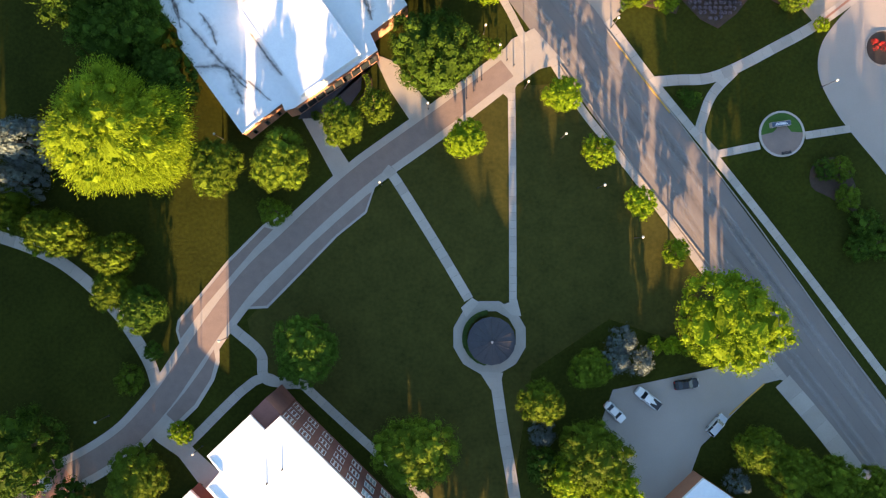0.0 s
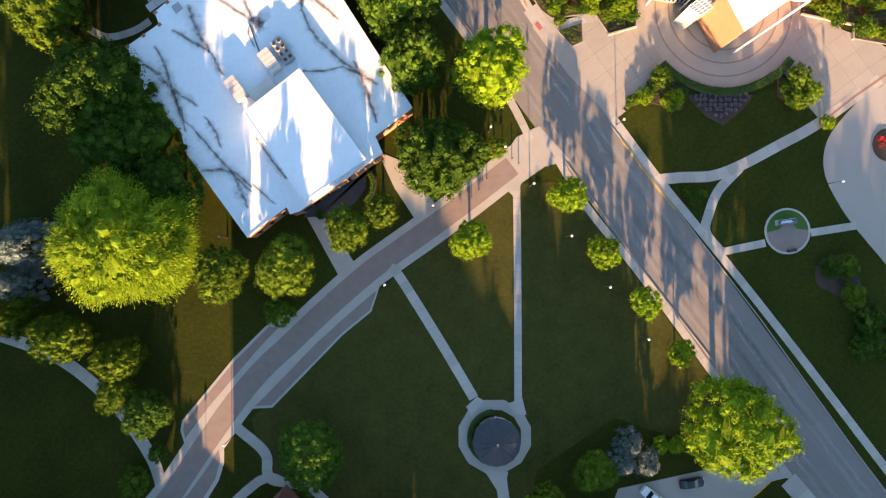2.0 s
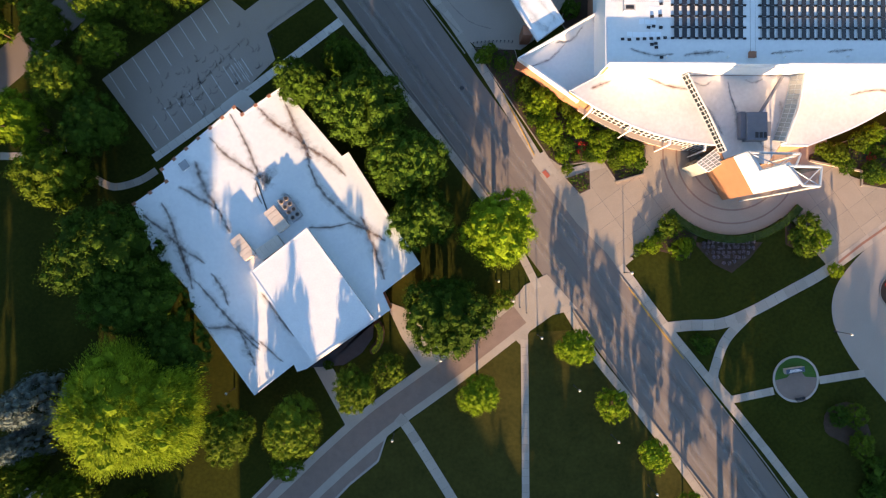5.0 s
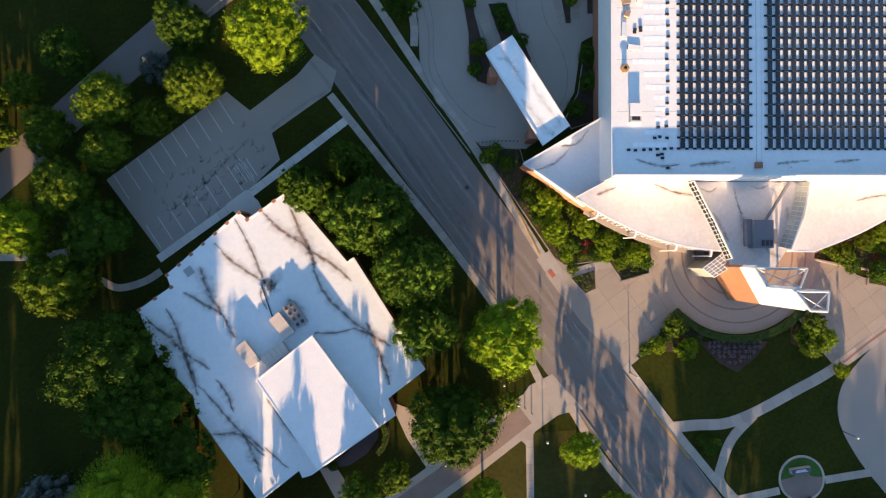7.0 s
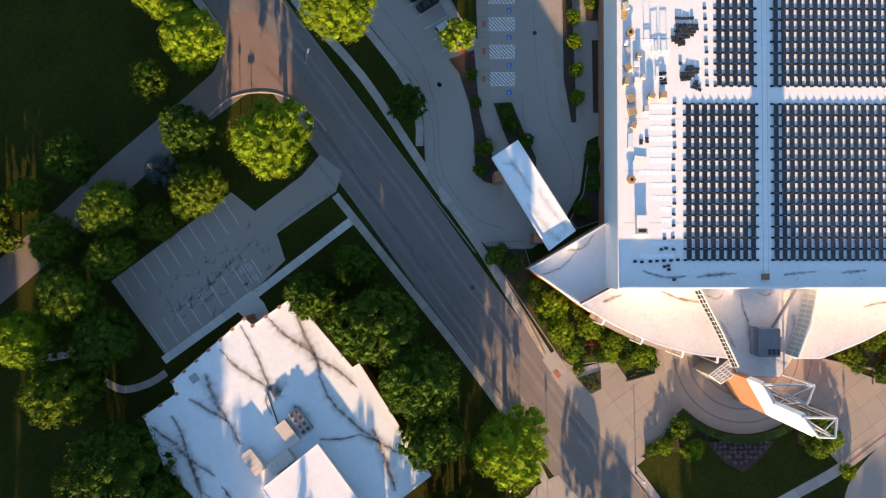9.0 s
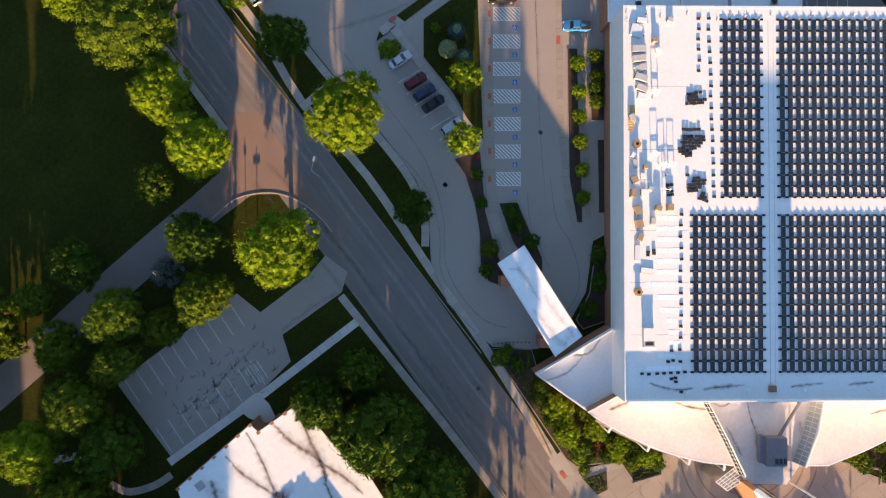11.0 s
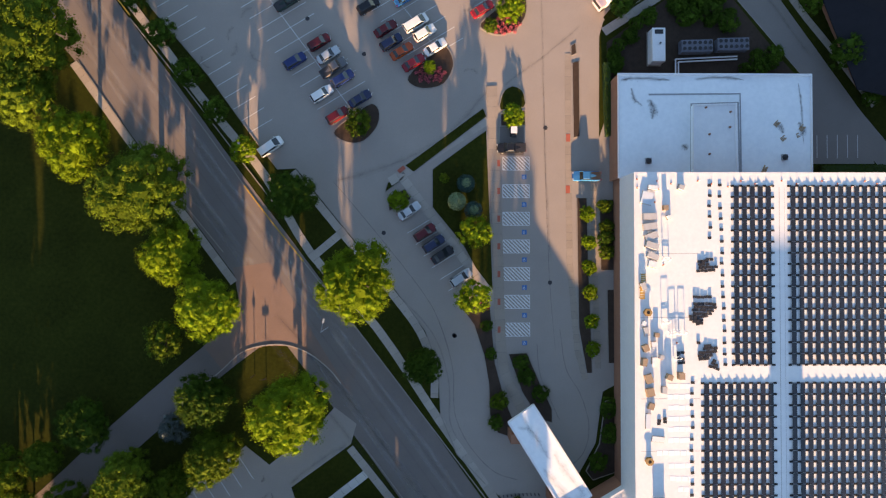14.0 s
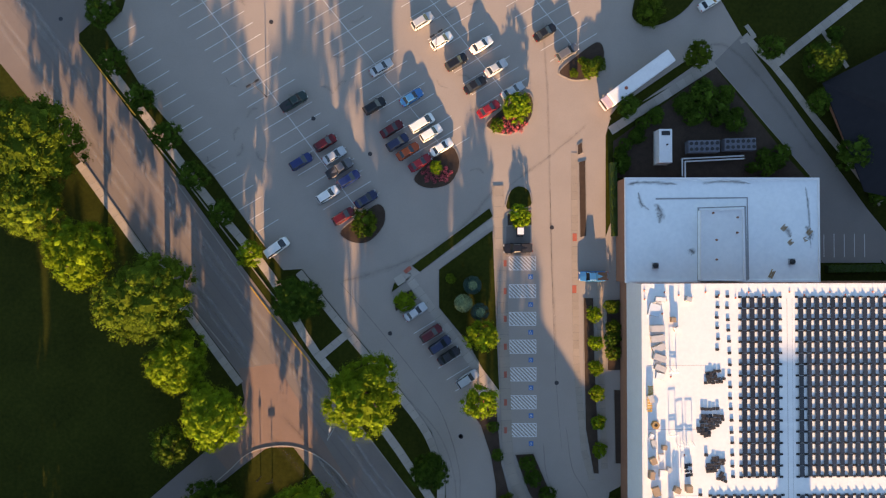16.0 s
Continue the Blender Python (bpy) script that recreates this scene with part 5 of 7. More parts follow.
for pts, w in (([(7.8, 103.4), (10.4, 102.9), (12.5, 99.8)], 0.5), ([(15.1, 91.5), (18.2, 89.4), (20.3, 92.5)], 0.7), ([(8.9, 105.5), (11.4, 101.3), (14.0, 97.2)], 0.5), ([(12.5, 96.1), (15.6, 92.5), (18.7, 88.9)], 0.8), ([(14.6, 98.7), (16.6, 95.6), (20.3, 91.0)], 0.5)):
    stain(canopy, pts, w * 1.6, 6.006, OIL)
for pts, w in (([(32.5, 163.6), (33.5, 161.5), (33.0, 159.9)], 1.0), ([(56.1, 159.4), (57.1, 158.4), (57.6, 157.3)], 0.9), ([(60.3, 159.4), (61.3, 157.8), (60.8, 156.8)], 0.9), ([(38.7, 155.2), (39.7, 154.2)], 0.8), ([(27.2, 167.2), (31.4, 167.4), (36.7, 167.1)], 0.6), ([(40.9, 167.3), (46.1, 167.6), (50.3, 167.2)], 0.5), ([(43.5, 161.0), (46.1, 161.5), (48.2, 162.3)], 0.4), ([(29.3, 165.7), (29.8, 163.6), (31.4, 162.3)], 0.5), ([(60.4, 166.7), (61.0, 161.5), (61.3, 155.2)], 0.4)):
    stain(annex, pts, w, 5.708, DIRT)

for pts, w, faint in CORE_STAINS:
    stain(arena, pts, w, 8.147, FAINT if faint else DIRT)
for off in (-3.9, -2.3, 1.9, 3.5):
    stain(street_ob, sides(STREET, off, 0)[0], 0.75, 0.034, CLEANTRACK, False)
for off in (-3.1, 2.7, 0.1):
    stain(street_ob, sides(STREET, off, 0)[0], 0.35, 0.035, SEAL, False)

# ---- library roof equipment ----
PLYTAN = material("tan_metal", (0.42, 0.33, 0.26), (0.32, 0.25, 0.2), 0.8, 0.5, bump=0.05)
cond = thing("condenser_bank", pose(-28.4, 56.4, 5.6, 0, 0, -54), "rooftop condenser bank with eight round fans", "air conditioner")
bm = bmesh.new()
box(bm, -2.4, -1.1, 0.15, 2.4, 1.1, 1.1)
part("casing", bm, STEEL, cond)
for i in range(4):
    for j in range(2):
        bm = bmesh.new()
        limb(bm, (-1.75 + i * 1.17, -0.52 + j * 1.04, 1.08), (-1.75 + i * 1.17, -0.52 + j * 1.04, 1.3), 0.45, 0.42, 14)
        part("fan_shroud", bm, PLYTAN, cond)
        bm = bmesh.new()
        limb(bm, (-1.75 + i * 1.17, -0.52 + j * 1.04, 1.25), (-1.75 + i * 1.17, -0.52 + j * 1.04, 1.32), 0.34, 0.34, 14)
        part("fan_grille", bm, DARKSTEEL, cond)
UNITTAN = material("cream_metal", (0.62, 0.53, 0.46), (0.5, 0.42, 0.36), 0.8, 0.5, fine=4.0, bump=0.05)
for cx, cy, length, turn in ((-30.7, 54.4, 4.6, -52), (-36.8, 49.3, 4.6, -52), (-31.9, 49.2, 4.8, 36)):
    u = thing("roof_unit", pose(cx, cy, 5.6, 0, 0, turn), "cream ribbed rooftop ventilation unit", "ventilation unit", "library roof units")
    bm = bmesh.new()
    box(bm, -length / 2, -1.1, 0.15, length / 2, 1.1, 1.25)
    part("casing", bm, UNITTAN, u)
    for k in range(5):
        bm = bmesh.new()
        box(bm, -length / 2 + 0.02 + k * length / 5, -1.15, 1.25, -length / 2 + k * length / 5 + length / 5 - 0.06, 1.15, 1.34)
        part("lid_panel", bm, UNITTAN, u)
duct = thing("roof_duct", O, "dark pipe running across the white roof", "pipe")
beam(duct, (-34.6, 61.4, 5.72), (-32.5, 55.5, 5.72), 0.1, DARKSTEEL, "pipe")
hat = thing("roof_hatch", pose(-47.6, 64.2, 5.6, 0, 0, 36), "square grey roof hatch on the library", "roof hatch")
bm = bmesh.new()
box(bm, -0.75, -0.75, 0, 0.75, 0.75, 0.5)
part("curb", bm, METAL, hat)
bm = bmesh.new()
box(bm, -0.8, -0.8, 0.5, 0.8, 0.8, 0.58)
part("lid", bm, STEEL, hat)
DRAINS = [(-34.1, 62.0), (-42.0, 56.4), (-48.6, 49.2), (-26.1, 68.2), (-14.5, 52.4), (-37.7, 34.3)]
for x, y in DRAINS:
    d = thing("roof_drain", pose(x, y, 5.6), "small dark domed roof drain", "roof drain", "roof drains")
    bm = bmesh.new()
    limb(bm, (0, 0, 0), (0, 0, 0.14), 0.26, 0.14, 10)
    part("strainer", bm, DARKSTEEL, d)

# ---- islands and beds ----
BED = "mulched planting bed with a concrete kerb"
def bed(pts, soft=0, height=0.15):
    return lawn(pts, soft, MULCH, "planting_bed", BED, height)


def ground_cover(pts, kind, density, seed, label="low green planting over a bed", height=0.45):
    """Low leafy planting over the whole outline."""
    rng = np.random.default_rng(seed)
    xs, ys = [p[0] for p in pts], [p[1] for p in pts]
    n = int((max(xs) - min(xs)) * (max(ys) - min(ys)) * density)
    q = np.stack([rng.uniform(min(xs), max(xs), n), rng.uniform(min(ys), max(ys), n)], 1)
    inside = np.zeros(n, bool)
    for (x0, y0), (x1, y1) in zip(pts, pts[1:] + pts[:1]):
        cross = (y0 > q[:, 1]) != (y1 > q[:, 1])
        inside ^= cross & (q[:, 0] < (x1 - x0) * (q[:, 1] - y0) / (y1 - y0 + 1e-9) + x0)
    lump = np.sin(q[:, 0] * 2.1 + np.sin(q[:, 1] * 1.7) * 2) * np.cos(q[:, 1] * 2.3 + q[:, 0])
    q = q[inside & (lump + rng.uniform(-0.5, 0.9, n) > -0.45)]
    n = len(q)
    z = 0.12 + height * (0.55 + 0.35 * np.sin(q[:, 0] * 2.1) * np.cos(q[:, 1] * 2.3)) * rng.uniform(0.5, 1.0, n)
    p = np.column_stack([q, z])
    u = rng.normal(size=(n, 3)) * np.array([1, 1, 0.5])
    u *= 0.17 / np.linalg.norm(u, axis=1)[:, None]
    w = np.cross(u, np.array([0, 0, 1.0]) + 0.5 * rng.normal(size=(n, 3)))
    w *= 0.12 / (np.linalg.norm(w, axis=1)[:, None] + 1e-6)
    vs = np.stack([p + u, p + w, p - u, p - w], 1).reshape(-1, 3)
    ob = mesh("ground_cover", vs.tolist(), np.arange(4 * n).reshape(-1, 4).tolist(), LEAVES[kind])
    return tagged(ob, label, "ground cover", kind="stuff")


bed([(-26.2, 158.9), (-22.2, 162.1), (-19.2, 164.0), (-17.7, 162.7), (-18.0, 159.7), (-20.6, 156.8), (-23.3, 156.4), (-25.7, 157.4)], 3)
bed([(-12.1, 169.3), (-8.7, 172.8), (-5.4, 175.1), (-3.9, 173.9), (-3.4, 171.2), (-5.2, 167.9), (-8.7, 166.9), (-11.4, 167.6)], 3)
bed([(1.9, 179.6), (5.6, 182.9), (9.4, 185.5), (10.8, 184.0), (10.5, 180.8), (8.3, 178.2), (5.5, 177.4), (2.8, 178.2)], 3)
bed([(16.0, 189.8), (19.9, 193.2), (23.2, 195.4), (24.6, 194.3), (24.5, 191.3), (22.6, 188.7), (19.3, 187.9), (16.9, 188.6)], 3)
lawn([(30.1, 201.5), (32.6, 206.4), (43.1, 207.1), (42.0, 203.2), (38.1, 199.8), (33.7, 198.3), (30.9, 199.3)], 3)
lawn([(5.7, 164.6), (6.4, 166.5), (8.0, 167.5), (9.9, 166.7), (10.4, 165.0), (10.2, 163.4), (5.8, 162.8)], 2)
bed([(5.8, 162.1), (10.4, 162.8), (10.5, 159.9), (5.8, 159.7)])
bed([(19.4, 175.3), (20.3, 175.9), (20.5, 173.9), (19.4, 173.4)])
bed([(19.6, 172.0), (21.0, 172.4), (21.1, 157.8), (19.8, 157.5)])
bed([(20.4, 145.8), (22.4, 145.8), (22.6, 133.6), (23.1, 120.5), (23.3, 112.1), (22.2, 112.1), (20.7, 120.6), (20.5, 133.6)])
bed([(24.8, 145.3), (27.6, 145.5), (27.8, 131.9), (25.0, 131.9)])
bed([(26.2, 128.1), (27.8, 128.1), (27.7, 114.0), (26.4, 114.0)])
lawn([(-7.5, 151.3), (-6.5, 152.1), (3.0, 158.9), (4.2, 128.2), (3.3, 127.8), (-1.7, 136.9), (-7.5, 144.0)])
lawn([(-12.7, 152.1), (2.3, 163.2), (3.0, 161.5), (-11.0, 150.8)])
lawn([(-16.5, 146.9), (-16.1, 148.7), (-14.7, 150.0), (-13.7, 149.0)])
bed([(-16.1, 145.9), (-12.7, 147.6), (-11.6, 145.6), (-15.7, 143.3)])
bed([(-1.5, 124.3), (3.5, 126.2), (4.6, 114.0), (6.3, 107.5), (8.1, 102.9), (7.5, 99.9), (5.0, 100.7), (3.5, 104.2), (3.3, 110.2), (2.4, 115.6), (0.5, 121.4)])
bed([(7.1, 115.8), (10.7, 116.0), (13.0, 110.7), (15.5, 105.3), (15.5, 102.6), (13.0, 103.3), (9.7, 108.5)])
bed([(25.8, 106.7), (28.4, 106.9), (28.4, 93.3), (23.3, 91.6), (22.0, 93.3), (24.6, 98.5)])
bed([(5.4, 87.9), (13.3, 87.7), (14.4, 83.9), (22.6, 77.2), (35.8, 70.2), (38.2, 68.3), (38.1, 63.7), (33.0, 62.3), (30.3, 66.3), (22.0, 65.2), (19.9, 66.7), (11.1, 79.7)], 0, 0.12)
bed([(23.1, 62.8), (27.8, 64.4), (28.0, 60.7), (25.9, 59.7)])
bed([(70.7, 67.6), (79.4, 70.7), (92.8, 75.1), (92.7, 59.7), (81.2, 61.7), (81.0, 64.5), (70.5, 66.5)], 0, 0.12)
WESTBED = [(11.4, 80.4), (14.4, 83.4), (22.6, 76.8), (35.8, 69.8), (38.0, 68.0), (37.9, 64.0), (33.2, 62.7), (30.5, 66.6), (22.2, 65.5), (20.1, 67.0)]
EASTBED = [(70.9, 67.4), (79.4, 70.3), (92.4, 74.6), (92.4, 60.1), (81.5, 62.0), (81.3, 64.8), (70.8, 66.8)]
ground_cover(WESTBED, "mid", 16, 4)
ground_cover(EASTBED, "mid", 16, 5)
ground_cover([(23.4, 62.7), (27.5, 64.0), (27.7, 60.9), (25.9, 60.1)], "dark", 18, 6)
ground_cover([(36.2, 47.8), (44.9, 55.4), (48.6, 52.5), (47.0, 47.7), (42.8, 48.7), (39.0, 49.6)], "mid", 9, 7)
ground_cover([(66.0, 54.4), (72.1, 50.2), (70.3, 48.3), (66.2, 50.3)], "mid", 9, 8)
ground_cover([(5.8, 87.6), (13.1, 87.4), (13.9, 84.2), (11.3, 80.6)], "dark", 12, 9)
for k, (x0, y0, x1, y1) in enumerate([(13.5, 81.5, 20.5, 69.0), (16.0, 81.5, 33.0, 71.0), (22.0, 67.5, 36.5, 65.8), (72.5, 66.8, 90.0, 72.5), (82.0, 63.5, 91.5, 62.5), (80.0, 68.5, 91.5, 68.0)]):
    for j in range(6):
        rsb = random.Random(100 * k + j)
        t = (j + 0.5) / 6
        shrub(("mid", "dark", "bright")[(j + k) % 3], x0 + (x1 - x0) * t + rsb.uniform(-0.8, 0.8), y0 + (y1 - y0) * t + rsb.uniform(-0.6, 0.6), rsb.uniform(0.9, 1.6), rsb.uniform(0.9, 1.6))
for pts in ([(31.2, 66.3), (38.3, 68.2), (38.3, 63.6), (32.8, 62.0)], [(80.8, 61.4), (80.9, 64.3), (70.6, 66.3)]):
    ground_piece(strip("retaining_wall", pts, 0.35, 0.0, 0.5, PLAZA), "low tan concrete wall round a planting bed", "low wall")
for pts in ([(35.6, 47.5), (45.0, 55.8), (49.1, 52.6), (47.2, 47.3), (42.8, 48.4), (38.9, 49.3)], [(65.9, 54.9), (72.6, 50.2), (70.4, 47.8), (66.0, 50.1)]):
    ground_piece(slab("planting_bed", pts, 0.0, 0.1, MULCH), "open mulched bed beside the lawn", "planting bed")
path([(4.0, 167.5), (4.7, 147.8), (5.2, 133.6), (5.9, 115.1), (8.6, 107.5), (11.9, 101.5)], 2.0, soft=4, z=0.16, label="tan concrete footpath beside the accessible bays", mat=PLAZA)
path([(18.8, 173.9), (18.8, 157.5), (19.0, 133.6), (20.5, 116.2), (22.0, 110.8)], 1.2, soft=0, z=0.075, label="pale concrete kerbside path", mat=PLAZA)
path([(23.6, 148.8), (23.8, 131.4), (24.4, 113.0)], 1.2, soft=0, z=0.078, label="concrete path by the arena wall", mat=PLAZA)
path([(-15.7, 148.9), (-13.6, 150.2), (3.8, 127.1)], 1.7, soft=0, z=0.17, label="concrete footpath along the parking bays")
path([(21.5, 63.4), (28.1, 65.0), (30.8, 65.6)], 1.6, soft=0, z=0.07)
path([(17.7, 67.2), (21.5, 61.8)], 3.0, soft=0, z=0.055)

def hedge(pts, width, height, label="clipped dark green hedge", soft=5, z=0.1, leaf="dark"):
    """A clipped hedge: an uneven body with leaves that stand off it."""
    h = thing("hedge", O, label, "hedge", "hedges")
    body = strip("body", pts, width * 0.86, z - 0.08, z + height * 0.92, HEDGE, h, soft=soft)
    line = smooth(pts, soft) if soft else pts
    rng = np.random.default_rng(int(abs(line[0][0]) * 7) + 3)
    vs = []
    for (x0, y0), (x1, y1) in zip(line, line[1:]):
        n = int(math.hypot(x1 - x0, y1 - y0) * width * 34) + 4
        for _ in range(n):
            t, s = rng.random(), rng.uniform(-0.52, 0.52)
            d = Vector((x1 - x0, y1 - y0)).normalized()
            c = np.array([x0 + (x1 - x0) * t - d.y * s * width, y0 + (y1 - y0) * t + d.x * s * width, z + height * rng.uniform(0.82, 1.08)])
            u, w = rng.normal(size=3), rng.normal(size=3)
            u, w = u / np.linalg.norm(u) * 0.14, w / np.linalg.norm(w) * 0.1
            vs += [c + u, c + w, c - u, c - w]
    mesh("leaves", [tuple(v) for v in vs], [(k, k + 1, k + 2, k + 3) for k in range(0, len(vs), 4)], LEAVES[leaf], h)
    return h


hedge(circle(CX, CY, 16.5, 24, 222, 322), 1.6, 0.8, "clipped hedge along the round apron", 0)
hedge([(36.5, 47.8), (41.1, 51.9), (45.1, 55.3)], 0.8, 0.6)
hedge([(-13.2, 34.9), (-12.4, 33.3), (-12.8, 30.9), (-14.0, 29.4)], 1.0, 0.8, "yellow-green planting in a curved planter", z=0.15, leaf="bright")
shrub("dark", -22.4, 27.0, 1.0, 1.0, 0.05, "round dark shrub on the patio")
hedge([(26.1, 171.8), (26.2, 165.2), (26.5, 157.7)], 1.4, 1.2)
ground_piece(slab("planting_bed", [(48.0, 50.4), (61.5, 50.5), (59.0, 47.4), (55.4, 44.5), (51.9, 46.3)], 0.0, 0.09, MULCH), "dark flower bed in the lawn", "planting bed")
rs = random.Random(12)
bx, by = 54.8, 48.2
def cushion(x, y, r, mat, label, category, group):
    """A low cushion of small petals or leaves on stems."""
    c = thing("flower_clump", pose(x, y, 0.09), label, category, group)
    rng = np.random.default_rng(int(x * 31 + y * 17) % 9999)
    vs = []
    for _ in range(70):
        a, q = rng.uniform(0, 6.283), r * math.sqrt(rng.random())
        p = np.array([q * math.cos(a), q * math.sin(a), 0.32 * (1 - (q / r) ** 2) + 0.08])
        u, w = rng.normal(size=3), rng.normal(size=3)
        u, w = u / np.linalg.norm(u) * 0.1, w / np.linalg.norm(w) * 0.1
        vs += [p + u, p + w, p - u, p - w]
    mesh("petals", [tuple(v) for v in vs], [(k, k + 1, k + 2, k + 3) for k in range(0, len(vs), 4)], mat, c)
    bm = bmesh.new()
    for k in range(5):
        limb(bm, (0, 0, -0.04), (r * 0.5 * math.cos(k * 1.26), r * 0.5 * math.sin(k * 1.26), 0.25), 0.02, 0.01, 4)
    part("stems", bm, HEDGE, c)


PALEBLOOM = material("lilac_bloom", (0.2, 0.16, 0.185), (0.12, 0.09, 0.115), 2.0, 0.8, island=0.4)
for i in range(-5, 6):
    for j in range(-2, 3):
        if abs(i) + (2 - j) * 1.3 < 7.2:
            cushion(bx + i * 0.98 + rs.uniform(-0.2, 0.2), by + j * 0.95 + 0.3 + rs.uniform(-0.2, 0.2), 0.38, PALEBLOOM, "small clump of pale lilac flowers", "flowers", "lilac flower clumps")
for cx, cy in ((-7.9, 170.4), (6.6, 179.9)):
    for k in range(22):
        a = k * 2.4
        cushion(cx + 2.9 * math.sqrt(k / 22) * math.cos(a), cy - 0.6 + 1.9 * math.sqrt(k / 22) * math.sin(a), 0.45, BLOOM, "clump of pink flowers in a car park island", "flowers", "pink flower clumps")
for cx, cy, n in ((26.0, 68.6, 6), (83.3, 67.9, 7), (1.6, 125.4, 4), (87.1, 41.3, 6)):
    for k in range(n):
        cushion(cx + rs.uniform(-1.8, 1.8), cy + rs.uniform(-1.0, 1.0), 0.55, REDBLOOM, "clump of red flowers", "flowers", "red flower clumps")

for kind, x, y, r, h in (("dark", 16.3, 78.2, 1.6, 1.5), ("mid", 21.7, 69.5, 1.7, 1.6), ("dark", 27.7, 67.3, 1.5, 1.3), ("mid", 32.6, 66.3, 1.7, 1.6), ("dark", 37.5, 65.7, 1.4, 1.2), ("mid", 23.4, 76.0, 1.8, 1.8), ("dark", 27.7, 71.1, 1.6, 1.5), ("mid", 31.5, 70.1, 1.5, 1.5),
                         ("mid", 37.0, 68.1, 1.5, 1.4), ("dark", 16.8, 74.3, 1.5, 1.4), ("mid", 23.4, 64.6, 1.2, 1.0), ("dark", 77.6, 65.2, 1.7, 1.5), ("mid", 73.2, 68.5, 1.7, 1.6), ("mid", 37.5, 49.2, 1.3, 1.1), ("dark", 46.8, 50.0, 1.4, 1.2), ("dark", 67.6, 51.7, 1.6, 1.4)):
    shrub(kind, x, y, r, h)
SHRUBS = [
    ("bright", 18.5, 77.1, 3.0, 3.0), ("bright", 19.9, 72.2, 2.8, 2.8), ("bright", 25.5, 72.8, 2.5, 2.6), ("bright", 29.5, 69.5, 2.4, 2.4), ("bright", 35.3, 67.5, 2.4, 2.4),
    ("dark", 32.6, 69.5, 1.6, 1.6), ("dark", 23.4, 68.9, 1.6, 1.4), ("dark", 15.8, 80.9, 1.8, 1.6),
]
for kind, x, y, r, h in SHRUBS:
    shrub(kind, x, y, r, h)
for kind, x, y, r, h in (("bright", 39.7, 50.0, 1.7, 1.8), ("mid", 42.9, 53.6, 2.2, 2), ("bright", 45.1, 49.2, 2.2, 2.2), ("dark", 41.3, 51.8, 1.4, 1.2),
                         ("mid", 69.8, 53.6, 2.6, 2.4), ("mid", 69.2, 49.5, 2.2, 2), ("bright", 72.1, 50.8, 2.2, 2), ("bright", 75.1, 45.0, 1.5, 2.2)):
    shrub(kind, x, y, r, h)
for kind, x, y, r, h in (("mid", 75.4, 67.4, 2.4, 2.4), ("mid", 79.8, 70.1, 2.2, 2.4), ("bright", 82.6, 71.5, 2.0, 2.2), ("dark", 82.5, 64.1, 2.2, 2),
                         ("mid", 7.2, 86.2, 1.8, 1.8), ("mid", 10.5, 84.8, 1.4, 1.4), ("dark", 17.0, 77.5, 1.6, 1.6), ("mid", 8.9, 87.8, 1.0, 1.0)):
    shrub(kind, x, y, r, h)
for kind, x, y, r, h in (("mid", -21.6, 160.1, 2.6, 2.2), ("bright", -7.9, 170.9, 1.3, 1.6), ("bright", 7.5, 182.3, 2.8, 3.0), ("mid", 3.8, 179.0, 1.4, 1.4),
                         ("mid", 21.8, 189.9, 1.9, 1.6), ("mid", 23.4, 191.0, 1.5, 1.4), ("mid", 33.3, 200.9, 2.8, 2.6), ("bright", 8.1, 161.5, 2.2, 2.0), ("bright", -13.9, 145.3, 2.0, 1.8),
                         ("mid", -5.2, 149.6, 1.0, 1.0), ("dark", 25.7, 138.0, 1.6, 1.6)):
    shrub(kind, x, y, r, h)
for x, y in ((22.1, 142.7), (22.4, 137.2), (22.4, 132.4), (22.6, 127.6), (22.8, 122.1), (23.1, 116.8)):
    shrub("bright", x + 0.2, y, 1.5, 1.6, label="clipped yellow-green shrub in a row", group="row of clipped shrubs")
for x, y in ((25.7, 144.2), (25.9, 135.3), (26.0, 140.2)):
    shrub("mid", x, y, 1.5, 1.6, label="clipped green shrub by the arena wall", group="row of clipped shrubs")
for kind, x, y, r, h in (("dark", 9.4, 114.3, 1.6, 1.2), ("dark", 10.5, 111.6, 1.8, 1.2), ("dark", 13.2, 108.3, 1.7, 1.3), ("mid", 5.3, 107.0, 1.8, 1.8), ("dark", 4.6, 102.9, 1.5, 1.4),
                         ("dark", 26.3, 105.6, 2.0, 1.6), ("dark", 26.8, 100.7, 2.1, 1.6), ("dark", 24.1, 95.3, 1.9, 1.8), ("dark", 2.9, 121.3, 1.2, 1.0), ("dark", 3.7, 115.9, 1.2, 1.0)):
    shrub(kind, x, y, r, h)
for kind, x, y, r, h in (("mid", 78.9, 17.0, 2.4, 2.0), ("mid", 80.0, 11.5, 2.6, 2.2), ("dark", 75.8, 17.0, 2.2, 1.8), ("dark", 83.3, 6.6, 3.0, 2.4), ("dark", 86.0, 2.8, 3.4, 2.6),
                         ("dark", 49.9, 30.5, 1.8, 0.9), ("dark", 48.4, 31.6, 1.3, 0.8), ("mid", 51.0, 31.1, 1.0, 0.8), ("dark", 82.1, 1.7, 2.8, 2.2),
                         ("bright", 42.6, -17.0, 1.8, 1.6), ("bright", 45.9, -17.0, 1.8, 1.6), ("bright", 48.6, -17.3, 1.8, 1.6), ("dark", -27.4, -21.5, 2.2, 1.6)):
    shrub(kind, x, y, r, h)
bed(circle(87.8, 40.9, 3.4, 24), 0)
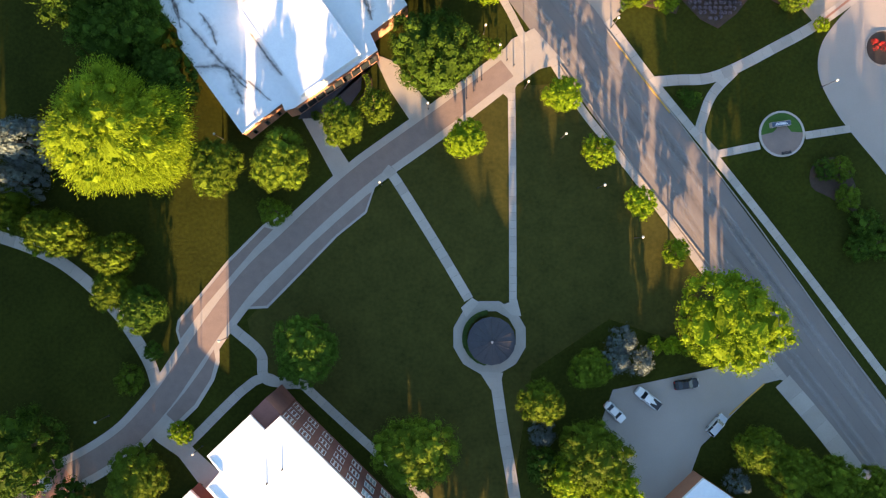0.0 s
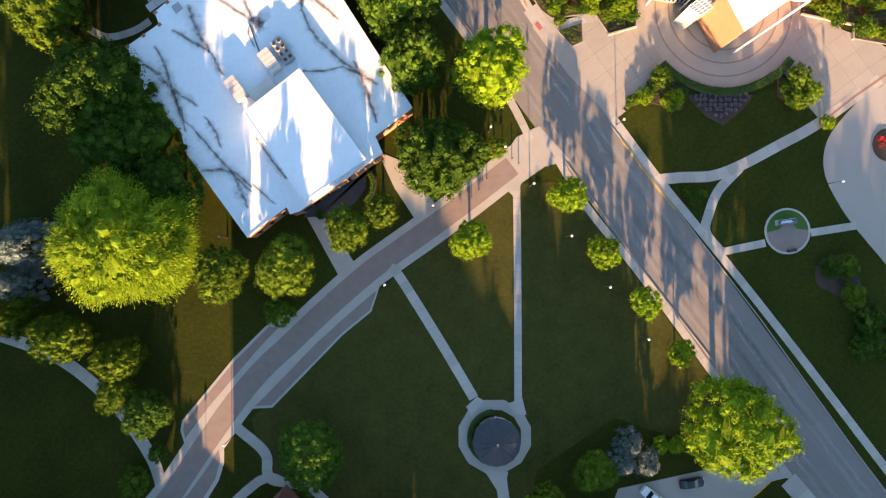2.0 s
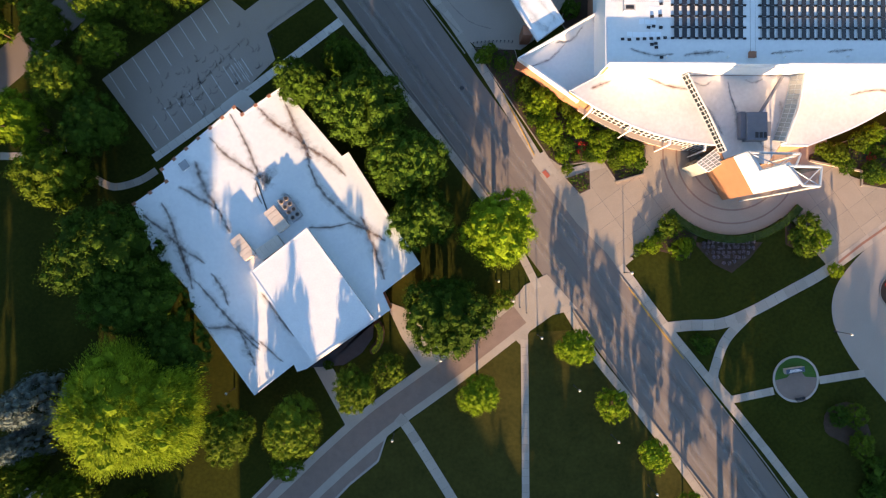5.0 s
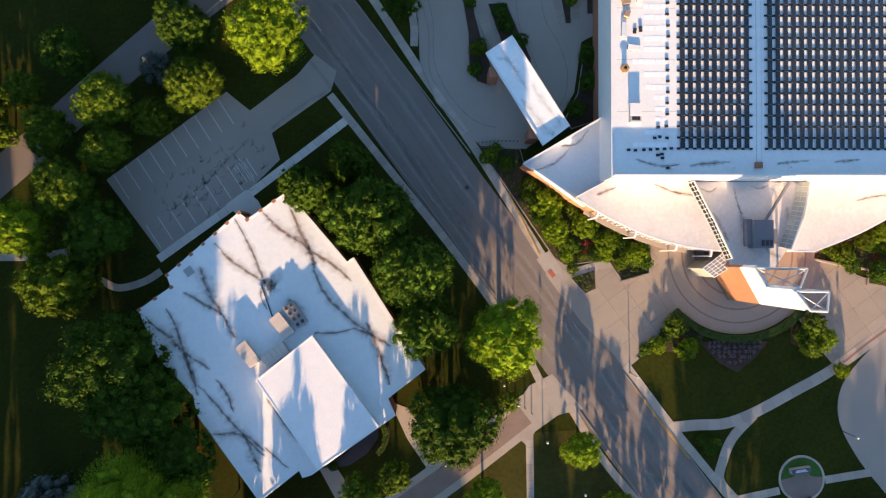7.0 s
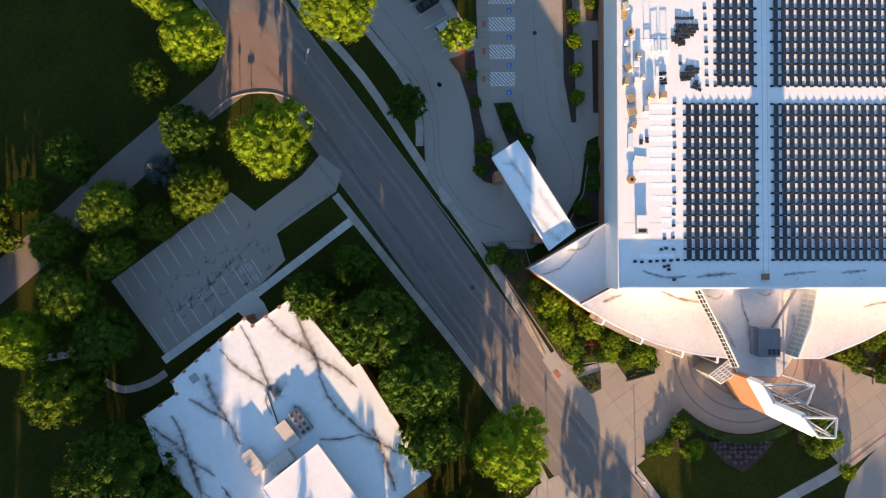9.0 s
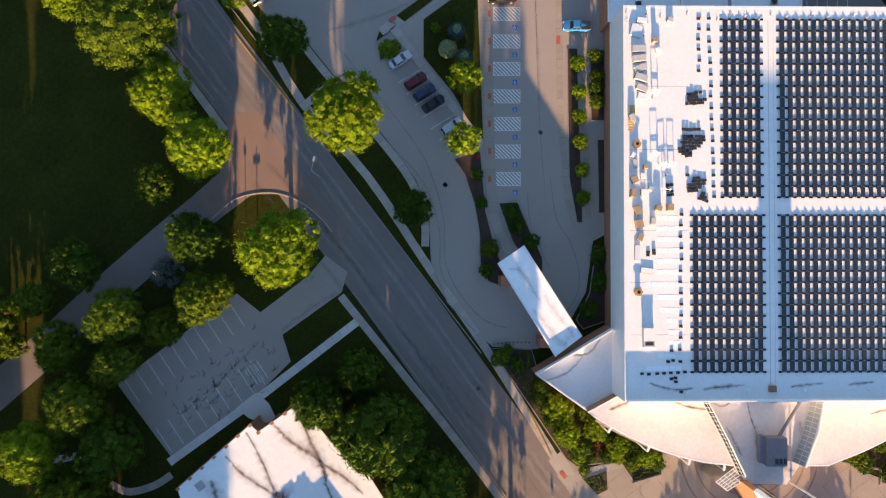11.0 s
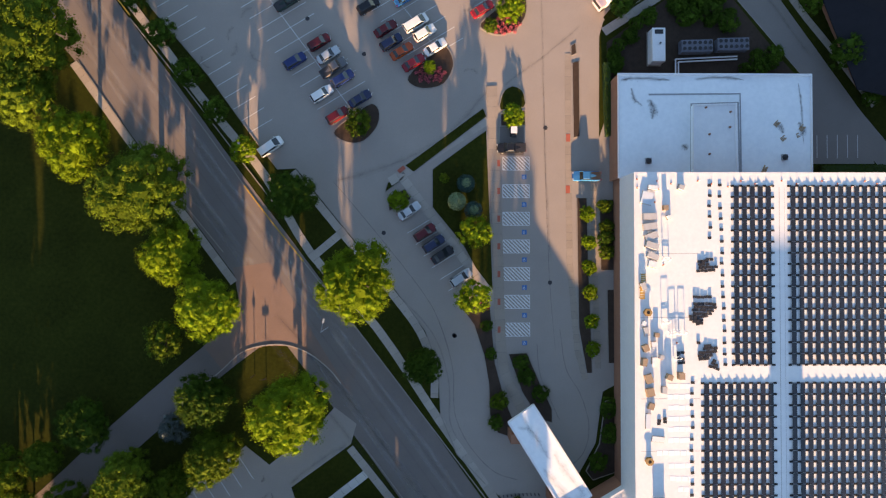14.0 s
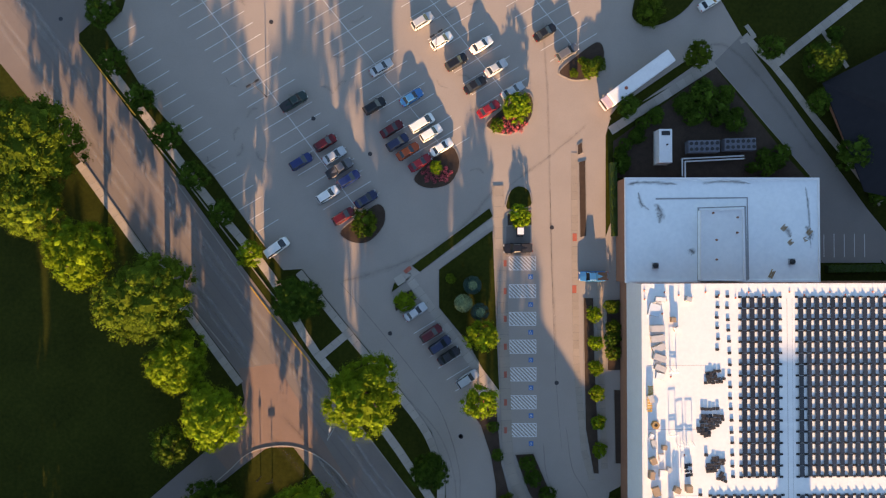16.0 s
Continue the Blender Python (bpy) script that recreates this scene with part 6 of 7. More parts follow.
ground_piece(slab("planting_bed", smooth([(74.1, 18.2), (79.6, 19.1), (82.9, 11.6), (81.8, 8.9), (77.3, 11.6), (73.5, 13.8)], 3, True), 0.0, 0.05, MULCH), "dark mulched bed in the lawn", "planting bed")
ground_piece(slab("planting_bed", smooth([(45.7, 33.0), (53.4, 33.2), (53.9, 30.8), (51.9, 27.2), (50.6, 25.8), (47.5, 30.2)], 3, True), 0.0, 0.05, GRASS), "small grass triangle between paths", "lawn")

# three wide pale-topped trees kept as round clipped globes
def globe_mesh(name, seed, mat):
    """A dense clipped ball of small leaves, of radius 1."""
    rng = np.random.default_rng(seed)
    d = rng.normal(size=(1500, 3))
    d /= np.linalg.norm(d, axis=1)[:, None]
    p = d * rng.uniform(0.86, 1.0, (1500, 1))
    u = np.cross(d + 0.4 * rng.normal(size=d.shape), rng.normal(size=d.shape))
    u /= np.linalg.norm(u, axis=1)[:, None]
    w = np.cross(d, u)
    vs = np.stack([p + u * 0.07, p + w * 0.06, p - u * 0.07, p - w * 0.06], 1).reshape(-1, 3)
    me = bpy.data.meshes.new(name)
    me.from_pydata(vs.tolist(), [], [(k, k + 1, k + 2, k + 3) for k in range(0, len(vs), 4)])
    me.materials.append(mat)
    return me


TEAL = material("needles_teal", (0.035, 0.085, 0.075), (0.018, 0.045, 0.042), 0.6, 0.8, bump=0, island=0.3, spec=0.1)
PALETIP = material("needles_pale", (0.22, 0.3, 0.15), (0.1, 0.15, 0.09), 0.6, 0.8, bump=0, island=0.4, spec=0.1)
for (x, y), mat in zip([(-1.1, 148.4), (-2.8, 145.0), (0.3, 143.3)], (TEAL, PALETIP, TEAL)):
    base = thing("shrub", pose(x, y, 0.14), "round clipped blue-green shrub on the grass", "shrub", "round clipped shrubs")
    crown = new("crown", globe_mesh("crown", int(abs(x) * 3), mat))
    crown.parent = base
    crown.matrix_basis = Matrix.LocRotScale((0, 0, 1.75), None, (1.8, 1.8, 1.75))
    tips = new("pale_top", globe_mesh("pale_top", int(abs(x) * 5), PALETIP))
    tips.parent = base
    tips.matrix_basis = Matrix.LocRotScale((0, 0, 3.0), None, (0.95, 0.95, 0.58))
    stem = new("stem", TRUNKS[0])
    stem.parent = base
    stem.matrix_basis = Matrix.LocRotScale((0, 0, -0.05), None, (1.2, 1.2, 1.0))

# ---- gazebo with its ring ----
GX, GY = 10.9, -15.5
ground_piece(strip("pavement", circle(GX, GY, 6.2, 12, 15, 375), 2.0, 0.0, 0.074, CONCRETE, closed=True), "pale concrete ring path round the gazebo", "footpath")
ground_piece(slab("pavement", [(5.4, -9.8), (7.5, -7.9), (8.9, -8.7), (6.4, -11.7)], 0.0, 0.08, CONCRETE), "concrete flare where the path meets the ring", "footpath")
ground_piece(slab("pavement", [(13.2, -9.3), (16.2, -8.2), (17.0, -11.4), (15.1, -11.2)], 0.0, 0.08, CONCRETE), "concrete flare where the path meets the ring", "footpath")
ground_piece(slab("pavement", [(8.9, -22.0), (13.5, -22.3), (12.8, -25.5), (11.1, -25.5)], 0.0, 0.08, CONCRETE), "concrete flare where the path meets the ring", "footpath")
hedge(circle(GX, GY, 4.85, 22, 95, 262), 1.0, 0.9, "low clipped hedge round the gazebo", 0)
gazebo = thing("gazebo", pose(11.0, -15.8, 0), "round gazebo with a dark slate cone roof", "gazebo")
N = 16
for k in range(N):
    a0, a1 = 6.28319 * k / N, 6.28319 * (k + 1) / N
    vs = []
    for lift in (0.0, 0.12):
        vs += [(4.55 * math.cos(a0), 4.55 * math.sin(a0), 2.8 + lift), (4.55 * math.cos(a1), 4.55 * math.sin(a1), 2.8 + lift), (0.25 * math.cos(a1), 0.25 * math.sin(a1), 4.3 + lift), (0.25 * math.cos(a0), 0.25 * math.sin(a0), 4.3 + lift)]
    mesh("roof_panel", vs, [(3, 2, 1, 0), (4, 5, 6, 7), (0, 1, 5, 4), (1, 2, 6, 5), (2, 3, 7, 6), (3, 0, 4, 7)], SLATE, gazebo)
    beam(gazebo, (4.55 * math.cos(a0), 4.55 * math.sin(a0), 2.95), (0.25 * math.cos(a0), 0.25 * math.sin(a0), 4.45), 0.05, SLATE, "roof_rib")
    if k % 2 == 0:
        beam(gazebo, (4.1 * math.cos(a0), 4.1 * math.sin(a0), 0), (4.1 * math.cos(a0), 4.1 * math.sin(a0), 2.8), 0.12, METAL, "column")
slab("floor", circle(0, 0, 4.1, 24), 0.0, 0.2, CONCRETE, gazebo)
beam(gazebo, (0, 0, 4.3), (0, 0, 4.75), 0.24, STEEL, "finial")
beam(gazebo, (0, 0, 4.75), (0, 0, 5.3), 0.07, STEEL, "finial")

# ---- sign in its round plaza ----
SX, SY = 67.8, 24.0
ground_piece(slab("lawn_island", circle(SX, SY, 4.1, 40, 4, 184), 0.0, 0.06, material("lush_grass", (0.05, 0.12, 0.02), (0.03, 0.08, 0.015), 0.5, 0.95, fine=4.0)), "bright grass half-round behind the sign", "lawn")
ground_piece(slab("pavement", circle(SX, SY, 4.1, 40, 184, 364) + [(SX + 1.9, SY + 0.4), (SX + 1.0, SY + 1.5), (SX - 0.6, SY + 1.5), (SX - 1.7, SY + 0.3)], 0.0, 0.075, PAVER), "half-round of grey pavers before the sign", "plaza")
ground_piece(strip("kerb", circle(SX, SY, 4.3, 44), 0.4, 0.0, 0.14, CONCRETE, closed=True), "round concrete kerb of the sign plaza", "kerb")
sign = thing("monument_sign", pose(67.2, 25.8, 0.06, 0, 0, 8), "long low sign block with a blue-grey panel and pale cap", "sign")
bm = bmesh.new()
box(bm, -1.9, -0.5, 0, 1.9, 0.5, 0.9)
bmesh.ops.bevel(bm, geom=bm.edges[:], offset=0.05, segments=1, affect="EDGES")
part("body", bm, CONCRETE, sign)
bm = bmesh.new()
box(bm, -1.8, -0.42, 0.9, 1.8, 0.42, 0.97)
part("panel", bm, material("sign_blue", (0.06, 0.09, 0.14), (0.045, 0.07, 0.11), 1.0, 0.5, bump=0.05), sign)
for k in range(3):
    bm = bmesh.new()
    box(bm, -1.25 + 0.1 * k, -0.24 + k * 0.17, 0.97, 1.25 - 0.2 * k, -0.14 + k * 0.17, 0.985)
    part("lettering_bar", bm, METAL, sign)
for k in range(3):
    bm = bmesh.new()
    box(bm, -1.3, -0.56, 0.25 + k * 0.2, 1.3, -0.5, 0.36 + k * 0.2)
    part("lettering_bar", bm, DARKSTEEL, sign)


def bench(x, y, turn, label="dark metal park bench"):
    b = thing("bench", pose(x, y, 0.07, 0, 0, turn), label, "bench", "benches")
    for k in range(4):
        bm = bmesh.new()
        box(bm, -0.9, -0.25 + k * 0.13, 0.42, 0.9, -0.15 + k * 0.13, 0.46)
        part("slat", bm, DARKSTEEL, b)
    bm = bmesh.new()
    box(bm, -0.9, 0.28, 0.46, 0.9, 0.33, 0.85)
    part("backrest", bm, DARKSTEEL, b)
    for s in (-0.75, 0.75):
        bm = bmesh.new()
        box(bm, s - 0.05, -0.22, 0, s + 0.05, 0.3, 0.42)
        part("leg", bm, DARKSTEEL, b)


bench(68.5, 20.3, 190)


# ---- painted markings ----
def line(parent, a, b, z, width=0.11, mat=None):
    return strip("marking", [a, b], width, z, z + 0.005, mat or PAINT, parent)


def marks(label):
    return thing("bay_markings", O, label, "road marking", kind="structure")


def stall_row(a, b, reach, angle, both=True, pitch=2.72, spine=True, z=0.037):
    """White bay lines along the spine from a to b."""
    m = marks("worn white parking bay lines")
    a, b = Vector(a), Vector(b)
    d = (b - a).normalized()
    if spine:
        line(m, a, b, z)
    q = Vector((math.cos(radians(angle)), math.sin(radians(angle)))) * reach
    n = int((b - a).length / pitch)
    for k in range(n + 1):
        p = a + d * (k * pitch)
        line(m, p - q if both else p, p + q, z + 0.006)


stall_row((-54.2, 204.9), (-23.1, 163.0), 5.3, 31)
stall_row((-40.2, 216.4), (-4.8, 172.5), 5.3, 31)
stall_row((-16.8, 213.3), (6.7, 183.8), 5.3, 31)
stall_row((1.8, 215.6), (18.8, 194.2), 5.3, 31)
stall_row((-69.8, 195.7), (-41.5, 157.1), 5.0, 31, False, spine=False)
stall_row((-10.9, 146.2), (1.8, 128.2), -5.2, 31, False, spine=False)
stall_row((-64.5, 82.6), (-43.1, 98.1), 5.6, -57, False, 2.72, False, 0.035)
stall_row((-55.3, 68.4), (-36.0, 82.4), 5.4, 123, False, 2.72, False, 0.035)
hat_m = marks("white hatched access aisle in the small car park")
for (ax, ay), (bx2, by2) in zip([(-41.6, 84.0), (-41.2, 84.4), (-40.6, 84.8), (-39.9, 85.2), (-39.3, 85.7)], [(-39.6, 80.8), (-39.0, 81.1), (-38.4, 81.5), (-37.8, 82.0), (-37.1, 82.4)]):
    line(hat_m, (ax, ay), (bx2, by2), 0.047)
# accessible bays: hatched aisles and blue squares
WHEEL = material("white_symbol", (0.7, 0.7, 0.7), None, 2.0, 0.8)
HX0, HY0 = 6.1, 151.2
HX1, HY1 = 11.5, 119.2
pitch = (HY1 - HY0) / 6
for k in range(7):
    m = marks("white hatched aisle of an accessible parking bay")
    yb, xb = HY0 + k * pitch, HX0 + (HX1 - 5.4 - HX0) * k / 6
    w, h = 5.15, 2.55
    for a, b in (((xb, yb), (xb + w, yb)), ((xb, yb + h), (xb + w, yb + h)), ((xb, yb), (xb, yb + h)), ((xb + w, yb), (xb + w, yb + h))):
        line(m, a, b, 0.038)
    for j in range(-3, 9):
        s0 = j * 0.72
        p0, p1 = max(0.0, s0), min(w, s0 + h)
        if p1 > p0:
            line(m, (xb + p0, yb + h - (p0 - s0)), (xb + p1, yb + h - (p1 - s0)), 0.044, 0.24)
    q = marks("blue painted square with a white wheelchair mark")
    slab("field", [(xb + 3.7, yb - 1.75), (xb + 4.6, yb - 1.75), (xb + 4.6, yb - 0.85), (xb + 3.7, yb - 0.85)], 0.038, 0.043, BLUEPAINT, q)
    strip("symbol", circle(xb + 4.1, yb - 1.42, 0.2, 10), 0.07, 0.043, 0.048, WHEEL, q, closed=True)
    line(q, (xb + 4.1, yb - 1.0), (xb + 4.15, yb - 1.3), 0.043, 0.08, WHEEL)
    t = marks("red tactile plate at a dropped kerb")
    slab("plate", [(xb - 1.05, yb + 0.7), (xb - 0.5, yb + 0.7), (xb - 0.5, yb + 1.9), (xb - 1.05, yb + 1.9)], 0.155, 0.172, REDPAINT, t)
for x, y, a in ((19.4, 63.6, -52), (-13.4, 151.3, 40), (18.8, 157.5, 90), (18.7, 147.5, 90), (4.2, 164.4, 30)):
    t = marks("red tactile plate at a dropped kerb")
    m = pose(x, y, 0.062, 0, 0, a)
    bm = bmesh.new()
    box(bm, -0.75, -0.4, 0, 0.75, 0.4, 0.012, m @ pose(0, 0, 0.11 if abs(a - 40) < 1 else 0.02))
    part("plate", bm, REDPAINT, t)
redline = marks("thin red brick band across the drive")
strip("band", [(76.3, 46.5), (81.0, 50.2), (89.9, 56.3)], 0.45, 0.07, 0.078, BRICKPAVE, redline)
# yellow kerbs and lines
for pts in ([(-43.5, 148.2), (-38.6, 141.7), (-32.1, 133.6)], [(35.4, 41.7), (39.8, 35.7), (45.9, 28.0)], [(-76.2, 195.0), (-70.8, 187.9), (-65.4, 180.9)], [(64.1, -24.5), (57.2, -30.5)], [(11.1, 79.2), (17.1, 67.2)]):
    kerb(pts, False, 0, YELLOWPAINT)
for pts in ([(33.4, 44.4), (47.5, 26.4), (62.4, 7.0), (78.8, -15.8), (88.2, -28.7)], [(23.9, 38.3), (29.9, 30.1), (39.8, 15.9), (53.5, -1.6)], [(-20.9, 98.7), (-11.2, 85.7), (-1.4, 72.7), (8.4, 59.4)], [(-58.6, 169.4), (-43.5, 148.2)], [(-32.1, 133.6), (-20.2, 118.4), (3.7, 86.9)], [(-65.4, 180.3), (-55.7, 168.2), (-37.3, 144.1)], [(-75.0, 171.7), (-62.9, 154.4), (-47.5, 135.5)]):
    kerb(pts)

kerb([(-25.0, 110.3), (-27.2, 113.0), (-31.0, 116.0), (-35.3, 117.6), (-39.6, 117.6), (-43.9, 116.3), (-47.6, 113.0), (-52.0, 109.2)], False, 4, CONCRETE)
# worn streaks and sealed cracks on the paving
rs = random.Random(21)
SEALED = stain_material("sealed_crack", (0.06, 0.057, 0.055), 0.5)
worn = thing("road_wear", O, "dark oil and tyre streaks on the paving", "road wear", kind="structure")
for pts, w, z in (([(-37.5, 123.8), (-24.5, 108.6), (-9.3, 88.6), (3.6, 71.8)], 0.9, 0.038), ([(-40.1, 120.5), (-27.7, 105.4), (-12.6, 85.9), (1.5, 68.6)], 0.9, 0.0385), ([(25.5, 43.3), (36.5, 29.0), (50.8, 10.4), (69.4, -14.7)], 0.9, 0.038), ([(31.0, 41.1), (42.0, 26.9), (55.2, 9.4), (72.7, -14.7)], 0.8, 0.0385),
                  ([(-26.6, 148.9), (-15.7, 152.1), (-4.9, 157.6), (3.9, 167.4)], 0.8, 0.046), ([(12.7, 200.3), (13.8, 181.6), (14.2, 157.5), (15.2, 133.6)], 0.4, 0.046), ([(21.4, 179.4), (14.8, 173.9), (6.1, 167.4)], 0.5, 0.0465), ([(-54.3, 74.8), (-45.7, 82.4), (-38.2, 90.0)], 0.4, 0.046),
                  ([(-35.0, 91.1), (-28.5, 96.0), (-23.7, 98.7)], 0.7, 0.046), ([(-13.7, 127.0), (-7.2, 119.4), (-4.4, 110.7), (-3.9, 102.1), (0.4, 94.5)], 0.25, 0.046), ([(36.9, 187.2), (45.8, 194.9), (53.5, 190.5), (66.7, 172.9)], 0.6, 0.046)):
    stain(worn, pts, w, z, OIL, False)
for pts, w in (([(-26.6, 149.2), (-17.0, 137.6), (-9.2, 127.5), (-6.0, 121.5), (-3.6, 113.0), (-3.2, 104.5), (-0.4, 98.3), (4.2, 93.4), (9.0, 91.6)], 0.16), ([(17.0, 121.0), (18.2, 113.0), (21.0, 108.0), (22.6, 102.0), (21.5, 96.8), (17.6, 93.0)], 0.14), ([(12.6, 118.0), (13.2, 112.0), (15.6, 106.0), (17.0, 103.0)], 0.14), ([(14.1, 168.0), (14.4, 150.0), (15.1, 130.0), (16.2, 116.0)], 0.1)):
    stain(worn, pts, w, 0.0472, SEALED, False)
for k in range(26):
    x, y = -55.8, 209.8
    x, y = x + rs.uniform(0, 62), y - rs.uniform(0, 45)
    a = rs.uniform(0, 6.28)
    stain(worn, [(x, y), (x + 1.5 * math.cos(a), y + 1.5 * math.sin(a)), (x + 3 * math.cos(a + 0.4), y + 3 * math.sin(a + 0.4))], rs.uniform(0.3, 0.8), 0.05 + k * 0.0002, OIL)
for k in range(90):
    x, y = -54.3, 74.8
    q = rs.uniform(0, 1)
    x, y = x + 19 * q + rs.uniform(-4.5, 4.5), y + 14 * q + rs.uniform(-4.5, 4.5)
    a = rs.uniform(-0.3, 1.6)
    stain(worn, [(x, y), (x + 0.7 * math.cos(a), y + 0.7 * math.sin(a)), (x + 1.5 * math.cos(a + 0.5), y + 1.5 * math.sin(a + 0.5))], rs.uniform(0.15, 0.45), 0.052 + k * 0.0002, SEALED)
COVERS = [(-39.6, 199.0), (-79.7, 199.4), (-20.6, 173.6), (-16.8, 139.1), (14.4, 159.4), (15.2, 129.5), (-3.3, 119.4), (-31.5, 180.4), (-3.2, 119.3), (3.1, 80.2)]
for x, y in COVERS:
    c = thing("manhole_cover", pose(x, y, 0.036), "round dark iron manhole cover", "manhole cover", "manhole covers")
    bm = bmesh.new()
    limb(bm, (0, 0, 0), (0, 0, 0.02), 0.42, 0.4, 14)
    part("lid", bm, DARKSTEEL, c)


# ---- vehicles ----
def car_paint(name, colour):
    return material(name, colour, tuple(c * 0.92 for c in colour), 1.0, 0.25, fine=3.0, bump=0.0, spec=0.6)


PAINTS = {
    "white": car_paint("paint_white", (0.75, 0.75, 0.74)), "silver": car_paint("paint_silver", (0.42, 0.45, 0.48)), "black": car_paint("paint_black", (0.012, 0.012, 0.014)),
    "dark red": car_paint("paint_dark_red", (0.10, 0.007, 0.010)), "red": car_paint("paint_red", (0.2, 0.012, 0.02)), "blue": car_paint("paint_blue", (0.012, 0.028, 0.12)), "bright blue": car_paint("paint_bright_blue", (0.03, 0.17, 0.4)),
    "navy": car_paint("paint_navy", (0.015, 0.025, 0.07)), "orange": car_paint("paint_orange", (0.38, 0.065, 0.015)), "dark green": car_paint("paint_green", (0.018, 0.04, 0.036)), "grey": car_paint("paint_grey", (0.12, 0.12, 0.13)),
}
HEADLIGHT = material("headlight", (0.7, 0.7, 0.68), None, 2.0, 0.15, bump=0.0, spec=0.6)
TAILLIGHT = material("taillight", (0.35, 0.01, 0.01), None, 2.0, 0.2, bump=0.0)
SHAPES = {  # length, width, outline of the body (share of length, height), roof span at its foot and top, roof height
    "saloon": (4.75, 1.82, [(0, 0.62), (0.03, 0.86), (0.16, 0.95), (0.7, 0.93), (0.96, 0.76), (1, 0.55)], (0.13, 0.74), (0.28, 0.56), 1.42),
    "suv": (4.6, 1.86, [(0, 0.7), (0.01, 1.02), (0.05, 1.06), (0.74, 1.04), (0.97, 0.9), (1, 0.6)], (0.02, 0.76), (0.1, 0.58), 1.7),
    "van": (5.1, 1.98, [(0, 0.7), (0.01, 1.1), (0.05, 1.12), (0.8, 1.08), (0.98, 0.88), (1, 0.6)], (0.01, 0.86), (0.04, 0.66), 1.82),
    "pickup": (5.6, 1.95, [(0, 0.75), (0.01, 1.02), (0.3, 1.04), (0.76, 1.05), (0.97, 0.95), (1, 0.62)], (0.38, 0.77), (0.44, 0.66), 1.82),
}


def loft(bm, sections):
    rings = [[bm.verts.new(p) for p in s] for s in sections]
    n = len(rings[0])
    for a, b in zip(rings, rings[1:]):
        for k in range(n):
            bm.faces.new((a[k], a[(k + 1) % n], b[(k + 1) % n], b[k]))
    bm.faces.new(rings[0][::-1])
    bm.faces.new(rings[-1])


def car(x, y, turn, colour, shape="saloon", z=0.037):
    length, width, outline, foot, top, roof = SHAPES[shape]
    where = "parked on the concrete"
    v = thing({"pickup": "pickup_truck", "van": "minivan"}.get(shape, "car"), pose(x, y, z, 0, 0, turn), f"{colour} {'pickup truck' if shape == 'pickup' else shape if shape != 'saloon' else 'saloon car'} {where}", "pickup" if shape == "pickup" else "car", "parked cars")
    paint = PAINTS[colour]
    X = lambda s: (s - 0.5) * length
    w = width / 2
    bm = bmesh.new()
    secs = []
    fuller = []
    for (s0, h0), (s1, h1) in zip(outline, outline[1:]):
        steps = 3 if s0 < 0.2 or s1 > 0.8 else 1
        fuller += [(s0 + (s1 - s0) * k / steps, h0 + (h1 - h0) * k / steps) for k in range(steps)]
    for s, h in fuller + [outline[-1]]:
        taper = 1 - 0.30 * abs(2 * s - 1) ** 12 - 0.03 * abs(2 * s - 1) ** 3
        ww = w * taper
        secs.append([(X(s), -ww, 0.28), (X(s), ww, 0.28), (X(s), ww, h * 0.72), (X(s), ww * 0.9, h), (X(s), 0, h + 0.03), (X(s), -ww * 0.9, h), (X(s), -ww, h * 0.72)])
    loft(bm, secs)
    part("body", bm, paint, v)
    hood = max(h for s, h in outline) - 0.06
    bm = bmesh.new()
    loft(bm, [[(X(foot[0]), -w * 0.88, hood), (X(foot[1]), -w * 0.88, hood), (X(foot[1]), w * 0.88, hood), (X(foot[0]), w * 0.88, hood)],
              [(X(top[0]), -w * 0.72, roof - 0.06), (X(top[1]), -w * 0.72, roof - 0.06), (X(top[1]), w * 0.72, roof - 0.06), (X(top[0]), w * 0.72, roof - 0.06)]])
    part("cabin_glass", bm, GLASS, v)
    bm = bmesh.new()
    loft(bm, [[(X(top[0]) - 0.05, -w * 0.75, roof - 0.07), (X(top[1]) + 0.05, -w * 0.75, roof - 0.07), (X(top[1]) + 0.05, w * 0.75, roof - 0.07), (X(top[0]) - 0.05, w * 0.75, roof - 0.07)],
              [(X(top[0]) + 0.06, -w * 0.66, roof), (X(top[1]) - 0.06, -w * 0.66, roof), (X(top[1]) - 0.06, w * 0.66, roof), (X(top[0]) + 0.06, w * 0.66, roof)]])
    part("roof_panel", bm, paint, v)
    for sgn in (-1, 1):
        mid = (top[0] + top[1]) / 2
        for s0, s1 in ((foot[0], top[0]), (foot[1], top[1]), (mid, mid)):
            beam(v, (X(s0), sgn * w * 0.885, hood), (X(s1), sgn * w * 0.735, roof - 0.05), 0.045, paint, "pillar")
        bm = bmesh.new()
        box(bm, X(foot[1]) - 0.32, sgn * w * 1.0 - 0.1, hood - 0.02, X(foot[1]) - 0.16, sgn * w * 1.0 + 0.1, hood + 0.12)
        part("mirror", bm, paint, v)
        for s in (0.18, 0.81):
            bm = bmesh.new()
            limb(bm, (X(s), sgn * (w - 0.2), 0.33), (X(s), sgn * (w + 0.01), 0.33), 0.33, 0.33, 14)
            wheel = part("wheel", bm, TYRE, v)
            bm = bmesh.new()
            limb(bm, (X(s), sgn * (w - 0.02), 0.33), (X(s), sgn * (w + 0.03), 0.33), 0.2, 0.18, 10)
            part("rim", bm, STEEL, wheel)
        bm = bmesh.new()
        h1 = outline[-2][1]
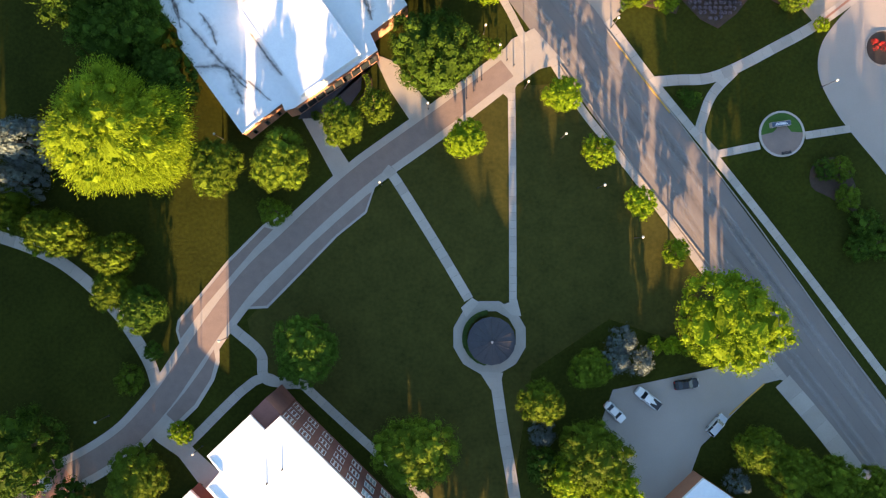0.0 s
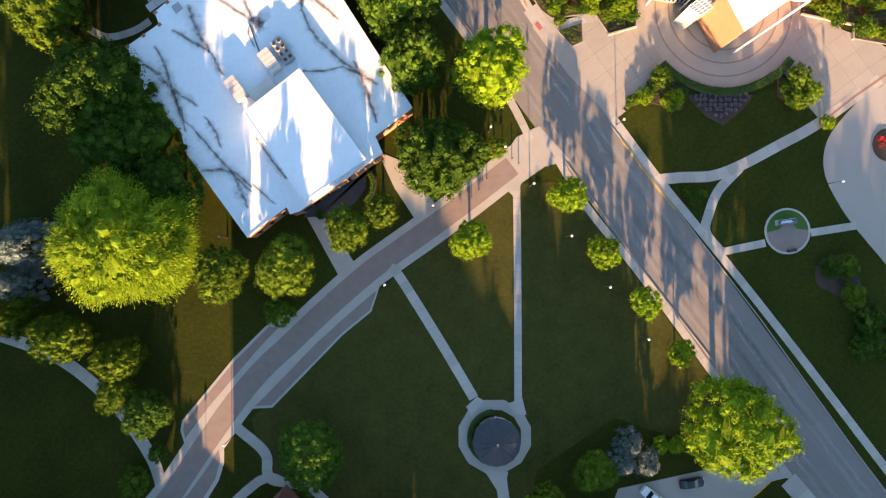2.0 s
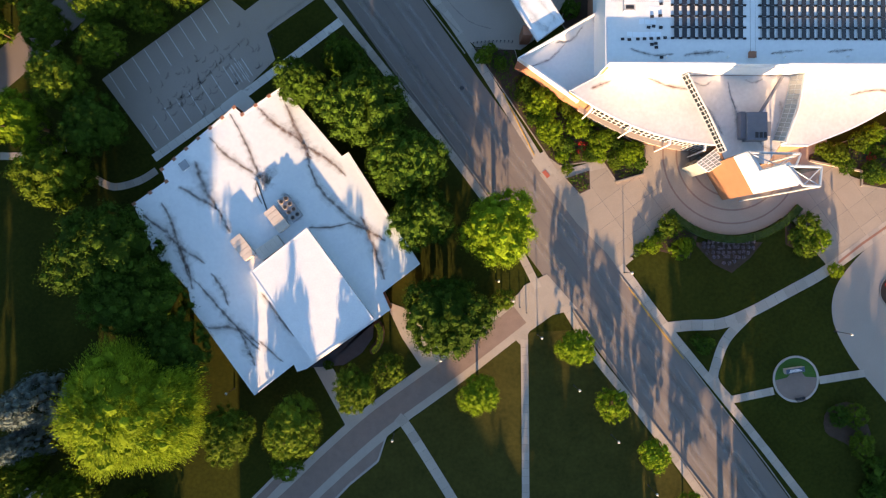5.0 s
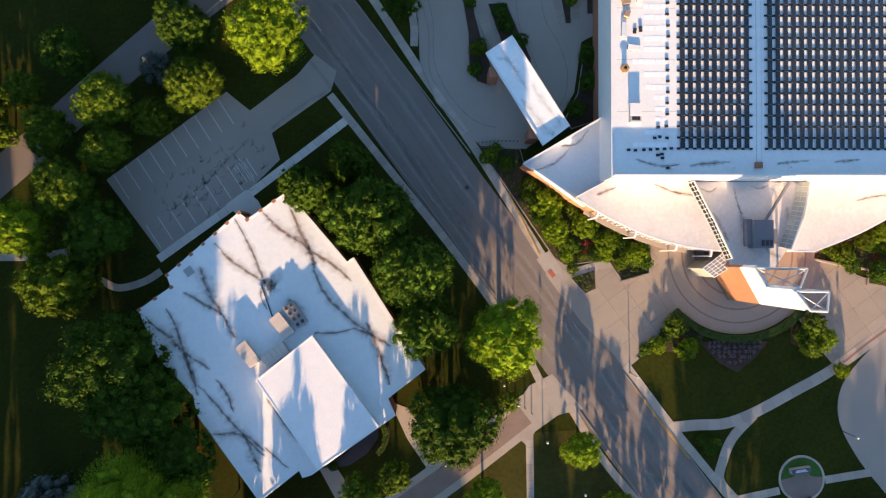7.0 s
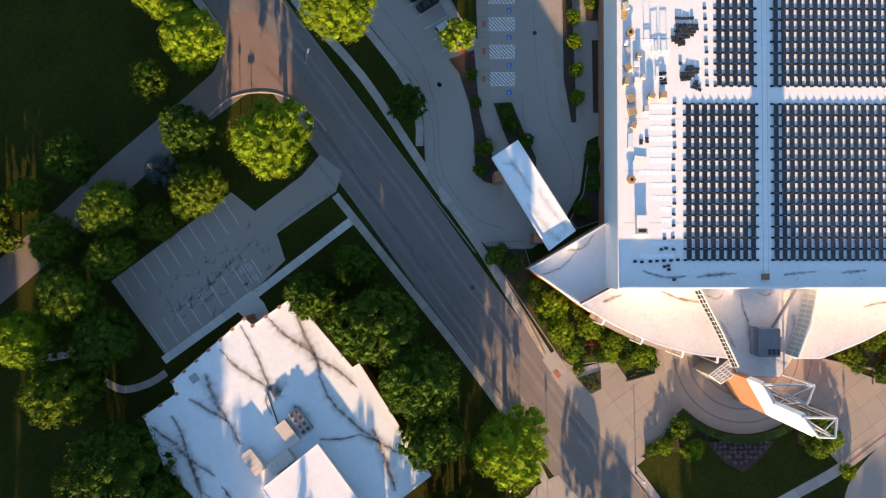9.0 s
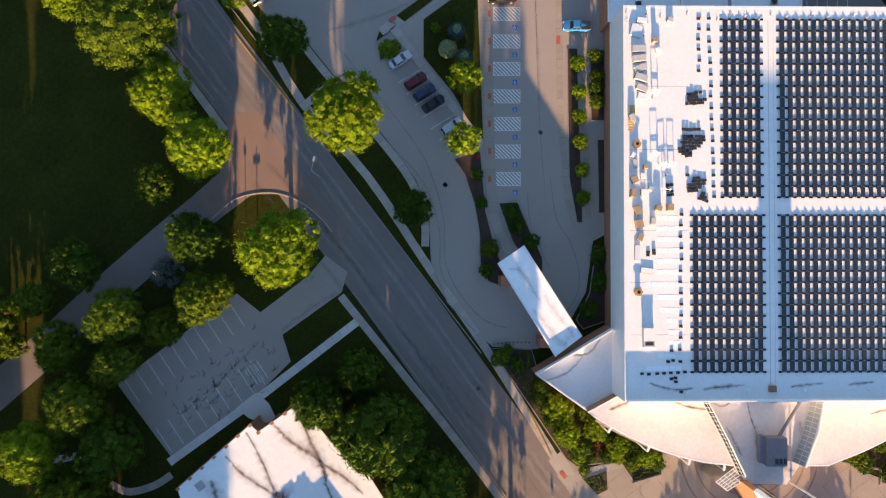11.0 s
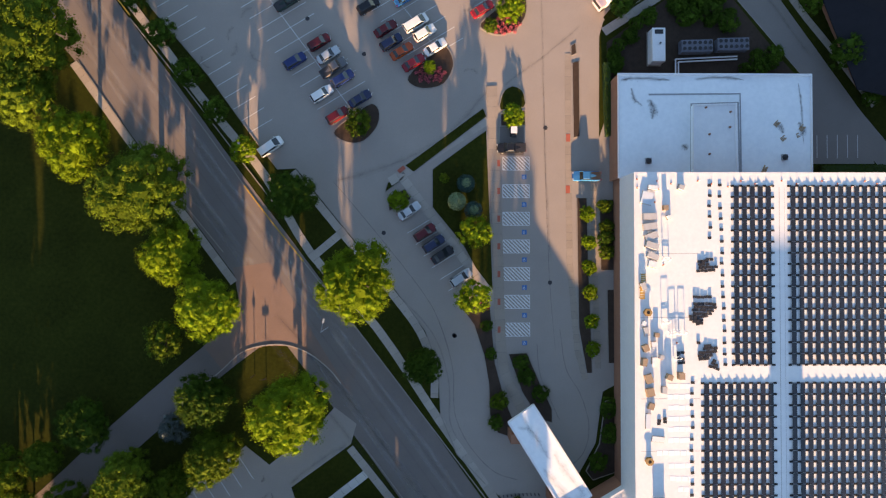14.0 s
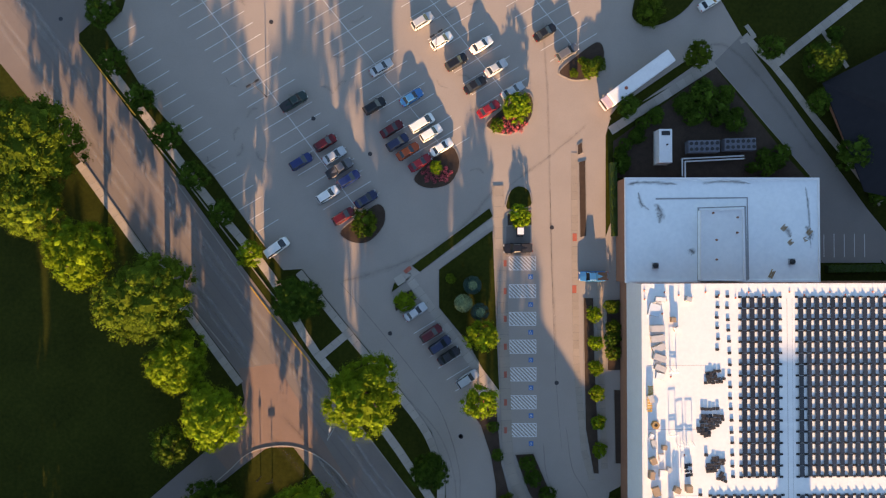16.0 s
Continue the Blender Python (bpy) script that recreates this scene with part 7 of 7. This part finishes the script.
        box(bm, X(0.955), sgn * w * 0.62 - 0.18, h1 - 0.16, X(0.995), sgn * w * 0.62 + 0.18, h1 - 0.03)
        part("headlight", bm, HEADLIGHT, v)
        bm = bmesh.new()
        box(bm, X(0.0) - 0.02, sgn * w * 0.68 - 0.13, 0.66, X(0.03), sgn * w * 0.68 + 0.13, 0.84)
        part("taillight", bm, TAILLIGHT, v)
    if shape == "pickup":
        bm = bmesh.new()
        box(bm, X(0.02), -w * 0.8, 1.045, X(0.36), w * 0.8, 1.06)
        part("load_bed", bm, DARKSTEEL, v)
    return v


for x, y, c, s in ((-35.1, 183.5, "dark green", "pickup"), (-29.1, 175.6, "dark red", "suv"), (-27.4, 173.2, "silver", "saloon"), (-26.4, 170.7, "grey", "pickup"), (-24.6, 168.7, "blue", "suv"),
                   (-33.7, 172.0, "blue", "suv"), (-28.6, 165.7, "white", "suv"), (-25.6, 161.6, "dark red", "suv"), (-21.3, 164.8, "navy", "saloon")):
    car(x, y, 32, c, s)
for x, y, c, s in ((-18.4, 190.1, "silver", "saloon"), (-19.7, 182.7, "black", "suv"), (-12.6, 184.4, "bright blue", "saloon"), (-16.4, 178.3, "dark red", "saloon"), (-15.3, 175.7, "navy", "suv"), (-13.3, 174.0, "orange", "saloon"),
                   (-11.0, 171.8, "red", "saloon"), (-10.6, 179.4, "white", "van"), (-8.9, 177.5, "white", "suv"), (-6.9, 174.8, "white", "saloon")):
    car(x, y, 32, c, s)
for x, y, c, s in ((-10.5, 199.1, "silver", "suv"), (-6.8, 195.3, "white", "suv"), (0.8, 194.5, "white", "saloon"), (-4.0, 191.2, "black", "suv"), (-0.4, 186.8, "black", "saloon"), (3.6, 190.1, "silver", "saloon"),
                   (6.8, 185.7, "silver", "saloon"), (2.2, 182.2, "red", "saloon"), (13.1, 197.0, "black", "saloon"), (17.3, 193.1, "grey", "suv"), (45.1, 203.0, "white", "saloon")):
    car(x, y, 32, c, s)
car(-38.3, 155.6, 35, "white", "van")
for x, y, c, s in ((-11.9, 143.3, "silver", "saloon"), (-8.9, 139.2, "dark red", "suv"), (-7.2, 137.0, "navy", "suv"), (-5.5, 134.9, "black", "saloon"), (-2.0, 130.5, "silver", "suv")):
    car(x, y, 34, c, s)
car(7.7, 155.4, 182, "black", "pickup")
car(22.2, 150.0, 180, "bright blue", "pickup")
car(34.9, -29.7, -45, "white", "saloon", 0.03)
car(41.3, -27.1, 142, "white", "pickup", 0.03)
car(48.7, -24.4, 8, "black", "saloon", 0.03)
car(54.5, -32.2, 48, "silver", "suv", 0.03)

# dense dark planting round the cooling units
rs = random.Random(41)
for x, y in ((28.6, 175.4), (30.6, 177.1), (27.8, 171.1), (31.9, 179.5), (27.5, 173.3), (39.9, 183.7), (43.4, 186.2), (45.3, 182.8), (41.4, 180.3), (48.2, 184.7), (50.2, 181.6), (46.2, 179.8), (55.5, 173.2), (58.1, 172.1), (53.0, 170.9), (34.5, 181.3)):
    shrub("dark", x, y, rs.uniform(1.1, 1.7), rs.uniform(1.2, 1.9), 0.08, "dark green shrub in the plant yard", "plant yard shrubs")
for x, y in ((20.4, 191.5), (21.6, 189.8), (18.7, 189.2)):
    shrub("mid", x, y, 0.9, 0.8, 0.12, "low green shrub in a car park island", "island shrubs")

# long white trailer
trailer = thing("coach_trailer", pose(30.5, 187.4, 0.037, 0, 0, 36), "long white box trailer with a lilac front", "trailer")
bm = bmesh.new()
box(bm, -6.6, -1.3, 0.6, 7.6, 1.3, 3.4)
bmesh.ops.bevel(bm, geom=bm.edges[:], offset=0.12, segments=2, affect="EDGES")
part("body", bm, METAL, trailer)
bm = bmesh.new()
box(bm, -8.1, -1.2, 0.5, -6.55, 1.2, 2.8)
bmesh.ops.bevel(bm, geom=bm.edges[:], offset=0.15, segments=2, affect="EDGES")
part("cab", bm, material("lilac_paint", (0.5, 0.42, 0.5), None, 1.0, 0.3), trailer)
bm = bmesh.new()
box(bm, -8.16, -1.05, 1.6, -7.9, 1.05, 2.5)
part("windscreen", bm, GLASS, trailer)
for s in (-7.2, 4.4, 5.6):
    for q in (-1.15, 1.15):
        bm = bmesh.new()
        limb(bm, (s, q - 0.14, 0.5), (s, q + 0.14, 0.5), 0.5, 0.5, 14)
        part("wheel", bm, TYRE, trailer)
bm = bmesh.new()
limb(bm, (-3.2, 0, 3.4), (-3.2, 0, 3.55), 0.35, 0.3, 10)
part("roof_vent", bm, REDPAINT, trailer)

ground_piece(slab("lawn_island", [(25.7, 180.9), (27.2, 182.7), (39.7, 191.2), (43.6, 193.6), (44.7, 192.6), (26.5, 179.9)], 0.0, 0.05, GRASS), "narrow grass strip beside the footpath", "lawn")

# small white cart beside the pickup
cart = thing("utility_cart", pose(8.1, 158.6, 0.04), "small white-roofed utility cart", "cart")
bm = bmesh.new()
box(bm, -0.6, -1.1, 0.3, 0.6, 1.1, 0.8)
part("body", bm, DARKSTEEL, cart)
bm = bmesh.new()
box(bm, -0.6, -0.6, 1.75, 0.6, 0.7, 1.82)
part("roof_panel", bm, METAL, cart)
for a in (-0.5, 0.5):
    for b in (-0.5, 0.6):
        beam(cart, (a, b, 0.8), (a, b, 1.75), 0.03, DARKSTEEL, "post")
        bm = bmesh.new()
        limb(bm, (a - 0.08, b * 1.4, 0.25), (a + 0.08, b * 1.4, 0.25), 0.25, 0.25, 10)
        part("wheel", bm, TYRE, cart)
ground_piece(slab("pavement", [(5.6, 159.6), (10.2, 159.6), (10.2, 154.1), (5.6, 154.1)], 0.0, 0.042, ASPHALT), "dark asphalt patch by the bays", "car park")


# ---- lamps ----
def lamp_post(x, y, h=4.5, globe=True, label="slim post lamp with a pale globe head", turn=0.0):
    p = thing("street_lamp", pose(x, y, 0, 0, 0, turn), label, "street lamp", "street lamps")
    bm = bmesh.new()
    limb(bm, (0, 0, 0), (0, 0, 0.5), 0.18, 0.12, 8)
    part("base", bm, DARKSTEEL, p)
    bm = bmesh.new()
    limb(bm, (0, 0, 0.4), (0, 0, h), 0.075, 0.05, 8)
    part("pole", bm, DARKSTEEL, p)
    bm = bmesh.new()
    if globe:
        bmesh.ops.create_icosphere(bm, subdivisions=2, radius=0.26)
        for v in bm.verts:
            v.co = Vector((v.co.x, v.co.y, v.co.z * 1.15 + h + 0.3))
        part("globe", bm, LAMP, p)
    else:
        bm.free()
        for s in (-1, 1):
            bm = bmesh.new()
            box(bm, min(s * 0.4, s * 1.3), -0.18, h - 0.05, max(s * 0.4, s * 1.3), 0.18, h + 0.08)
            part("lamp_head", bm, DARKSTEEL, p)
        beam(p, (-0.6, 0, h), (0.6, 0, h), 0.05, DARKSTEEL, "arm")
    return p


GLOBES = [(-40.3, 22.5), (-77.5, 5.0), (-57.1, -9.8), (17.7, 32.6), (24.7, 22.9), (31.9, 13.4), (39.0, 3.7), (-1.0, 28.5), (12.4, 39.4), (75.6, 33.2), (-61.5, -30.3), (-43.8, -36.1), (-9.9, 13.8), (-39.2, -15.5)]
GLOBES += [(34.5, 44.6), (9.7, 43.1)]
for x, y in GLOBES:
    lamp_post(x, y)


def bollard(x, y, h, label):
    b = thing("bollard", pose(x, y, 0.05), label, "bollard", "bollards")
    beam(b, (0, 0, 0), (0, 0, h), 0.09, DARKSTEEL, "post")
    beam(b, (0, 0, h), (0, 0, h + 0.06), 0.12, DARKSTEEL, "cap")


for x, y in ((7.8, 31.9), (8.5, 33.6), (9.3, 34.0), (14.2, 37.9), (15.5, 36.9), (6.4, 30.4)):
    bollard(x, y, 1.0, "dark steel bollard beside the promenade")
for x, y, h, w in ((-39.2, 111.5, 2.5, 1.3), (-41.4, 112.0, 2.7, 0.5)):
    sp = thing("sign_post", pose(x, y, 0, 0, 0, 8), "dark steel sign post with a narrow plate", "sign post", "sign posts")
    beam(sp, (0, 0, 0), (0, 0, h), 0.07, DARKSTEEL, "post")
    bm = bmesh.new()
    box(bm, -w / 2, -0.03, h - 0.55, w / 2, 0.03, h - 0.25)
    part("plate", bm, DARKSTEEL, sp)
for k in range(11):
    bollard(5.3 + k * 0.75, 88.7 + 0.03 * k + 0.25 * math.sin(k * 0.3), 0.9, "short dark bollard across the drive end")
POLES = [(-40.5, 184.6), (-7.9, 193.6), (16.7, 203.9)]
for x, y in POLES:
    lamp_post(x, y, 9.0, False, "tall dark car park light with two heads", 32)
arm = thing("street_light", pose(-27.5, 121.0, 0, 0, 0, 75), "tall street light with a curved arm and pale head", "street lamp")
beam(arm, (0, 0, 0), (0, 0, 7.5), 0.09, STEEL, "pole")
beam(arm, (0, 0, 7.4), (2.0, 0, 7.9), 0.05, STEEL, "arm")
bm = bmesh.new()
box(bm, 1.8, -0.14, 7.82, 2.6, 0.14, 7.96)
part("lamp_head", bm, LAMP, arm)
# ---- plant yard north of the annex ----
ground_piece(slab("pavement", [(-43.1, 76.8), (-39.3, 79.7), (-36.9, 77.5), (-35.6, 74.8), (-37.6, 73.5), (-40.8, 74.8)], 0.0, 0.066, NEWCONC), "pale concrete landing at the library's back door", "footpath")
ground_piece(slab("planting_bed", [(26.3, 169.0), (26.4, 176.1), (46.3, 190.7), (61.1, 172.3), (64.4, 168.7)], 0.0, 0.045, MULCH), "dark mulched plant yard", "planting bed")
ground_piece(slab("pavement", [(30.2, 169.3), (30.2, 175.0), (33.5, 178.9), (50.1, 178.9), (55.0, 173.4), (55.0, 169.4)], 0.0, 0.06, MULCH), "dark gravelled plant yard", "yard")
gen = thing("generator", pose(35.5, 174.7, 0.06), "tall white generator housing", "generator")
bm = bmesh.new()
box(bm, -1.25, -3.2, 0.25, 1.25, 3.2, 2.9)
bmesh.ops.bevel(bm, geom=bm.edges[:], offset=0.08, segments=1, affect="EDGES")
part("housing", bm, METAL, gen)
bm = bmesh.new()
box(bm, -0.8, 2.0, 2.9, 0.8, 2.8, 3.0)
part("louvre", bm, DARKSTEEL, gen)
bm = bmesh.new()
limb(bm, (0.2, 0.2, 2.9), (0.2, 0.2, 3.3), 0.15, 0.15, 10)
part("exhaust", bm, DARKSTEEL, gen)
bm = bmesh.new()
box(bm, -1.35, -3.3, 0, 1.35, 3.3, 0.25)
part("plinth", bm, CONCRETE, gen)
for cx, cy in ((43.2, 174.8), (50.2, 175.2)):
    ch = thing("chiller", pose(cx, cy, 0.06, 0, 0, 1.5), "long grey chiller with two rows of round fans", "chiller", "chillers")
    bm = bmesh.new()
    box(bm, -3.0, -1.15, 0.3, 3.0, 1.15, 2.0)
    part("casing", bm, UNITGREY, ch)
    bm = bmesh.new()
    box(bm, -2.9, -1.0, 0, 2.9, 1.0, 0.3)
    part("base_frame", bm, DARKSTEEL, ch)
    for i in range(6):
        for j in (-0.55, 0.55):
            bm = bmesh.new()
            limb(bm, (-2.5 + i, j, 1.98), (-2.5 + i, j, 2.15), 0.44, 0.42, 12)
            part("fan_shroud", bm, UNITGREY, ch)
            bm = bmesh.new()
            limb(bm, (-2.5 + i, j, 2.1), (-2.5 + i, j, 2.17), 0.36, 0.36, 12)
            part("fan_grille", bm, DARKSTEEL, ch)
pipes = thing("yard_pipes", O, "pale insulated pipes running to the annex", "pipe")
for off in (0.0, 0.55):
    a, b, c = Vector((39.5, 169.2, 0.8)), Vector((39.5, 172.6, 0.8)), Vector((51.5, 173.2, 0.8))
    o = Vector((off, -off, 0))
    beam(pipes, a + o, b + o, 0.15, METAL, "pipe")
    beam(pipes, b + o, c + Vector((0, -off, 0)), 0.15, METAL, "pipe")
    beam(pipes, b + o, (b.x + off, b.y - off, 0.0), 0.1, STEEL, "support")
rs = random.Random(8)
for kind, x, y, r in (("dark", 28.2, 172.1, 1.5), ("dark", 30.8, 177.0, 1.7), ("dark", 34.3, 180.9, 1.8), ("dark", 39.8, 183.1, 2.3), ("dark", 43.6, 185.3, 2.6), ("dark", 46.3, 182.0, 2.6), ("dark", 49.6, 179.8, 2.2),
                      ("dark", 58.9, 173.8, 1.8), ("dark", 56.1, 171.1, 1.9), ("mid", 27.5, 174.3, 1.0), ("dark", 42.5, 181.4, 2.0), ("dark", 48.0, 185.3, 1.8)):
    shrub(kind, x, y, r, r * 0.9)
for kind, x, y, r in (("mid", 77.6, 171.6, 1.6), ("dark", 77.6, 165.6, 2.0), ("dark", 69.6, 196.9, 1.6)):
    shrub(kind, x, y, r, r)
path([(51.3, 195.5), (54.1, 196.6), (52.5, 198.8)], 0.9, soft=0, z=0.07)
path([(67.5, 197.8), (72.4, 190.6)], 0.8, soft=0, z=0.064)
# annex roof plant and the yard to its east
for x, y, w in ((32.3, 152.1, 1.1), (57.6, 152.8, 1.1)):
    u = thing("roof_fan", pose(x, y, 5.7), "dark rooftop exhaust fan on a curb", "exhaust fan", "annex roof fans")
    bm = bmesh.new()
    box(bm, -w / 2, -w / 2, 0, w / 2, w / 2, 0.4)
    part("curb", bm, STEEL, u)
    bm = bmesh.new()
    limb(bm, (0, 0, 0.4), (0, 0, 0.85), w * 0.5, w * 0.32, 12)
    part("hood", bm, DARKSTEEL, u)
for x, y, w in ((56.2, 159.2, 1.2), (57.4, 156.5, 1.0), (60.9, 158.4, 1.2), (53.8, 150.6, 1.6), (60.2, 157.1, 0.6)):
    p = thing("timber_pile", pose(x, y, 5.7, 0, 0, w * 40), "loose pile of brown boards on the roof", "boards", "annex roof boards")
    for k in range(4):
        bm = bmesh.new()
        box(bm, -w / 2, -0.6 + k * 0.22, 0.0, w / 2 - (k % 3) * 0.2, -0.45 + k * 0.22, 0.08 + 0.05 * (k % 2))
        part("board", bm, WOODBOX, p)
for k, (x, y) in enumerate([(43.1, 156.8), (46.9, 158.1), (43.1, 153.2), (47.0, 160.9), (42.5, 161.7)]):
    d = thing("roof_vent", pose(x, y, 7.0), "small dark red roof vent", "roof vent", "penthouse vents")
    bm = bmesh.new()
    limb(bm, (0, 0, 0), (0, 0, 0.4), 0.2, 0.16, 8)
    part("hood", bm, BRICK, d)
ground_piece(slab("pavement", [(66.5, 168.3), (77.1, 159.9), (78.7, 152.5), (66.4, 152.5)], 0.0, 0.045, SHADELOT), "small concrete parking yard", "car park")
stall_row((67.4, 153.6), (77.1, 153.6), 4.5, 90, False, 2.0, False, 0.05)
hedge([(67.6, 151.3), (79.6, 151.5), (87.6, 151.6)], 1.6, 1.0, soft=0)

# dark-roofed house to the north-east
house = thing("house", O, "large house with a dark shingle hip roof", "house", kind="structure")
HS = [(66.3, 185.8), (85.1, 195.4), (96.7, 175.3), (79.4, 165.8), (73.9, 166.8)]
slab("wall", sides(ccw(HS), 1.4, 0, True)[0], 0.0, 4.1, BRICK, house)
cxh, cyh = sum(p[0] for p in HS) / 5, sum(p[1] for p in HS) / 5
eave = sides(ccw(HS), 0, 1.6, True)[1]
rv = [(x, y, 4.2) for x, y in eave] + [(x, y, 4.0) for x, y in eave] + [(cxh - 3, cyh + 3, 7.5), (cxh + 3, cyh - 3, 7.5)]
n5 = len(eave)
near = [n5 * 2 if (x - cxh) - (y - cyh) < 0 else n5 * 2 + 1 for x, y in eave]
rf = [tuple(range(2 * n5 - 1, n5 - 1, -1))]
for k in range(n5):
    j = (k + 1) % n5
    rf.append((k, j, near[j], near[k]) if near[k] != near[j] else (k, j, near[k]))
    rf.append((n5 + k, n5 + j, j, k))
mesh("roof", rv, rf, SHINGLE, house)

# ---- hall: window bands in its north-east front, brick porch ----
def facade(parent, a, b, bands, storeys, z0, rise):
    """Brick bays with stacked pale windows between them."""
    a, b = Vector(a), Vector(b)
    d = (b - a) / bands
    for k in range(bands):
        p, q = a + d * (k + 0.3), a + d * (k + 0.95)
        for s in range(storeys):
            wall_windows(parent, p, q, z0 + s * rise, rise * 0.62, 0.74, 0.08, glass=PALEPANE)


h0, h1 = Vector((-26.2, -27.5)), Vector((-4.4, -49.0))
facade(hall, h1, h0, 8, 3, 1.0, 3.7)
porch = [(-31.7, -27.3), (-28.8, -24.4), (-26.2, -27.3), (-28.8, -30.0)]
slab("porch", porch, 0.0, 11.4, HALLBRICK, hall, "dark red brick corner block")
for x, y in ((-25.7, -36.4), (-28.3, -38.8)):
    d = thing("roof_vent", pose(x, y, 12.0), "small dark roof vent pipe", "roof vent")
    bm = bmesh.new()
    limb(bm, (0, 0, 0), (0, 0, 0.7), 0.14, 0.12, 8)
    part("pipe", bm, DARKSTEEL, d)
# windows in the library walls that face the promenade
lib_front = [(-10.3, 38.0), (-25.5, 27.3)]
wall_windows(library, lib_front[1], lib_front[0], 0.6, 3.2, 1.9, 0.12, frame_mat=DARKSTEEL)
lib_side = [(-34.8, 22.5), (-27.8, 28.1)]
wall_windows(library, lib_side[0], lib_side[1], 0.8, 2.2, 0.8, 2.0, frame_mat=DARKSTEEL)
# low building at the south-east corner
shed = thing("low_building", O, "low building with a white roof and red brick parapet", "building", kind="structure")
block(shed, [(50.2, -41.1), (59.2, -47.1), (53.9, -55.9), (43.3, -47.6)], 0.0, 4.5, BRICK, ROOF, 0.5, 0.3)

# ---- separate slabs of the footpaths ----
for bed_strip, pts, width, soft, z, mat in SLABS:
    line_pts = smooth(pts, soft) if soft else [tuple(p[:2]) for p in pts]
    fine_pts = [Vector(line_pts[0])]
    for p, q in zip(line_pts, line_pts[1:]):
        p, q = Vector(p), Vector(q)
        n = max(1, int((q - p).length / 0.25))
        fine_pts += [p + (q - p) * (k + 1) / n for k in range(n)]
    want = max(1.5, width)
    a, b = sides([tuple(p) for p in fine_pts], width / 2 - 0.01, width / 2 - 0.01)
    start, run = 0, 0.0
    for k in range(1, len(fine_pts)):
        run += (fine_pts[k] - fine_pts[k - 1]).length
        if run >= want or k == len(fine_pts) - 1:
            if run > 0.3:
                d0 = (fine_pts[min(start + 1, k)] - fine_pts[start]).normalized() * 0.02
                d1 = (fine_pts[k] - fine_pts[k - 1]).normalized() * 0.02
                mids = list(range(start + 1, k))
                left = [Vector(a[start]) + d0] + [Vector(a[m]) for m in mids[::3]] + [Vector(a[k]) - d1]
                right = [Vector(b[start]) + d0] + [Vector(b[m]) for m in mids[::3]] + [Vector(b[k]) - d1]
                n = len(left)
                vs = [(p.x, p.y, zz) for zz in (z - 0.03, z) for row in (left, right) for p in row]
                fs = []
                for m in range(n - 1):
                    fs += [(2 * n + m, 3 * n + m, 3 * n + m + 1, 2 * n + m + 1), (n + m, n + m + 1, 3 * n + m + 1, 3 * n + m), (m + 1, m, 2 * n + m, 2 * n + m + 1)]
                fs += [(0, n, 3 * n, 2 * n), (n - 1, 3 * n - 1, 4 * n - 1, 2 * n - 1)]
                mesh("slab", vs, fs, mat, bed_strip)
            start, run = k, 0.0

# ---- separate slabs of the plaza ----
def clip(poly, axis, limit, keep_above):
    """The part of poly on one side of a line along an axis."""
    out = []
    for (a, b) in zip(poly, poly[1:] + poly[:1]):
        ina, inb = (a[axis] >= limit) == keep_above, (b[axis] >= limit) == keep_above
        if ina:
            out.append(a)
        if ina != inb:
            t = (limit - a[axis]) / (b[axis] - a[axis])
            out.append((a[0] + (b[0] - a[0]) * t, a[1] + (b[1] - a[1]) * t))
    return out


def slab_field(parent, outline, turn, size, z0, z1, mat, gap=0.03):
    """Concrete slabs of one size over the outline, with open joints."""
    c, sn = math.cos(radians(turn)), math.sin(radians(turn))
    local = [(x * c + y * sn, -x * sn + y * c) for x, y in outline]
    i0, i1 = int(min(p[0] for p in local) // size), int(max(p[0] for p in local) // size)
    j0, j1 = int(min(p[1] for p in local) // size), int(max(p[1] for p in local) // size)
    for i in range(i0, i1 + 1):
        column = clip(clip(local, 0, i * size + gap, True), 0, (i + 1) * size - gap, False)
        for j in range(j0, j1 + 1):
            if len(column) < 3:
                continue
            q = clip(clip(column, 1, j * size + gap, True), 1, (j + 1) * size - gap, False)
            area = sum(a[0] * b[1] - b[0] * a[1] for a, b in zip(q, q[1:] + q[:1])) / 2 if len(q) > 2 else 0
            if abs(area) > 0.3:
                slab("slab", [(x * c - y * sn, x * sn + y * c) for x, y in q], z0, z1, mat, parent)


slab_field(plaza_bed, PLAZA_EDGE, 36, 4.2, 0.03, 0.05, PLAZA)
